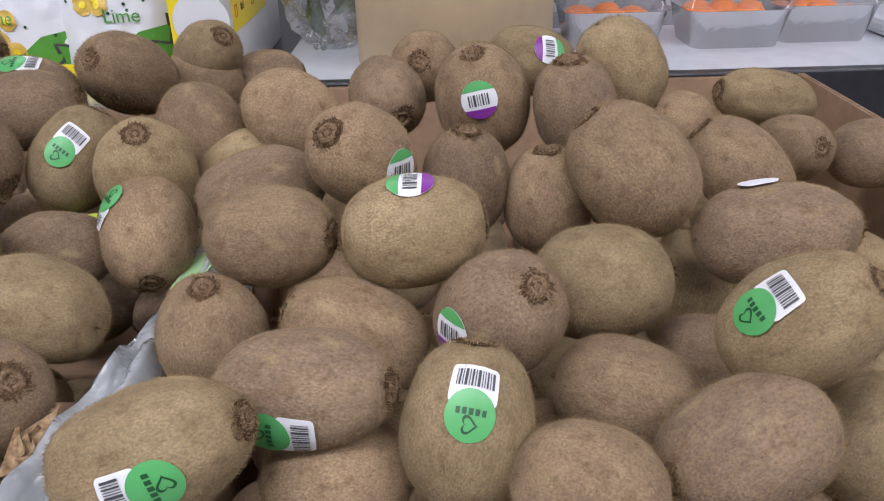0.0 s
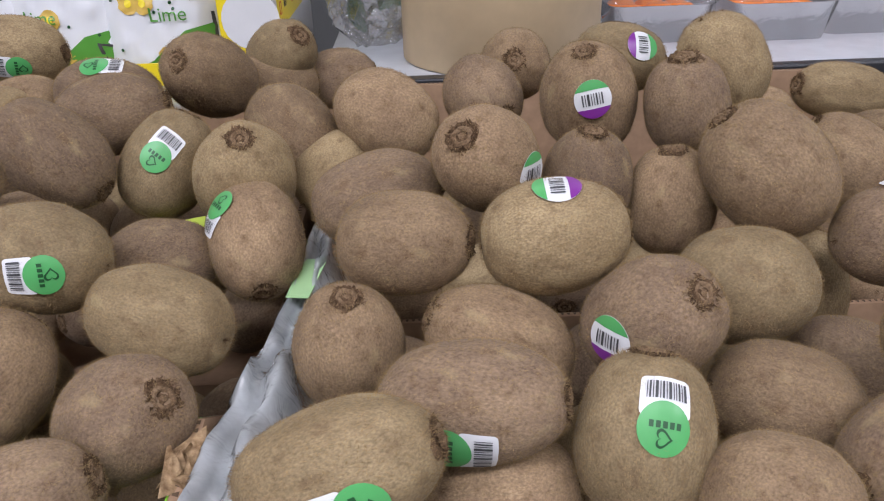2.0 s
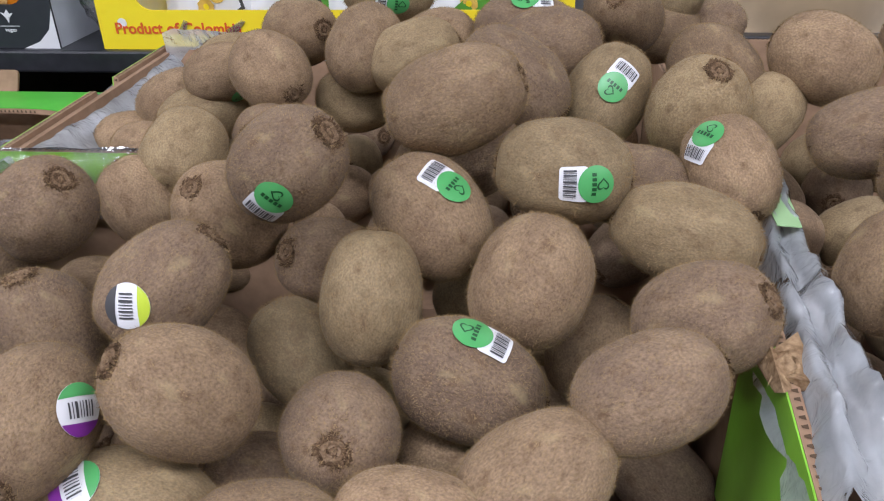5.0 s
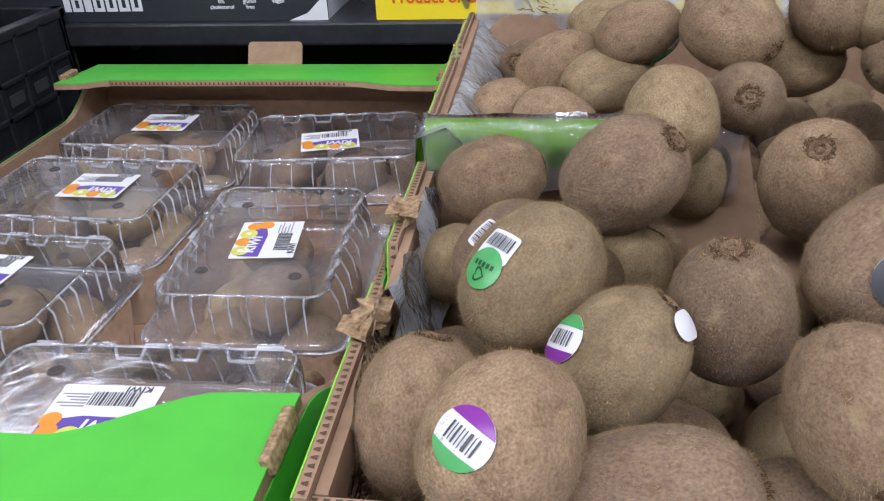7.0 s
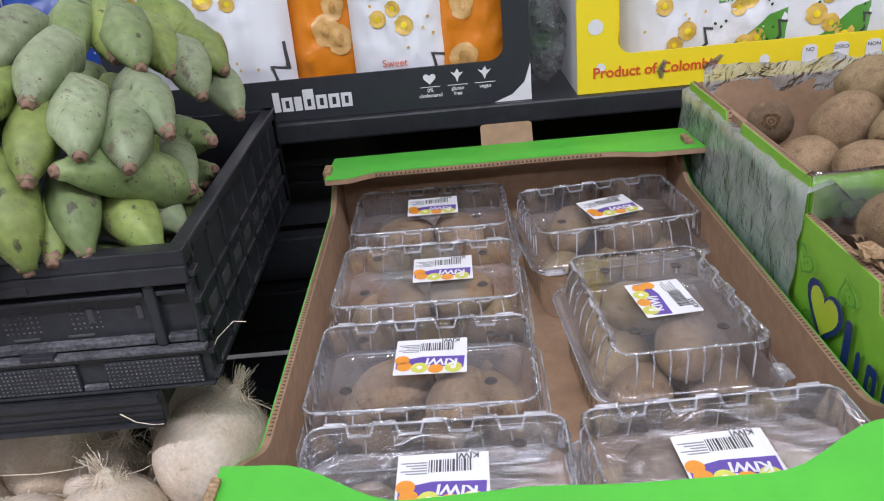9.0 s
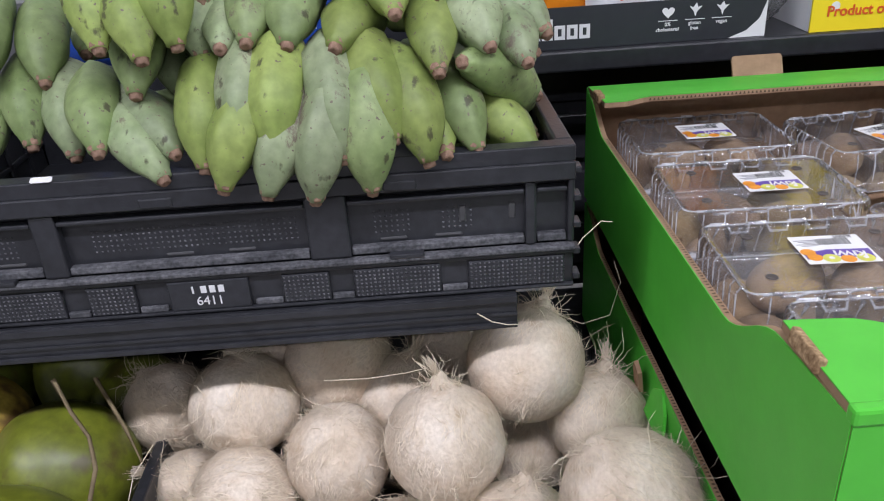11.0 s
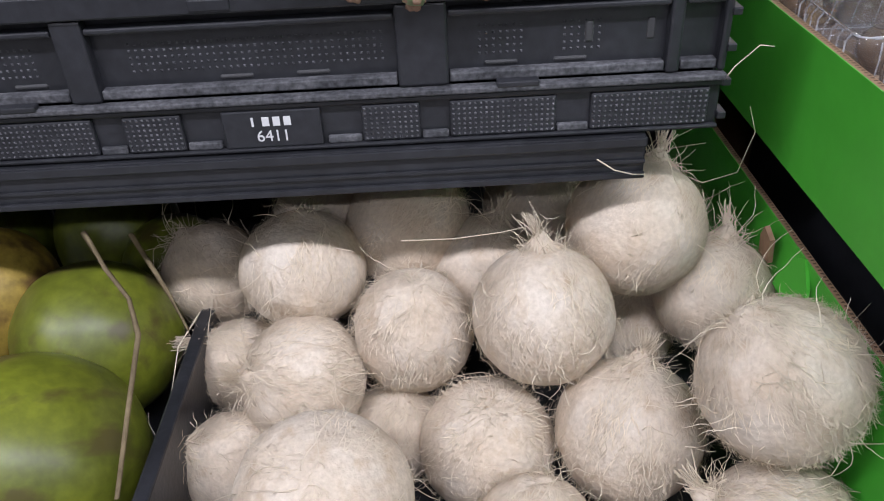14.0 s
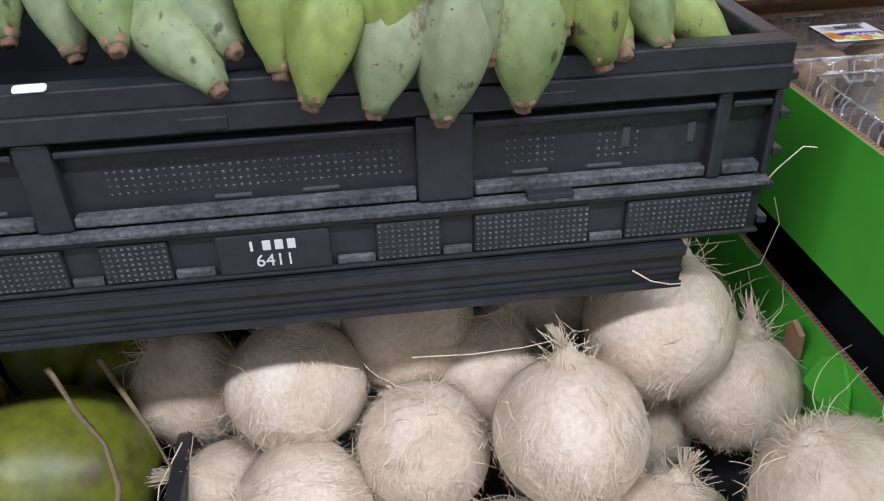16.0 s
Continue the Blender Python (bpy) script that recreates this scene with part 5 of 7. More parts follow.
def crate_front(parent, w, h, with_label=True):
    """Ribbed crate wall in the local xz plane, facing -y, w wide and h high."""
    def p(name, boxes, material=M_BLACKPL, label="", bevel=0.0012):
        bm = bmesh.new()
        for b in boxes:
            add_box(bm, *b, bevel)
        return part(name, bm, material, parent, label)
    p("wall_panel", [(0.004, w - 0.004, 0.010, 0.014, 0.030, h - 0.006)])
    p("top_rim", [(0, w, 0, 0.016, h - 0.0135, h), (0.0, w, -0.002, 0.004, h - 0.028, h - 0.013)])
    p("bottom_band", [(0, w, 0.004, 0.014, 0.0, 0.034)])
    p("band_lip", [(0, w, 0.0, 0.004, 0.0300, 0.0345)])
    p("band_lip", [(0, w, -0.001, 0.004, 0.0, 0.003)])
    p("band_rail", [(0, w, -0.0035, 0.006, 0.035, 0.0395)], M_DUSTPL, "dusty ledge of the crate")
    # studded pads on the bottom band
    for x0, x1 in ((0.008, 0.087), (0.110, 0.181), (0.201, 0.240), (w - 0.240, w - 0.201), (w - 0.181, w - 0.110), (w - 0.087, w - 0.008)):
        pad = p("grip_pad", [(x0, x1, 0.0, 0.004, 0.0035, 0.0295)])
        bm = bmesh.new()
        nx, nz = int((x1 - x0) / 0.0036), 7
        for i in range(nx):
            for j in range(nz):
                c = Vector((x0 + (i + 0.6) * (x1 - x0) / (nx + 0.2), 0.0, 0.0055 + j * 0.0036))
                q = 0.0009
                vs = [bm.verts.new(c + Vector(o)) for o in ((-q, 0, -q), (q, 0, -q), (q, 0, q), (-q, 0, q), (0, -0.0008, 0))]
                for k in range(4):
                    bm.faces.new((vs[k], vs[(k + 1) % 4], vs[4]))
        tagged(part("grip_texture", bm, M_DUSTPL, pad), kind="stuff")
    for a, b in ((0.088, 0.109), (0.182, 0.200), (0.241, 0.264), (w - 0.264, w - 0.241), (w - 0.200, w - 0.182), (w - 0.109, w - 0.088)):
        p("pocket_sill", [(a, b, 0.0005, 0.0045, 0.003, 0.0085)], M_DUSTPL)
    plate = p("name_plate", [(w / 2 - 0.033, w / 2 + 0.033, -0.0005, 0.004, 0.003, 0.030)])
    if with_label:
        bm = bmesh.new()
        for i in range(4):
            add_box(bm, w / 2 - 0.0135 + 0.0072 * i, w / 2 - 0.0135 + 0.0072 * i + (0.0016 if i == 0 else 0.0048), -0.0010, -0.0006, 0.0190, 0.0255, 0.0001)
        part("logo_mark", bm, M_WHITE, plate, "white plain mark")
        lettering("6411", 0.0115, M_WHITE, plate, Matrix.Translation((w / 2, -0.0009, 0.0115)) @ UP_X, 0.0)
    # upper recessed fields framed by ribs
    for x0, x1 in ((0.006, 0.030), (0.040, 0.172), (0.193, w - 0.214), (w - 0.180, w - 0.040), (w - 0.030, w - 0.006)):
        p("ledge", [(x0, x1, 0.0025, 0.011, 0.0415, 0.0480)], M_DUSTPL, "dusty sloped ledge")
        p("field_lip", [(x0, x1, 0.0015, 0.011, h - 0.0385, h - 0.0345)], M_BLACKPL)
    for a, b in ((0.0, 0.0055), (0.0305, 0.0395), (0.1725, 0.1925), (w - 0.2135, w - 0.1805), (w - 0.0395, w - 0.0305), (w - 0.0055, w)):
        p("rib", [(a, b, 0.001, 0.012, 0.0400, h - 0.029)], M_BLACKPL, "", 0.002)
    for a, b in ((w / 2 - 0.085, w / 2 + 0.085), (0.075, 0.105), (0.125, 0.160), (w - 0.160, w - 0.125), (w - 0.105, w - 0.075)):
        bm = bmesh.new()
        nx, nz = int((b - a) / 0.0045), 5
        for i in range(nx):
            for j in range(nz):
                c = Vector((a + i * 0.0045, 0.010, h - 0.066 + j * 0.0045))
                q = 0.0009
                vs = [bm.verts.new(c + Vector(o)) for o in ((-q, 0, -q), (q, 0, -q), (q, 0, q), (-q, 0, q), (0, -0.0009, 0))]
                for k in range(4):
                    bm.faces.new((vs[k], vs[(k + 1) % 4], vs[4]))
        tagged(part("grip_texture", bm, M_DUSTPL, parent), kind="stuff")
    for x in (0.09, 0.135, 0.27, 0.32, w - 0.157, w - 0.112):
        p("slot", [(x, x + 0.022, 0.0088, 0.0112, 0.0495, 0.0525)], M_BLACKINK)
    for x in (w - 0.052, w - 0.092):
        p("slot", [(x, x + 0.0055, 0.0088, 0.0112, h - 0.062, h - 0.048)], M_BLACKINK)
    for x in (w / 2 - 0.038, w - 0.150):
        p("clip", [(x, x + 0.026, -0.0030, 0.003, h - 0.0265, h - 0.0185)])
    for x in (w - 0.150, 0.122):
        p("clip", [(x, x + 0.028, -0.004, 0.004, 0.0380, 0.0425)])


crate = thing("banana_crate", "black ribbed folding plastic crate full of green bananas", "crate", Matrix.Translation((CX0, CY0, CZ0)))
CWD, CDP, CHT = CX1 - CX0, CY1 - CY0, CZ1 - CZ0
crate_front(crate, CWD, CHT)
for side in (0, 1):
    bm = bmesh.new()
    xo = CWD - 0.014 if side else 0.0
    add_box(bm, xo + 0.003, xo + 0.011, 0.016, CDP, 0.0, CHT - 0.004, 0.001)
    add_box(bm, xo, xo + 0.014, 0.016, CDP, CHT - 0.012, CHT, 0.002)
    add_box(bm, xo, xo + 0.014, 0.016, CDP, 0.0, 0.006, 0.001)
    add_box(bm, xo, xo + 0.014, 0.016, CDP, 0.034, 0.040, 0.001)
    add_box(bm, xo, xo + 0.014, 0.016, CDP, 0.070, 0.075, 0.001)
    for i in range(9):
        add_box(bm, xo, xo + 0.014, 0.02 + i * 0.0455, 0.027 + i * 0.0455, 0.004, CHT - 0.006, 0.001)
    part("side_wall", bm, M_BLACKPL, crate)
    for i in range(8):
        part("vent", box(xo + (0.0116 if side else 0.0016), xo + (0.0126 if side else 0.0026), 0.034 + i * 0.0455, 0.058 + i * 0.0455, 0.048, 0.060), M_BLACKINK, crate)
    bm = bmesh.new()
    for i in range(5):
        add_box(bm, (CWD - 0.001 if side else -0.005), (CWD + 0.005 if side else 0.001), 0.0, 0.014, 0.006 + i * 0.0235, 0.011 + i * 0.0235, 0.0008)
    part("corner_comb", bm, M_BLACKPL, crate)
part("back_wall", box(0, CWD, CDP - 0.012, CDP, 0, CHT, 0.001), M_BLACKPL, crate)
part("crate_floor", box(0.012, CWD - 0.012, 0.014, CDP - 0.012, 0.002, 0.008), M_BLACKPL, crate)

# ---- bananas ----
BUNCHES = {}
BUNCH_NOTES = {"a": "green cooking bananas hanging over the crate's rim", "b": "row of green cooking bananas with blunt brown tips",
               "c": "green cooking bananas pointing out of the heap", "d": "scarred green cooking bananas on top of the heap",
               "e": "yellowing green cooking bananas at the crate's end", "f": "dull green bananas lying deep in the crate", "g": "grey-scarred green bananas piled at the crate's far end"}
rng_ban = random.Random(3)


def finger(bunch, tip, root, girth=0.0):
    """One angular banana from its stalk at root to its blunt tip."""
    if bunch not in BUNCHES:
        BUNCHES[bunch] = thing("banana_bunch", BUNCH_NOTES[bunch], "bananas", pose(*root), "banana bunches")
    top = BUNCHES[bunch]
    o = Vector(top.matrix_basis.translation)
    a, b = Vector(root) - o, Vector(tip) - o
    d = b - a
    ext = max(0.0, 0.105 - d.length)
    a = a - d.normalized() * ext + Vector((0, 0.5 * ext, -0.25 * ext))
    d = b - a
    bow = (Vector((0, -0.35, 1.0)) - d.normalized() * Vector((0, -0.35, 1.0)).dot(d.normalized())).normalized()
    r = girth or rng_ban.uniform(0.0192, 0.0220)
    arch = rng_ban.uniform(0.010, 0.018)
    n, k = 22, 20
    bm = bmesh.new()
    rows = []
    ph = rng_ban.uniform(0, 6.28)
    for i in range(n + 1):
        t = i / n
        c = a + d * t + bow * arch * 4 * t * (1 - t)
        tan = (d + bow * arch * 4 * (1 - 2 * t)).normalized()
        s = tan.orthogonal().normalized()
        s = (bow - tan * bow.dot(tan)).normalized()
        q = tan.cross(s)
        env = min(1.0, 0.30 + 2.6 * t) if t < 0.27 else (1.0 if t < 0.60 else 0.34 + 0.66 * max(0.0, 1 - ((t - 0.60) / 0.37) ** 2.1))
        env = env if t < 0.965 else 0.32
        row = []
        for j in range(k):
            an = 2 * math.pi * j / k + ph
            rr = r * env * (1 + 0.060 * math.cos(5 * an) + 0.018 * math.cos(10 * an))
            row.append(bm.verts.new(c + rr * (s * math.cos(an) + q * math.sin(an))))
        rows.append(row)
    for u, v in zip(rows, rows[1:]):
        for j in range(k):
            bm.faces.new((u[j], u[(j + 1) % k], v[(j + 1) % k], v[j]))
    bm.faces.new(rows[-1])
    bm.faces.new(rows[0])
    body = part("banana", bm, M_BANANAS[rng_ban.randrange(len(M_BANANAS))], top, smooth=True)
    e = b - (d - bow * arch * 4).normalized() * 0.004
    tan = (d - bow * arch * 4).normalized()
    bm = lathe([(0.0001, 0.0072), (0.0030, 0.0085), (0.0046, 0.0075), (0.0050, 0.0045), (0.0068, 0.0030), (0.0074, 0.0005), (0.0070, -0.004), (0.006, -0.006)], 14)
    for v in bm.verts:
        v.co *= 1 + 0.12 * noise.noise(v.co * 400 + e * 50)
    part("tip", bm, M_BANANATIP, body, "dry brown banana tip", smooth=True, m=Matrix.Translation(e) @ tan.to_track_quat("Z", "Y").to_matrix().to_4x4())
    return body


def banana_mat(name, c1, c2, scar):
    m = mat(name, c1, 0.5, spec=0.35, color2=c2, scale=16, fine=(7, 0.16), bump=0.12, bump_scale=120, rand=0.18)
    add_spots(m, (0.045, 0.04, 0.022), 75, 0.63, 0.69, (1, 1, 0.6), 0.85)
    nt = m.node_tree
    b = nt.nodes["Principled BSDF"]
    src_link = b.inputs["Base Color"].links[0].from_socket
    tc = nt.nodes.new("ShaderNodeTexCoord")
    mp = nt.nodes.new("ShaderNodeMapping")
    mp.inputs["Scale"].default_value = (1, 1, 0.55)
    nt.links.new(tc.outputs["Object"], mp.inputs["Vector"])
    n = nt.nodes.new("ShaderNodeTexNoise")
    n.inputs["Scale"].default_value, n.inputs["Detail"].default_value, n.inputs["Roughness"].default_value = 34, 8, 0.75
    nt.links.new(mp.outputs[0], n.inputs["Vector"])
    r = nt.nodes.new("ShaderNodeMapRange")
    r.inputs["From Min"].default_value, r.inputs["From Max"].default_value = 0.66 - scar, 0.74 - scar
    nt.links.new(n.outputs["Fac"], r.inputs["Value"])
    vor = nt.nodes.new("ShaderNodeTexNoise")
    vor.inputs["Scale"].default_value, vor.inputs["Detail"].default_value = 260, 1
    nt.links.new(tc.outputs["Object"], vor.inputs["Vector"])
    r2 = nt.nodes.new("ShaderNodeMapRange")
    r2.inputs["From Min"].default_value, r2.inputs["From Max"].default_value = 0.70, 0.76
    nt.links.new(vor.outputs["Fac"], r2.inputs["Value"])
    mxx = nt.nodes.new("ShaderNodeMath")
    mxx.operation = "MAXIMUM"
    nt.links.new(r.outputs[0], mxx.inputs[0])
    nt.links.new(r2.outputs[0], mxx.inputs[1])
    mix = nt.nodes.new("ShaderNodeMix")
    mix.data_type = "RGBA"
    nt.links.new(mxx.outputs[0], mix.inputs["Factor"])
    nt.links.new(src_link, mix.inputs["A"])
    mix.inputs["B"].default_value = (0.13, 0.105, 0.075, 1)
    nt.links.new(mix.outputs["Result"], b.inputs["Base Color"])
    return m


M_BANANAS = [banana_mat("banana_green", (0.238, 0.300, 0.130), (0.150, 0.212, 0.072), 0.060),
             banana_mat("banana_bloom", (0.285, 0.325, 0.195), (0.178, 0.235, 0.110), 0.095),
             banana_mat("banana_lime", (0.245, 0.300, 0.085), (0.155, 0.212, 0.050), 0.05)]

finger("a", (-0.515, 0.588, 1.058), (-0.498, 0.600, 1.095))
finger("a", (-0.483, 0.588, 1.051), (-0.465, 0.600, 1.087))
finger("a", (-0.448, 0.586, 1.045), (-0.430, 0.600, 1.107))
finger("a", (-0.405, 0.588, 1.049), (-0.403, 0.610, 1.115))
finger("b", (-0.499, 0.592, 1.094), (-0.493, 0.645, 1.141))
finger("b", (-0.473, 0.590, 1.082), (-0.467, 0.645, 1.143))
finger("b", (-0.423, 0.588, 1.075), (-0.435, 0.645, 1.143))
finger("b", (-0.386, 0.592, 1.086), (-0.409, 0.650, 1.141))
finger("b", (-0.361, 0.594, 1.066), (-0.385, 0.660, 1.136))
finger("b", (-0.323, 0.610, 1.067), (-0.351, 0.680, 1.103))
finger("b", (-0.347, 0.605, 1.067), (-0.357, 0.650, 1.086))
finger("b", (-0.529, 0.600, 1.071), (-0.528, 0.660, 1.128))
finger("c", (-0.509, 0.630, 1.153), (-0.508, 0.720, 1.148))
finger("c", (-0.488, 0.625, 1.157), (-0.484, 0.720, 1.166))
finger("c", (-0.458, 0.620, 1.154), (-0.452, 0.720, 1.166))
finger("c", (-0.423, 0.615, 1.151), (-0.401, 0.700, 1.154))
finger("c", (-0.378, 0.620, 1.171), (-0.392, 0.740, 1.176))
finger("c", (-0.349, 0.610, 1.129), (-0.355, 0.680, 1.166))
finger("c", (-0.310, 0.620, 1.143), (-0.337, 0.720, 1.165))
finger("c", (-0.281, 0.630, 1.127), (-0.308, 0.730, 1.146))
finger("c", (-0.331, 0.620, 1.133), (-0.304, 0.650, 1.110))
finger("c", (-0.264, 0.700, 1.081), (-0.297, 0.750, 1.087))
finger("c", (-0.256, 0.760, 1.104), (-0.296, 0.790, 1.083))
finger("c", (-0.260, 0.670, 1.139), (-0.312, 0.750, 1.156))
finger("d", (-0.525, 0.660, 1.183), (-0.514, 0.750, 1.192))
finger("d", (-0.496, 0.655, 1.183), (-0.483, 0.750, 1.199))
finger("d", (-0.452, 0.650, 1.190), (-0.439, 0.760, 1.203))
finger("d", (-0.424, 0.645, 1.187), (-0.408, 0.760, 1.206))
finger("d", (-0.380, 0.660, 1.200), (-0.384, 0.780, 1.208))
finger("d", (-0.349, 0.645, 1.178), (-0.352, 0.760, 1.196))
finger("d", (-0.345, 0.720, 1.192), (-0.365, 0.820, 1.214))
finger("d", (-0.285, 0.780, 1.164), (-0.336, 0.870, 1.190))
finger("d", (-0.259, 0.770, 1.143), (-0.300, 0.860, 1.163))
finger("d", (-0.259, 0.860, 1.145), (-0.330, 0.950, 1.172))
finger("d", (-0.248, 0.840, 1.103), (-0.290, 0.920, 1.119))
finger("d", (-0.288, 0.720, 1.183), (-0.333, 0.820, 1.206))
finger("d", (-0.315, 0.740, 1.188), (-0.346, 0.820, 1.207))
finger("d", (-0.328, 0.800, 1.199), (-0.383, 0.860, 1.209))
finger("d", (-0.295, 0.900, 1.169), (-0.363, 0.970, 1.189))
finger("e", (-0.552, 0.640, 1.190), (-0.591, 0.720, 1.232))
finger("e", (-0.537, 0.620, 1.159), (-0.558, 0.700, 1.223))
finger("e", (-0.529, 0.650, 1.143), (-0.547, 0.720, 1.210))
finger("e", (-0.561, 0.610, 1.153), (-0.585, 0.680, 1.189))
finger("e", (-0.578, 0.630, 1.123), (-0.580, 0.680, 1.153))
finger("e", (-0.552, 0.610, 1.081), (-0.607, 0.680, 1.098))
finger("e", (-0.562, 0.600, 1.065), (-0.611, 0.660, 1.086))
finger("e", (-0.520, 0.720, 1.210), (-0.588, 0.820, 1.230))
finger("e", (-0.551, 0.660, 1.110), (-0.574, 0.720, 1.144))
finger("e", (-0.593, 0.620, 1.160), (-0.611, 0.700, 1.205))
finger("e", (-0.609, 0.610, 1.086), (-0.627, 0.680, 1.110))
finger("f", (-0.266, 0.720, 1.034), (-0.325, 0.740, 1.062))
finger("f", (-0.303, 0.660, 1.049), (-0.336, 0.700, 1.071))
finger("f", (-0.272, 0.740, 1.057), (-0.308, 0.740, 1.069))
finger("f", (-0.469, 0.630, 1.044), (-0.482, 0.670, 1.059))
finger("f", (-0.585, 0.680, 1.106), (-0.561, 0.680, 1.089))
finger("f", (-0.277, 0.630, 1.057), (-0.328, 0.680, 1.080))
finger("f", (-0.270, 0.680, 1.051), (-0.319, 0.700, 1.073))
finger("f", (-0.273, 0.800, 1.063), (-0.303, 0.800, 1.054))
finger("f", (-0.296, 0.700, 1.087), (-0.323, 0.760, 1.099))
for tx, ty, tz in ((-0.640, 0.640, 1.074), (-0.676, 0.650, 1.082), (-0.712, 0.640, 1.072), (-0.748, 0.648, 1.086), (-0.784, 0.640, 1.074), (-0.816, 0.650, 1.082),
                   (-0.660, 0.668, 1.128), (-0.700, 0.660, 1.136), (-0.742, 0.668, 1.128), (-0.786, 0.665, 1.134)):
    finger("g", (tx, ty, tz), (tx - 0.022, ty + 0.100, tz + 0.045))
# bananas deeper in the heap
for n_, (tx, ty, tz, rx, ry, rz) in enumerate(((-0.290, 0.700, 1.035, -0.400, 0.760, 1.045), (-0.285, 0.800, 1.050, -0.400, 0.860, 1.050), (-0.285, 0.640, 1.020, -0.390, 0.680, 1.025),
                                               (-0.330, 0.800, 1.125, -0.400, 0.910, 1.120), (-0.460, 0.790, 1.150, -0.490, 0.900, 1.130), (-0.580, 0.790, 1.140, -0.590, 0.900, 1.120),
                                               (-0.400, 0.850, 1.140, -0.430, 0.950, 1.110), (-0.300, 0.900, 1.060, -0.390, 0.940, 1.060), (-0.660, 0.760, 1.130, -0.670, 0.880, 1.120))):
    finger("f", (tx, ty, tz), (rx, ry, rz))
tagged(part("paper_tag", sheet(rounded(0.017, 0.006, 0.002, 3), 0.0004), M_WHITE, m=Matrix.Translation((-0.655, 0.6055, 1.0695)) @ Matrix.Rotation(radians(25), 4, "X")),
       "small cream paper tag at the crate's rim", "paper tag")

# ---- coconuts ----
tray = thing("coconut_tray", "low black plastic tray holding peeled coconuts", "tray", pose(-0.632, 0.395, 0.6565))
part("tray_floor", box(0, 0.46, 0, 0.46, 0, 0.008), M_BLACKPL, tray)
for nm, b in (("tray_wall", (-0.022, -0.010, 0, 0.40, 0, 0.108)), ("tray_wall", (0.46, 0.468, 0, 0.46, 0, 0.05)), ("tray_wall", (0, 0.46, -0.012, 0, 0, 0.06))):
    part(nm, box(*b, 0.002), M_BLACKPL, tray)
tray2 = thing("coconut_tray", "low black plastic tray holding green coconuts", "tray", pose(-1.15, 0.395, 0.6565))
part("tray_floor", box(0, 0.49, 0, 0.46, 0, 0.008), M_BLACKPL, tray2)
part("tray_wall", box(0, 0.49, -0.012, 0, 0, 0.06, 0.002), M_BLACKPL, tray2)


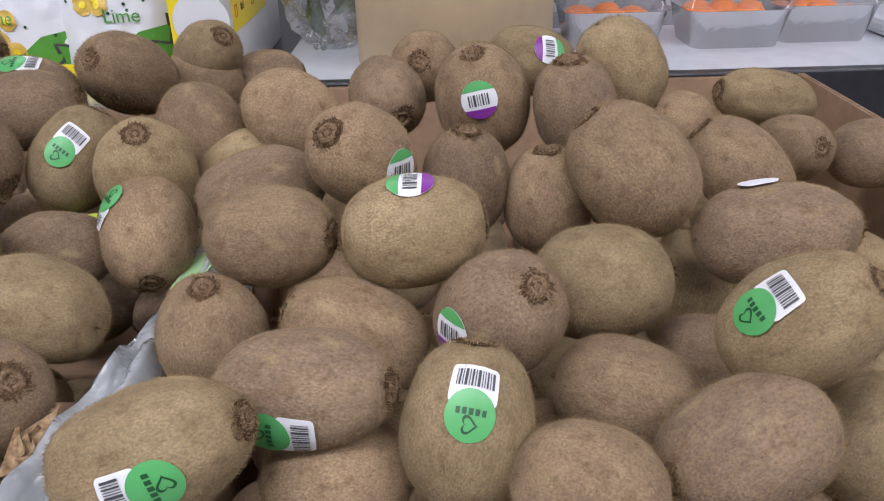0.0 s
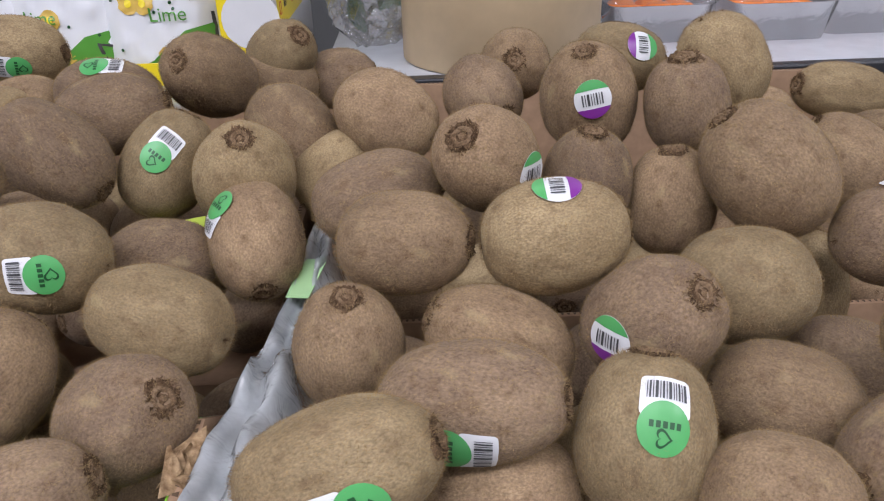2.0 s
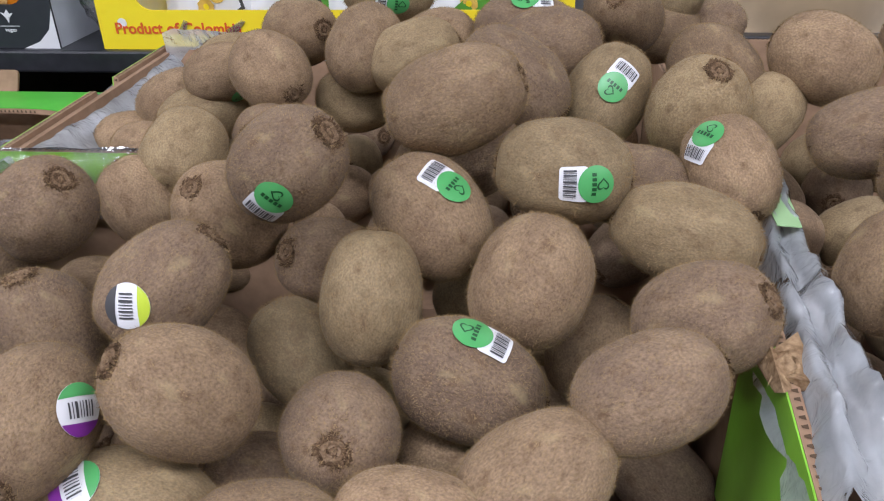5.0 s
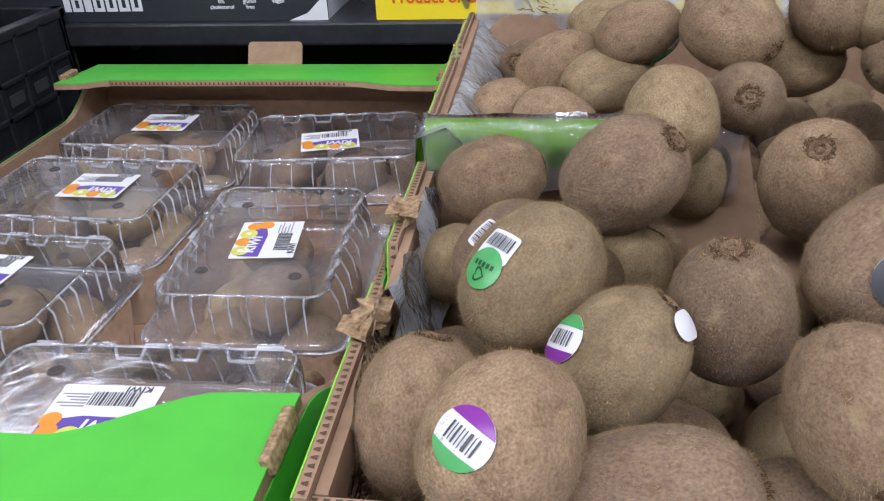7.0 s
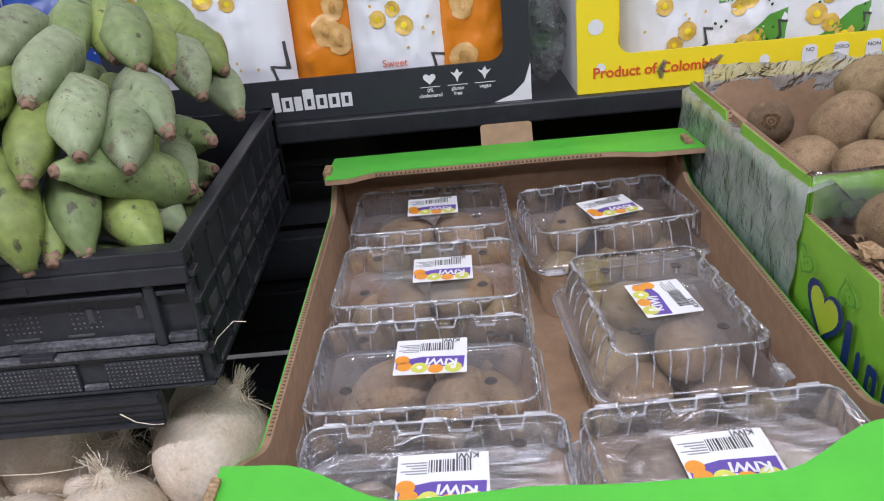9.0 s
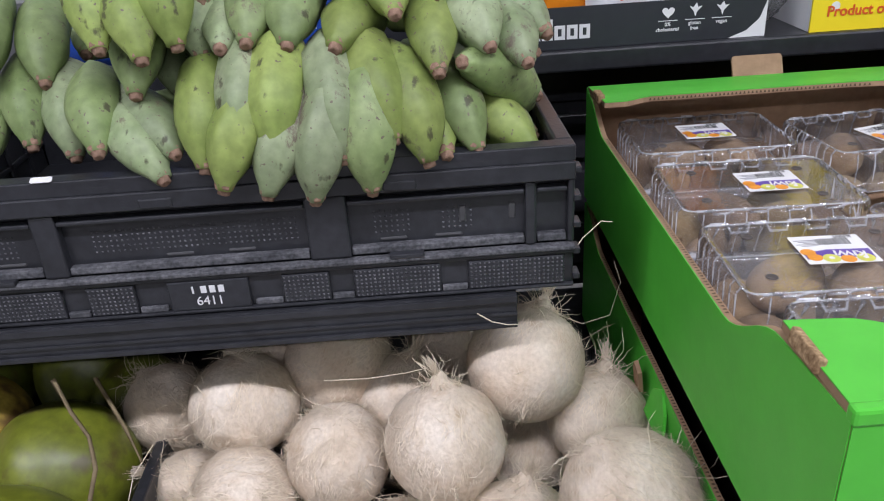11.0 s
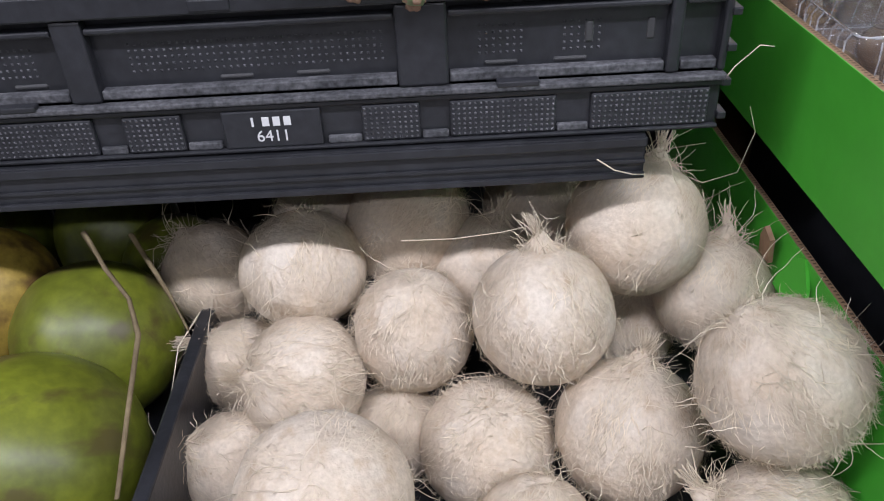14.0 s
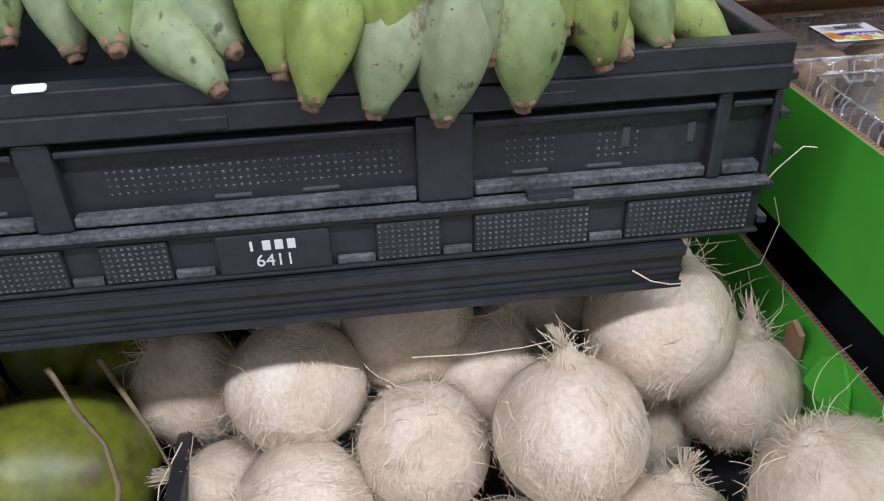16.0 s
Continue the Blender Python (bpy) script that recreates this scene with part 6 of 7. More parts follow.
def coconut(x, y, z, r, flat_=1.0, axis=(0.2, -0.3, 0.93), tuft=0.5, seed=0, strands=60):
    """A shaved coconut: smooth cut patches between fibrous bands, a pinched tuft at its axis."""
    rng = random.Random(seed)
    c = thing("peeled_coconut", "pale peeled coconut with stringy fibers", "coconut", Matrix.Translation((x, y, z)) @ Vector(axis).to_track_quat("Z", "Y").to_matrix().to_4x4(), "peeled coconuts")
    bm = bmesh.new()
    bmesh.ops.create_icosphere(bm, subdivisions=5, radius=1)
    off = Vector((seed * 3.7, seed, seed * 1.3))
    cuts = [Vector((rng.gauss(0, 1), rng.gauss(0, 1), rng.gauss(0, 0.8))).normalized() for _ in range(9)]

    def skin(u):
        rad = 1 + 0.022 * noise.noise(u * 2.0 + off) + 0.010 * noise.noise(u * 5 + off)
        for k, q in enumerate(cuts):
            d = u.dot(q)
            lim = 0.962 + 0.008 * (k % 4)
            if d * rad > lim:
                rad = lim / d
        rad += 0.005 * noise.noise(Vector((u.x * 24, u.y * 24, u.z * 3)) + off)
        return rad + 0.26 * tuft * math.exp(-(1 - u.z) / 0.010)
    for v in bm.verts:
        u = v.co.normalized()
        v.co = u * r * skin(u)
        v.co.z *= flat_
    part("husk", bm, M_COCO, c, smooth=True)
    bm = bmesh.new()
    for _ in range(strands * 62):
        u = Vector((rng.gauss(0, 1), rng.gauss(0, 1), rng.gauss(0, 1))).normalized()
        if noise.noise(u * 1.9 + off * 1.7) < rng.uniform(-0.22, 0.25):
            continue
        rad = skin(u) if u.z < 0.93 else 1.0
        p = Vector((u.x, u.y, u.z * flat_)) * r * rad * 1.001
        side = u.cross(Vector((0.01, 0, 1))).normalized()
        d = (side.cross(u) * rng.choice((-1, 1)) + u * rng.uniform(0.0, 0.30) + side * rng.uniform(-0.8, 0.8)).normalized()
        l, w = rng.uniform(0.005, 0.019), rng.uniform(0.00016, 0.00030)
        q = p + d * l * 0.5 + u * 0.001
        e = q + (d + u * rng.uniform(-0.4, 0.35) + side * rng.uniform(-0.7, 0.7)).normalized() * l * 0.5
        a = [bm.verts.new(k) for k in (p - side * w, p + side * w, q + side * w, q - side * w)]
        bm.faces.new(a)
        bm.faces.new((a[3], a[2], bm.verts.new(e)))
    tagged(part("fuzz", bm, M_FIBER, c), kind="stuff")
    bm = bmesh.new()
    for _ in range(int(strands * 2.6)):
        if rng.random() < 0.6 * tuft + 0.10:
            u = Vector((rng.gauss(0, 0.16), rng.gauss(0, 0.16), 1)).normalized()
        else:
            a = rng.uniform(0, 6.28)
            u = Vector((math.cos(a), math.sin(a), rng.uniform(-0.9, 0.8))).normalized()
        p = Vector((u.x, u.y, u.z * flat_)) * r * 0.985
        d = (u * 0.7 + Vector((rng.gauss(0, 0.9), rng.gauss(0, 0.9), rng.gauss(0, 0.7)))).normalized()
        l = rng.uniform(0.006, 0.022) if rng.random() < 0.88 else rng.uniform(0.025, 0.050)
        bend = Vector((rng.gauss(0, 1), rng.gauss(0, 1), rng.gauss(0, 1))).normalized() * rng.uniform(0.3, 0.8)
        pts, q = [p], p
        for i in range(7):
            d = (d + bend + Vector((rng.gauss(0, 0.25), rng.gauss(0, 0.25), rng.gauss(0, 0.25)))).normalized()
            q = q + d * l / 6
            pts.append(q)
        tube(bm, pts, 0.00036, 0.00016, 3)
    if tuft > 0.5:
        lean = Vector((rng.uniform(-0.5, 0.5), rng.uniform(-0.5, 0.5), 1)).normalized()
        for _ in range(46):
            a = rng.uniform(0, 6.28)
            b0 = Vector((math.cos(a), math.sin(a), 0)) * rng.uniform(0.006, 0.019)
            b0.z = math.sqrt(r * r - b0.x ** 2 - b0.y ** 2) * flat_
            b1 = Vector((0, 0, r * flat_)) + lean * 0.010 + Vector((rng.gauss(0, 0.0022), rng.gauss(0, 0.0022), 0))
            b2 = b1 + lean * rng.uniform(0.006, 0.020) + Vector((rng.gauss(0, 0.004), rng.gauss(0, 0.004), 0))
            tube(bm, [b0, b0.lerp(b1, 0.55) - lean * 0.001, b1, b2], 0.0009, 0.0003, 4)
    tagged(part("fiber_tuft", bm, M_FIBER, c), kind="stuff")
    return c


coconut(-0.365, 0.586, 0.804, 0.0541, 1.0, (0.0, 0.35, 0.93), 0.9, 1)
coconut(-0.466, 0.617, 0.769, 0.0491, 1.10, (0.1, -0.2, 0.95), 0.1, 2)
coconut(-0.557, 0.665, 0.803, 0.0538, 0.92, (0.05, 0.3, 0.93), 0.2, 3, 70)
coconut(-0.649, 0.712, 0.771, 0.0460, 1.0, (-0.5, 0.2, 0.8), 0.4, 4, 80)
coconut(-0.283, 0.649, 0.838, 0.0556, 1.0, (0.35, 0.45, 0.8), 0.8, 5, 80)
coconut(-0.216, 0.637, 0.777, 0.0485, 1.0, (0.2, 0.3, 0.9), 0.9, 6, 60)
coconut(-0.225, 0.486, 0.820, 0.0541, 1.0, (-0.5, 0.3, 0.8), 0.3, 7, 110)
coconut(-0.306, 0.530, 0.733, 0.0552, 1.0, (0.15, 0.35, 0.9), 0.9, 8, 80)
coconut(-0.412, 0.546, 0.707, 0.0529, 1.05, (0.0, -0.3, 0.93), 0.2, 9)
coconut(-0.557, 0.592, 0.743, 0.0544, 0.90, (-0.75, -0.3, 0.4), 0.9, 10, 90)
coconut(-0.529, 0.470, 0.746, 0.0620, 0.9, (0.1, -0.4, 0.9), 0.1, 11, 50)
coconut(-0.468, 0.709, 0.814, 0.0550, 1.0, (0.5, -0.1, 0.6), 0.7, 12, 80)
coconut(-0.615, 0.550, 0.696, 0.0420, 1.0, (-0.6, -0.2, 0.7), 0.7, 13, 60)
coconut(-0.618, 0.638, 0.723, 0.0400, 1.0, (-0.7, 0.0, 0.6), 0.7, 14, 90)
coconut(-0.485, 0.580, 0.692, 0.0400, 1.0, (0.2, 0.0, 0.9), 0.4, 15)
coconut(-0.280, 0.665, 0.722, 0.0450, 1.0, (0.2, 0.0, 0.9), 0.4, 16)
coconut(-0.405, 0.680, 0.782, 0.0470, 1.0, (0.3, 0.3, 0.9), 0.6, 17, 60)
coconut(-0.345, 0.775, 0.785, 0.0520, 1.0, (0.2, 0.3, 0.9), 0.4, 18)
coconut(-0.224, 0.441, 0.719, 0.0528, 1.0, (-0.86, 0.30, 0.42), 1.0, 19, 80)
coconut(-0.540, 0.745, 0.800, 0.0540, 1.0, (0.2, 0.3, 0.9), 0.4, 20)
coconut(-0.385, 0.461, 0.706, 0.0440, 1.0, (0.2, 0.3, 0.9), 0.4, 21)
coconut(-0.330, 0.405, 0.700, 0.0420, 1.0, (0.2, 0.3, 0.9), 0.4, 22)
# long loose strands
for nm, pts in (("a", [(-0.262, 0.690, 0.872), (-0.225, 0.672, 0.862), (-0.200, 0.668, 0.872), (-0.190, 0.672, 0.905), (-0.196, 0.676, 0.925)]),
                ("b", [(-0.252, 0.612, 0.965), (-0.240, 0.610, 0.985), (-0.225, 0.612, 0.998), (-0.215, 0.613, 0.996)]),
                ("c", [(-0.470, 0.625, 0.852), (-0.430, 0.615, 0.858), (-0.395, 0.605, 0.868), (-0.375, 0.602, 0.874)]),
                ("d", [(-0.330, 0.596, 0.929), (-0.318, 0.594, 0.921), (-0.305, 0.594, 0.917), (-0.296, 0.595, 0.916)]),
                ("e", [(-0.640, 0.63, 0.79), (-0.655, 0.605, 0.775), (-0.66, 0.58, 0.75), (-0.652, 0.56, 0.735)])):
    bm = bmesh.new()
    tube(bm, pts, 0.0006, 0.0003, 4)
    tagged(part("loose_fiber", bm, M_FIBER, smooth=True), "single pale coconut fiber curling loose", "fiber", "loose fibers")


def green_coconut(x, y, z, r, long_=1.15, axis=(0.3, -0.4, 0.85), material=None, seed=0, cut=False):
    c = thing("green_coconut", "whole green coconut with a scuffed waxy skin", "coconut", Matrix.Translation((x, y, z)) @ Vector(axis).to_track_quat("Z", "Y").to_matrix().to_4x4(), "green coconuts")
    bm = bmesh.new()
    bmesh.ops.create_icosphere(bm, subdivisions=4, radius=1)
    for v in bm.verts:
        u = v.co.normalized()
        an = math.atan2(u.y, u.x)
        v.co = Vector((u.x, u.y, u.z * long_)) * r * (1 + 0.030 * math.cos(3 * an) * (1 - abs(u.z)) + 0.02 * noise.noise(u * 2 + Vector((seed, 0, 0))))
    part("skin", bm, material or M_GREENCOCO, c, smooth=True)
    if cut:
        bm = lathe([(0.0001, 0.0), (r * 0.12, 0.002), (r * 0.22, 0.006), (r * 0.30, 0.004), (r * 0.34, -0.004)], 18)
        for v in bm.verts:
            v.co += noise.noise_vector(v.co * 90) * 0.003
        part("stalk_scar", bm, M_STALK, c, "rough brown stalk scar", smooth=True, m=Matrix.Translation((0, 0, r * long_ * 0.985)))
    return c


green_coconut(-0.836, 0.672, 0.780, 0.062, 1.2, (0.4, -0.2, 0.85), M_YELCOCO, 1)
green_coconut(-0.736, 0.640, 0.756, 0.069, 1.05, (0.2, -0.3, 0.9), None, 2)
green_coconut(-0.747, 0.520, 0.745, 0.0785, 1.1, (-0.50, -0.68, 0.52), None, 3, True)
green_coconut(-0.790, 0.850, 0.735, 0.066, 1.1, (0.1, 0.3, 0.9), None, 4)
green_coconut(-0.930, 0.850, 0.735, 0.066, 1.1, (0.3, 0.3, 0.9), None, 5)
green_coconut(-0.905, 0.560, 0.745, 0.070, 1.1, (0.3, 0.3, 0.9), None, 6)
green_coconut(-0.715, 0.790, 0.722, 0.055, 1.1, (0.3, 0.3, 0.9), None, 7)
for pts in ([(-0.706, 0.620, 0.878), (-0.688, 0.600, 0.858), (-0.670, 0.582, 0.842), (-0.661, 0.560, 0.826), (-0.664, 0.520, 0.795), (-0.667, 0.470, 0.758)],
            [(-0.690, 0.660, 0.850), (-0.676, 0.645, 0.832), (-0.660, 0.628, 0.812), (-0.643, 0.605, 0.792)]):
    bm = bmesh.new()
    tube(bm, pts, 0.0024, 0.0014, 6)
    for v in bm.verts:
        v.co += noise.noise_vector(v.co * 200) * 0.0012
    tagged(part("dry_stalk", bm, M_STALK, smooth=True), "dry grey fruit stalk lying over green coconuts", "stalk", "dry stalks")

# ---- chip displays on the upper shelf ----


def bag(x, y, z, w, h, t, material, label, lean=-6.0, turn=0.0, seed=0, marks="chips", word="", word_mat=None, corner=None):
    """A filled pillow bag standing up, facing -y."""
    m = Matrix.Translation((x, y, z)) @ Matrix.Rotation(radians(turn), 4, "Z") @ Matrix.Rotation(radians(lean), 4, "X")
    b = thing("chip_bag", label, "chip bag", m, "chip bags")
    off = Vector((seed * 2.3, seed, 0))

    def surf(u, v, s=-1.0, lift=0.0):
        bulge = max(0.0, (1 - abs(2 * u - 1) ** 2.6)) ** 0.6 * max(0.0, 1 - abs(2 * v - 1) ** 5) ** 0.7
        k = Vector((u * w, 0, v * h))
        cr = 0.0045 * noise.noise(k * 28 + off) + 0.0022 * noise.noise(k * 85 + off)
        return Vector(((u - 0.5) * w * (1 - 0.05 * bulge), s * (t / 2 * bulge + lift + abs(cr) * (0.4 + bulge)), v * h))
    bm = bmesh.new()
    n = 30
    for s in (-1.0, 1.0):
        g = [[bm.verts.new(surf(i / n, j / n, s)) for i in range(n + 1)] for j in range(n + 1)]
        for j in range(n):
            for i in range(n):
                bm.faces.new((g[j][i], g[j][i + 1], g[j + 1][i + 1], g[j + 1][i]))
    bmesh.ops.remove_doubles(bm, verts=bm.verts, dist=0.00002)
    part("film", bm, material, b, smooth=True)

    def decal(name, outline, cx, cy, mt, lift=0.0012, holes=()):
        q = sheet(outline, 0, holes)
        bmesh.ops.subdivide_edges(q, edges=[e for e in q.edges if e.calc_length() > 0.008], cuts=3, use_grid_fill=True)
        bmesh.ops.triangulate(q, faces=q.faces[:])
        for v in q.verts:
            v.co = surf(min(1, max(0, 0.5 + (v.co.x + cx) / w)), min(1, max(0, (v.co.y + cy) / h)), -1.0, lift)
        part(name, q, mt, b, smooth=True)
    rng = random.Random(seed)
    if marks == "chips":
        for k in range(5):
            cx, cy = rng.uniform(-0.32, 0.12) * w, rng.uniform(0.12, 0.75) * h
            r = rng.uniform(0.009, 0.013)
            decal("chip_print", [(p[0] * (1 + 0.1 * math.sin(3 * i)), p[1]) for i, p in enumerate(ring(r, 16))], cx, cy, M_CHIP)
            decal("chip_core_print", ring(r * 0.35, 10), cx, cy, M_YELLOW, 0.0018)
        for k in range(10):
            decal("dot_print", ring(0.0018, 8), rng.uniform(-0.4, 0.4) * w, rng.uniform(0.08, 0.8) * h, M_DKGREEN if corner else M_CHIP)
        decal("line_drawing", [(0.0, 0.0), (0.022, 0.012), (0.018, 0.030), (0.036, 0.026), (0.034, 0.060), (0.031, 0.060), (0.032, 0.030), (0.014, 0.033), (0.018, 0.014), (0.0, 0.002)], 0.18 * w, 0.10 * h, M_BLACKINK)
    elif marks == "big":
        for k in range(6):
            cx, cy = rng.uniform(-0.3, 0.3) * w, rng.uniform(0.15, 0.85) * h
            r = rng.uniform(0.013, 0.019)
            decal("chip_print", [(p[0] * (1 + 0.12 * math.sin(2 * i_)), p[1] * 1.15) for i_, p in enumerate(ring(r, 16))], cx, cy, M_CHIPTAN)
            decal("chip_core_print", [(p[0] * 0.8, p[1] * 1.3) for p in ring(r * 0.42, 12)], cx, cy, M_CHIPCORE, 0.0018)
    elif marks == "specks":
        for k in range(16):
            decal("dot_print", ring(rng.uniform(0.001, 0.002), 7), rng.uniform(-0.4, 0.4) * w, rng.uniform(0.1, 0.7) * h, M_WHITE)
        decal("chip_print", ring(0.02, 16, 0, 0, 0.8, 1.3), -0.25 * w, 0.5 * h, M_CHIP)
    if corner is not None:
        decal("corner_print", [(-0.5 * w, 0.0), (0.5 * w, 0.0), (0.5 * w, 0.34 * h), (0.2 * w, 0.30 * h), (-0.1 * w, 0.16 * h), (-0.5 * w, 0.06 * h)], 0, 0, corner, 0.0009)
    for text, size, cx, cy, wm in word or ():
        me = text_mesh(text, size, 0.0)
        me.materials.clear()
        me.materials.append(wm)
        for v in me.vertices:
            v.co = surf(min(1, max(0, 0.5 + (v.co.x + cx) / w)), min(1, max(0, (v.co.y + cy) / h)), -1.0, 0.0022)
        part("lettering", me, None, b)
    return b


def display_box(name, label, x0, x1, y0, y1, z0, z1, win, mt, side_mt=None):
    """Open-front display carton with a rounded window."""
    c = thing(name, label, "display carton", pose(x0, y0, z0))
    w, h, d = x1 - x0, z1 - z0, y1 - y0
    wx0, wx1, wz0, wz1 = win
    hole = rounded(wx1 - wx0, wz1 - wz0, 0.018, 6, (wx0 + wx1) / 2, (wz0 + wz1) / 2)
    part("front_board", sheet([(0, 0), (w, 0), (w, h), (0, h)], 0.003, (hole,)), mt, c, m=UP_X.copy())
    part("side_board", box(0, 0.003, 0, d, 0, h), side_mt or mt, c)
    part("side_board", box(w - 0.003, w, 0, d, 0, h), side_mt or mt, c)
    part("back_board", box(0.003, w - 0.003, d - 0.003, d, 0, h), mt, c)
    part("bottom_board", box(0.003, w - 0.003, 0, d - 0.003, 0, 0.003), mt, c)
    return c


Z_SH = 1.0485
black = display_box("chip_display_box", "charcoal chip display carton with a white brand mark and diet icons", -0.440, 0.063, 1.004, 1.20, Z_SH, 1.36, (0.035, 0.472, 0.050, 0.29), M_BLACKBOX, M_SHELFWHITE)
bm = bmesh.new()
xx = 0.052
for i, (lw, lh) in enumerate(((0.008, 0.024), (0.013, 0.017), (0.009, 0.017), (0.013, 0.025), (0.013, 0.017), (0.013, 0.017), (0.013, 0.017))):
    lp = [(xx, 0.014), (xx + lw, 0.014), (xx + lw, 0.014 + lh), (xx, 0.014 + lh)]
    if lw > 0.012:
        hl = [[(xx + 0.0042, 0.0180), (xx + lw - 0.0042, 0.0180), (xx + lw - 0.0042, 0.0270), (xx + 0.0042, 0.0270)]]
    else:
        hl = ()
    s = sheet(lp, 0.0004, hl)
    me_tmp = bpy.data.meshes.new("tmp")
    s.to_mesh(me_tmp)
    s.free()
    bm.from_mesh(me_tmp)
    bpy.data.meshes.remove(me_tmp)
    xx += lw + 0.0022
part("logo_mark", bm, M_WHITE, black, "white plain brand shapes", m=Matrix.Translation((0.140, -0.0032, -0.002)) @ UP_X)
for ix, word in ((0.382, "0%\ncholesterol"), (0.415, "gluten\nfree"), (0.448, "vegan")):
    shape = heart(0.0072) if ix < 0.39 else [(0, -0.007), (0.002, -0.001), (0.008, 0.005), (0.003, 0.004), (0.001, 0.009), (-0.003, 0.004), (-0.008, 0.006), (-0.002, -0.001)]
    part("diet_icon", sheet(shape, 0.0004), M_WHITE, black, m=Matrix.Translation((ix, -0.0034, 0.036)) @ UP_X)
    part("icon_rule", box(ix - 0.012, ix + 0.012, -0.0036, -0.0031, 0.0255, 0.0262), M_WHITE, black)
    lettering(word, 0.0062, M_WHITE, black, Matrix.Translation((ix, -0.0034, 0.0185 if "\n" in word else 0.0215)) @ UP_X, 0.0001)
part("white_corner", sheet([(0.458, 0.0), (0.503, 0.0), (0.503, 0.045), (0.495, 0.022), (0.480, 0.008)], 0.0004), M_WHITE, black, m=Matrix.Translation((0, -0.0032, 0)) @ UP_X)
bag(-0.285, 1.050, Z_SH + 0.006, 0.125, 0.21, 0.055, M_BAGWHITE, "white plantain chip bag in a display carton", seed=1, word=(("Plantain Chips", 0.015, 0, 0.150, M_BLACKINK),))
bag(-0.176, 1.075, Z_SH + 0.006, 0.120, 0.20, 0.05, M_BAGORANGE, "orange banana chip bag in a display carton", seed=2, marks="big")
bag(-0.088, 1.045, Z_SH + 0.006, 0.122, 0.21, 0.06, M_BAGWHITE, "white plantain chip bag standing in a carton", seed=3, word=(("Plantain Chips", 0.015, 0, 0.125, M_BLACKINK), ("Sweet", 0.013, -0.01, 0.045, M_RED)))
bag(0.004, 1.048, Z_SH + 0.006, 0.105, 0.20, 0.065, M_BAGORANGE, "crinkled orange banana chip bag in a carton", seed=4, marks="big")
bag(-0.520, 1.085, Z_SH + 0.001, 0.130, 0.17, 0.05, M_BAGBLUE, "blue lightly salted chip bag on the shelf", seed=5, marks="specks", word=(("PLANTAIN", 0.014, 0.01, 0.128, M_WHITE), ("CHIPS", 0.020, 0.012, 0.106, M_WHITE), ("LIGHTLY", 0.013, 0.012, 0.083, M_WHITE)))
bag(-0.650, 1.080, Z_SH + 0.001, 0.130, 0.17, 0.05, M_BAGBLUE, "blue chip bag behind the bananas", seed=6, marks="specks", word=(("CHIPS", 0.020, 0.012, 0.106, M_WHITE),))
bag(-0.790, 1.085, Z_SH + 0.001, 0.130, 0.17, 0.05, M_BAGBLUE, "blue chip bag leaning behind the crate", seed=7, marks="specks")

bag(-0.385, 1.060, Z_SH + 0.006, 0.110, 0.21, 0.055, M_BAGWHITE, "white plantain chip bag behind green bananas", seed=12)
yellow = display_box("chip_display_box", "yellow chip display carton with white dots and red lettering", 0.118, 0.655, 1.002, 1.34, Z_SH, 1.34, (0.048, 0.487, 0.044, 0.27), M_YELLOW, M_WHITE)
lettering("Product of Colombia", 0.0175, M_RED, yellow, Matrix.Translation((0.093, -0.0036, 0.0235)) @ UP_X, 0.0004)
for dx, dz, dr in ((0.028, 0.030, 0.0055), (0.022, 0.078, 0.009), (0.222, 0.022, 0.0062), (0.52, 0.085, 0.030), (0.43, 0.014, 0.006)):
    part("white_dot", sheet(ring(dr, 24), 0.0003), M_WHITE, yellow, m=Matrix.Translation((dx, -0.0034, dz)) @ UP_X)
for bx, wd in ((0.275, "NO"), (0.312, "ZERO"), (0.350, "NON")):
    part("badge", sheet(rounded(0.018, 0.022, 0.006, 4), 0.0003), M_WHITE, yellow, m=Matrix.Translation((bx, -0.0034, 0.024)) @ UP_X)
    lettering(wd, 0.0065, M_BLACKINK, yellow, Matrix.Translation((bx, -0.0038, 0.029)) @ UP_X)
for i in range(2):
    part("peeled_tape", sheet([(0, 0), (0.004, 0), (0.008 + 0.012 * i, 0.020), (0.004 + 0.012 * i, 0.022), (-0.004, 0.01)], 0.0003), M_BAGFILM, yellow, m=Matrix.Translation((0.098 + 0.055 * i, -0.0042, 0.012)) @ UP_X)
# side print of the yellow carton with an order list
panel = part("order_panel", box(0.5372, 0.5376, 0.060, 0.250, 0.060, 0.25), M_YELLOW, yellow, "yellow order list on white card")
turn_side = Matrix(((0, 0, 1, 0), (1, 0, 0, 0), (0, 1, 0, 0), (0, 0, 0, 1)))
for rr, (t1, t2) in enumerate((("015", "018"), ("012 Chili", "015 Garlic"), ("011 Lime", "014"))):
    for cc, tx in enumerate((t1, t2)):
        zz = 0.082 + 0.026 * rr
        part("tick_box", sheet(rounded(0.012, 0.014, 0.001, 2), 0.0003, (rounded(0.009, 0.011, 0.001, 2),)), M_RED, panel, m=Matrix.Translation((0.5380, 0.078 + 0.09 * cc, zz)) @ turn_side)
        lettering(tx, 0.012, M_BLACKINK, panel, Matrix.Translation((0.5380, 0.112 + 0.09 * cc, zz)) @ turn_side)
bag(0.240, 1.045, Z_SH + 0.006, 0.120, 0.20, 0.055, M_BAGWHITE, "white and green plantain chip bag in a yellow carton", seed=8, corner=None, word=(("Plantain Chips", 0.014, 0, 0.11, M_BLACKINK),))
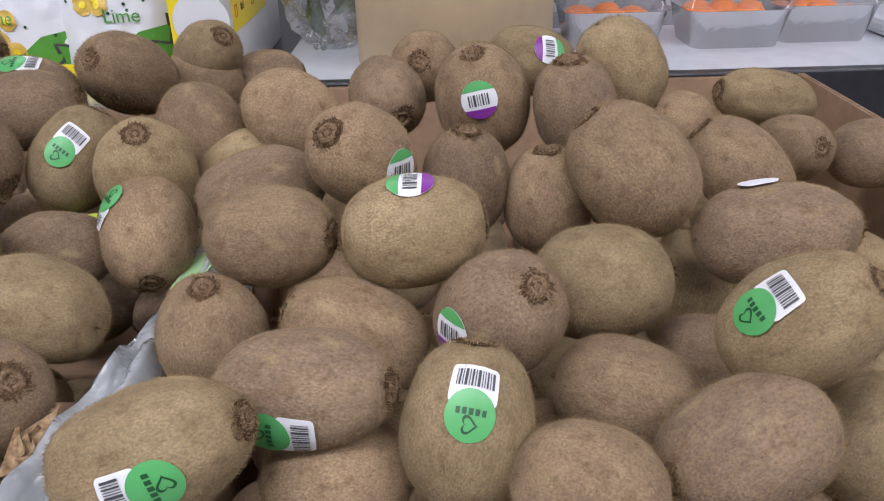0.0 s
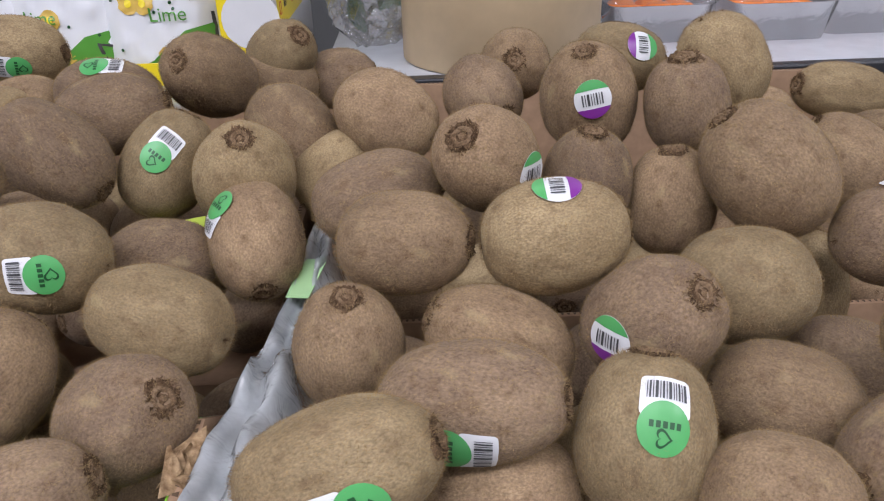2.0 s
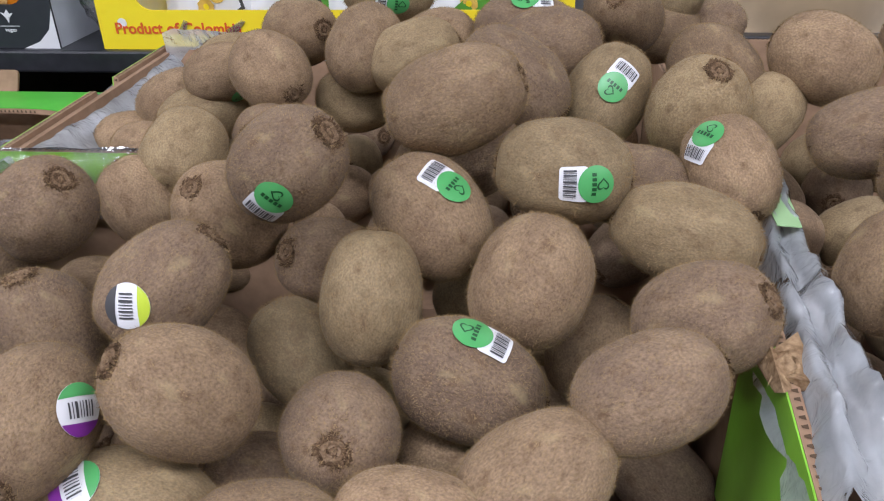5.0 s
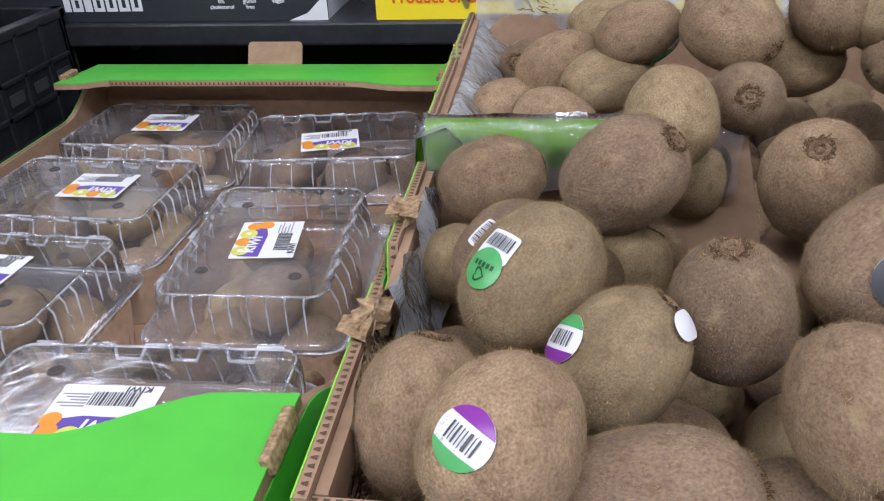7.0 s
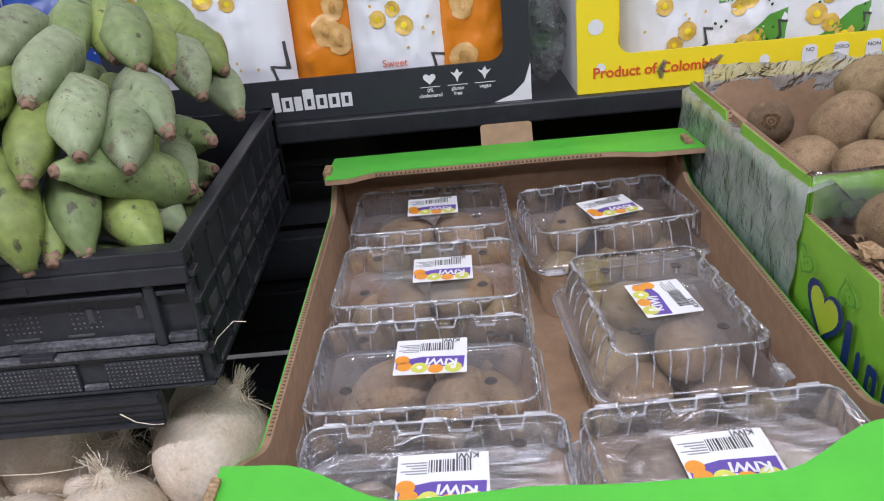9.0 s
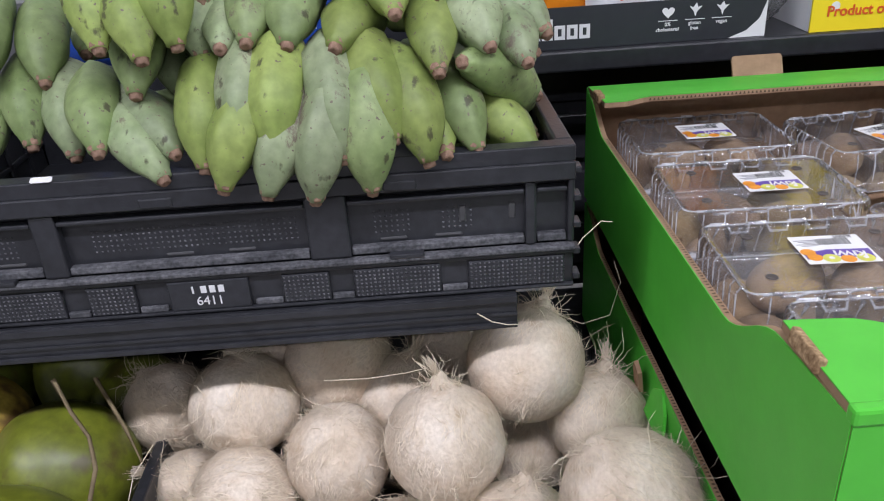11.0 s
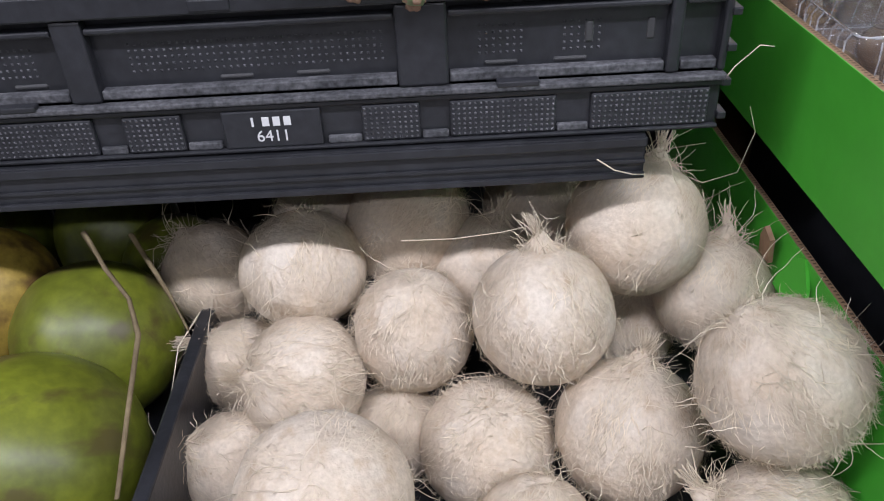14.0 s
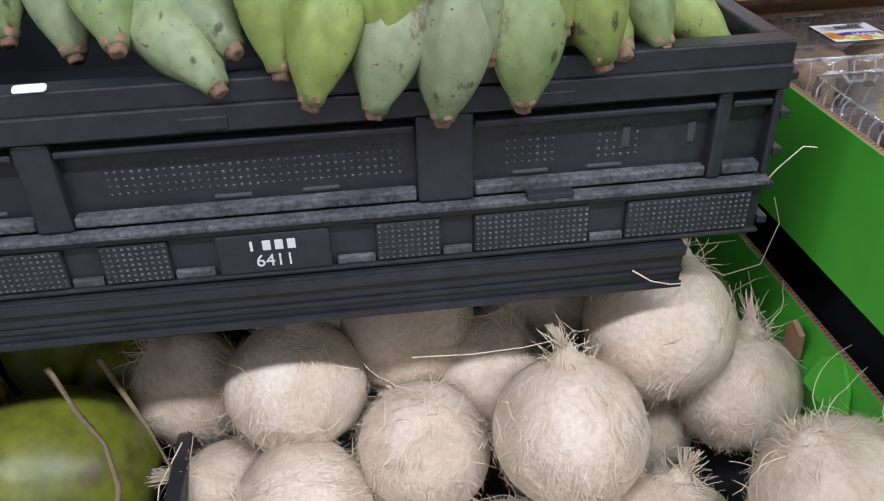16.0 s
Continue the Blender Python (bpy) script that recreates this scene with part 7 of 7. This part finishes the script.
bag(0.330, 1.050, Z_SH + 0.006, 0.125, 0.20, 0.055, M_BAGWHITE, "white lime chip bag with a green corner", seed=9, corner=M_BAGGREEN, word=(("Lime", 0.020, -0.02, 0.085, M_BAGGREEN),))
bag(0.430, 1.048, Z_SH + 0.006, 0.125, 0.20, 0.055, M_BAGWHITE, "white lime plantain chip bag with green print", seed=10, corner=M_BAGGREEN, word=(("Plantain Chips", 0.015, 0, 0.125, M_BLACKINK), ("Lime", 0.020, -0.02, 0.080, M_BAGGREEN)))
bag(0.535, 1.045, Z_SH + 0.006, 0.130, 0.21, 0.055, M_BAGWHITE, "crinkled white lime plantain chip bag", seed=11, corner=M_BAGGREEN, turn=4, word=(("Plantain Chips", 0.017, -0.005, 0.120, M_BLACKINK), ("Lime", 0.021, 0.01, 0.080, M_BAGGREEN)))


def leafy_bag(x, y, z, w, d, h, seed, label):
    """A clear crumpled bag with dark leaves in it."""
    b = thing("produce_bag", label, "produce bag", pose(x, y, z), "produce bags")
    rng = random.Random(seed)
    bm = bmesh.new()
    bmesh.ops.create_icosphere(bm, subdivisions=4, radius=1)
    for v in bm.verts:
        u = v.co.normalized()
        k = 1 + 0.16 * noise.noise(u * 3 + Vector((seed, 0, 0))) + 0.10 * noise.noise(u * 9 + Vector((seed, 0, 0)))
        v.co = Vector((u.x * w / 2 * k, u.y * d / 2 * k, max(0.001, (u.z * k + 1) * h / 2)))
    part("film", bm, M_BAGFILM, b, "clear crinkled plastic film").visible_shadow = False
    for i in range(12):
        bm = bmesh.new()
        p = Vector((rng.uniform(-0.28, 0.28) * w, rng.uniform(-0.2, 0.2) * d, rng.uniform(0.25, 0.75) * h))
        a = Vector((rng.gauss(0, 1), rng.gauss(0, 1), rng.gauss(0, 1))).normalized()
        s = a.orthogonal().normalized()
        row = []
        for k in range(6):
            t = k / 5
            wd = 0.010 * math.sin(math.pi * min(1, t + 0.08)) + 0.001
            c = p + a * (t - 0.5) * 0.05 + a.cross(s) * 0.008 * math.sin(3 * t)
            row.append((bm.verts.new(c - s * wd), bm.verts.new(c + s * wd)))
        for q, r in zip(row, row[1:]):
            bm.faces.new((q[0], q[1], r[1], r[0]))
        part("leaf", bm, M_LEAF, b, smooth=True)
    return b


leafy_bag(0.092, 1.10, Z_SH + 0.0005, 0.055, 0.14, 0.115, 4, "clear bag of dark leaves squeezed between cartons")
leafy_bag(0.755, 1.16, 1.0665, 0.115, 0.16, 0.13, 6, "clear crinkled bag of dark green leaves")
# tan round tub
tub = thing("cardboard_tub", "plain tan round tub standing on the shelf", "tub", pose(0.905, 1.100, 1.0665))
part("wall", lathe([(0.112, 0.0), (0.1145, 0.002), (0.1145, 0.246), (0.1125, 0.25), (0.108, 0.25), (0.108, 0.004), (0.0001, 0.004)], 56), M_TUB, tub, smooth=True)
# clear packs of orange fruit
rng_fr = random.Random(9)
for px, py, n in ((1.10, 1.16, 4), (1.245, 1.15, 4), (1.36, 1.17, 3), (1.20, 1.30, 4), (1.02, 1.30, 3)):
    pk = thing("fruit_pack", "clear plastic pack of orange fruit pieces", "fruit pack", pose(px, py, 1.0665), "orange fruit packs")
    part("tray", loft([loop_pts(0.105, 0.085, 0.015, 0.0), loop_pts(0.125, 0.105, 0.018, 0.045), loop_pts(0.130, 0.110, 0.018, 0.046)], close_bottom=True), M_CLAM, pk, smooth=True).visible_shadow = False
    part("lid", loft([loop_pts(0.130, 0.110, 0.018, 0.048), loop_pts(0.120, 0.100, 0.018, 0.050), loop_pts(0.112, 0.092, 0.018, 0.075), loop_pts(0.095, 0.075, 0.015, 0.078)], close_top=True), M_CLAM, pk, smooth=True).visible_shadow = False
    for i in range(n + 2):
        bm = bmesh.new()
        bmesh.ops.create_icosphere(bm, subdivisions=3, radius=1)
        rr = rng_fr.uniform(0.017, 0.023)
        for v in bm.verts:
            u = v.co.normalized()
            v.co = Vector((u.x, u.y, u.z * 0.85)) * rr * (1 + 0.15 * noise.noise(u * 2 + Vector((i * 3, px * 40, 0))))
        part("fruit_piece", bm, M_FRUIT, pk, smooth=True, m=Matrix.Translation((-0.034 + 0.034 * (i % 3), -0.022 + 0.042 * (i // 3), 0.024 + rng_fr.uniform(0, 0.008))))
tray4 = thing("wrapped_tray", "grey foam tray wrapped in clear film", "tray", pose(1.52, 1.14, 1.0665))
part("tray", box(-0.08, 0.08, -0.06, 0.06, 0, 0.022, 0.008), M_SHELFWHITE, tray4)
part("stalk_bundle", box(-0.06, 0.06, -0.012, 0.012, 0.0225, 0.034, 0.004), M_LEAF, tray4)
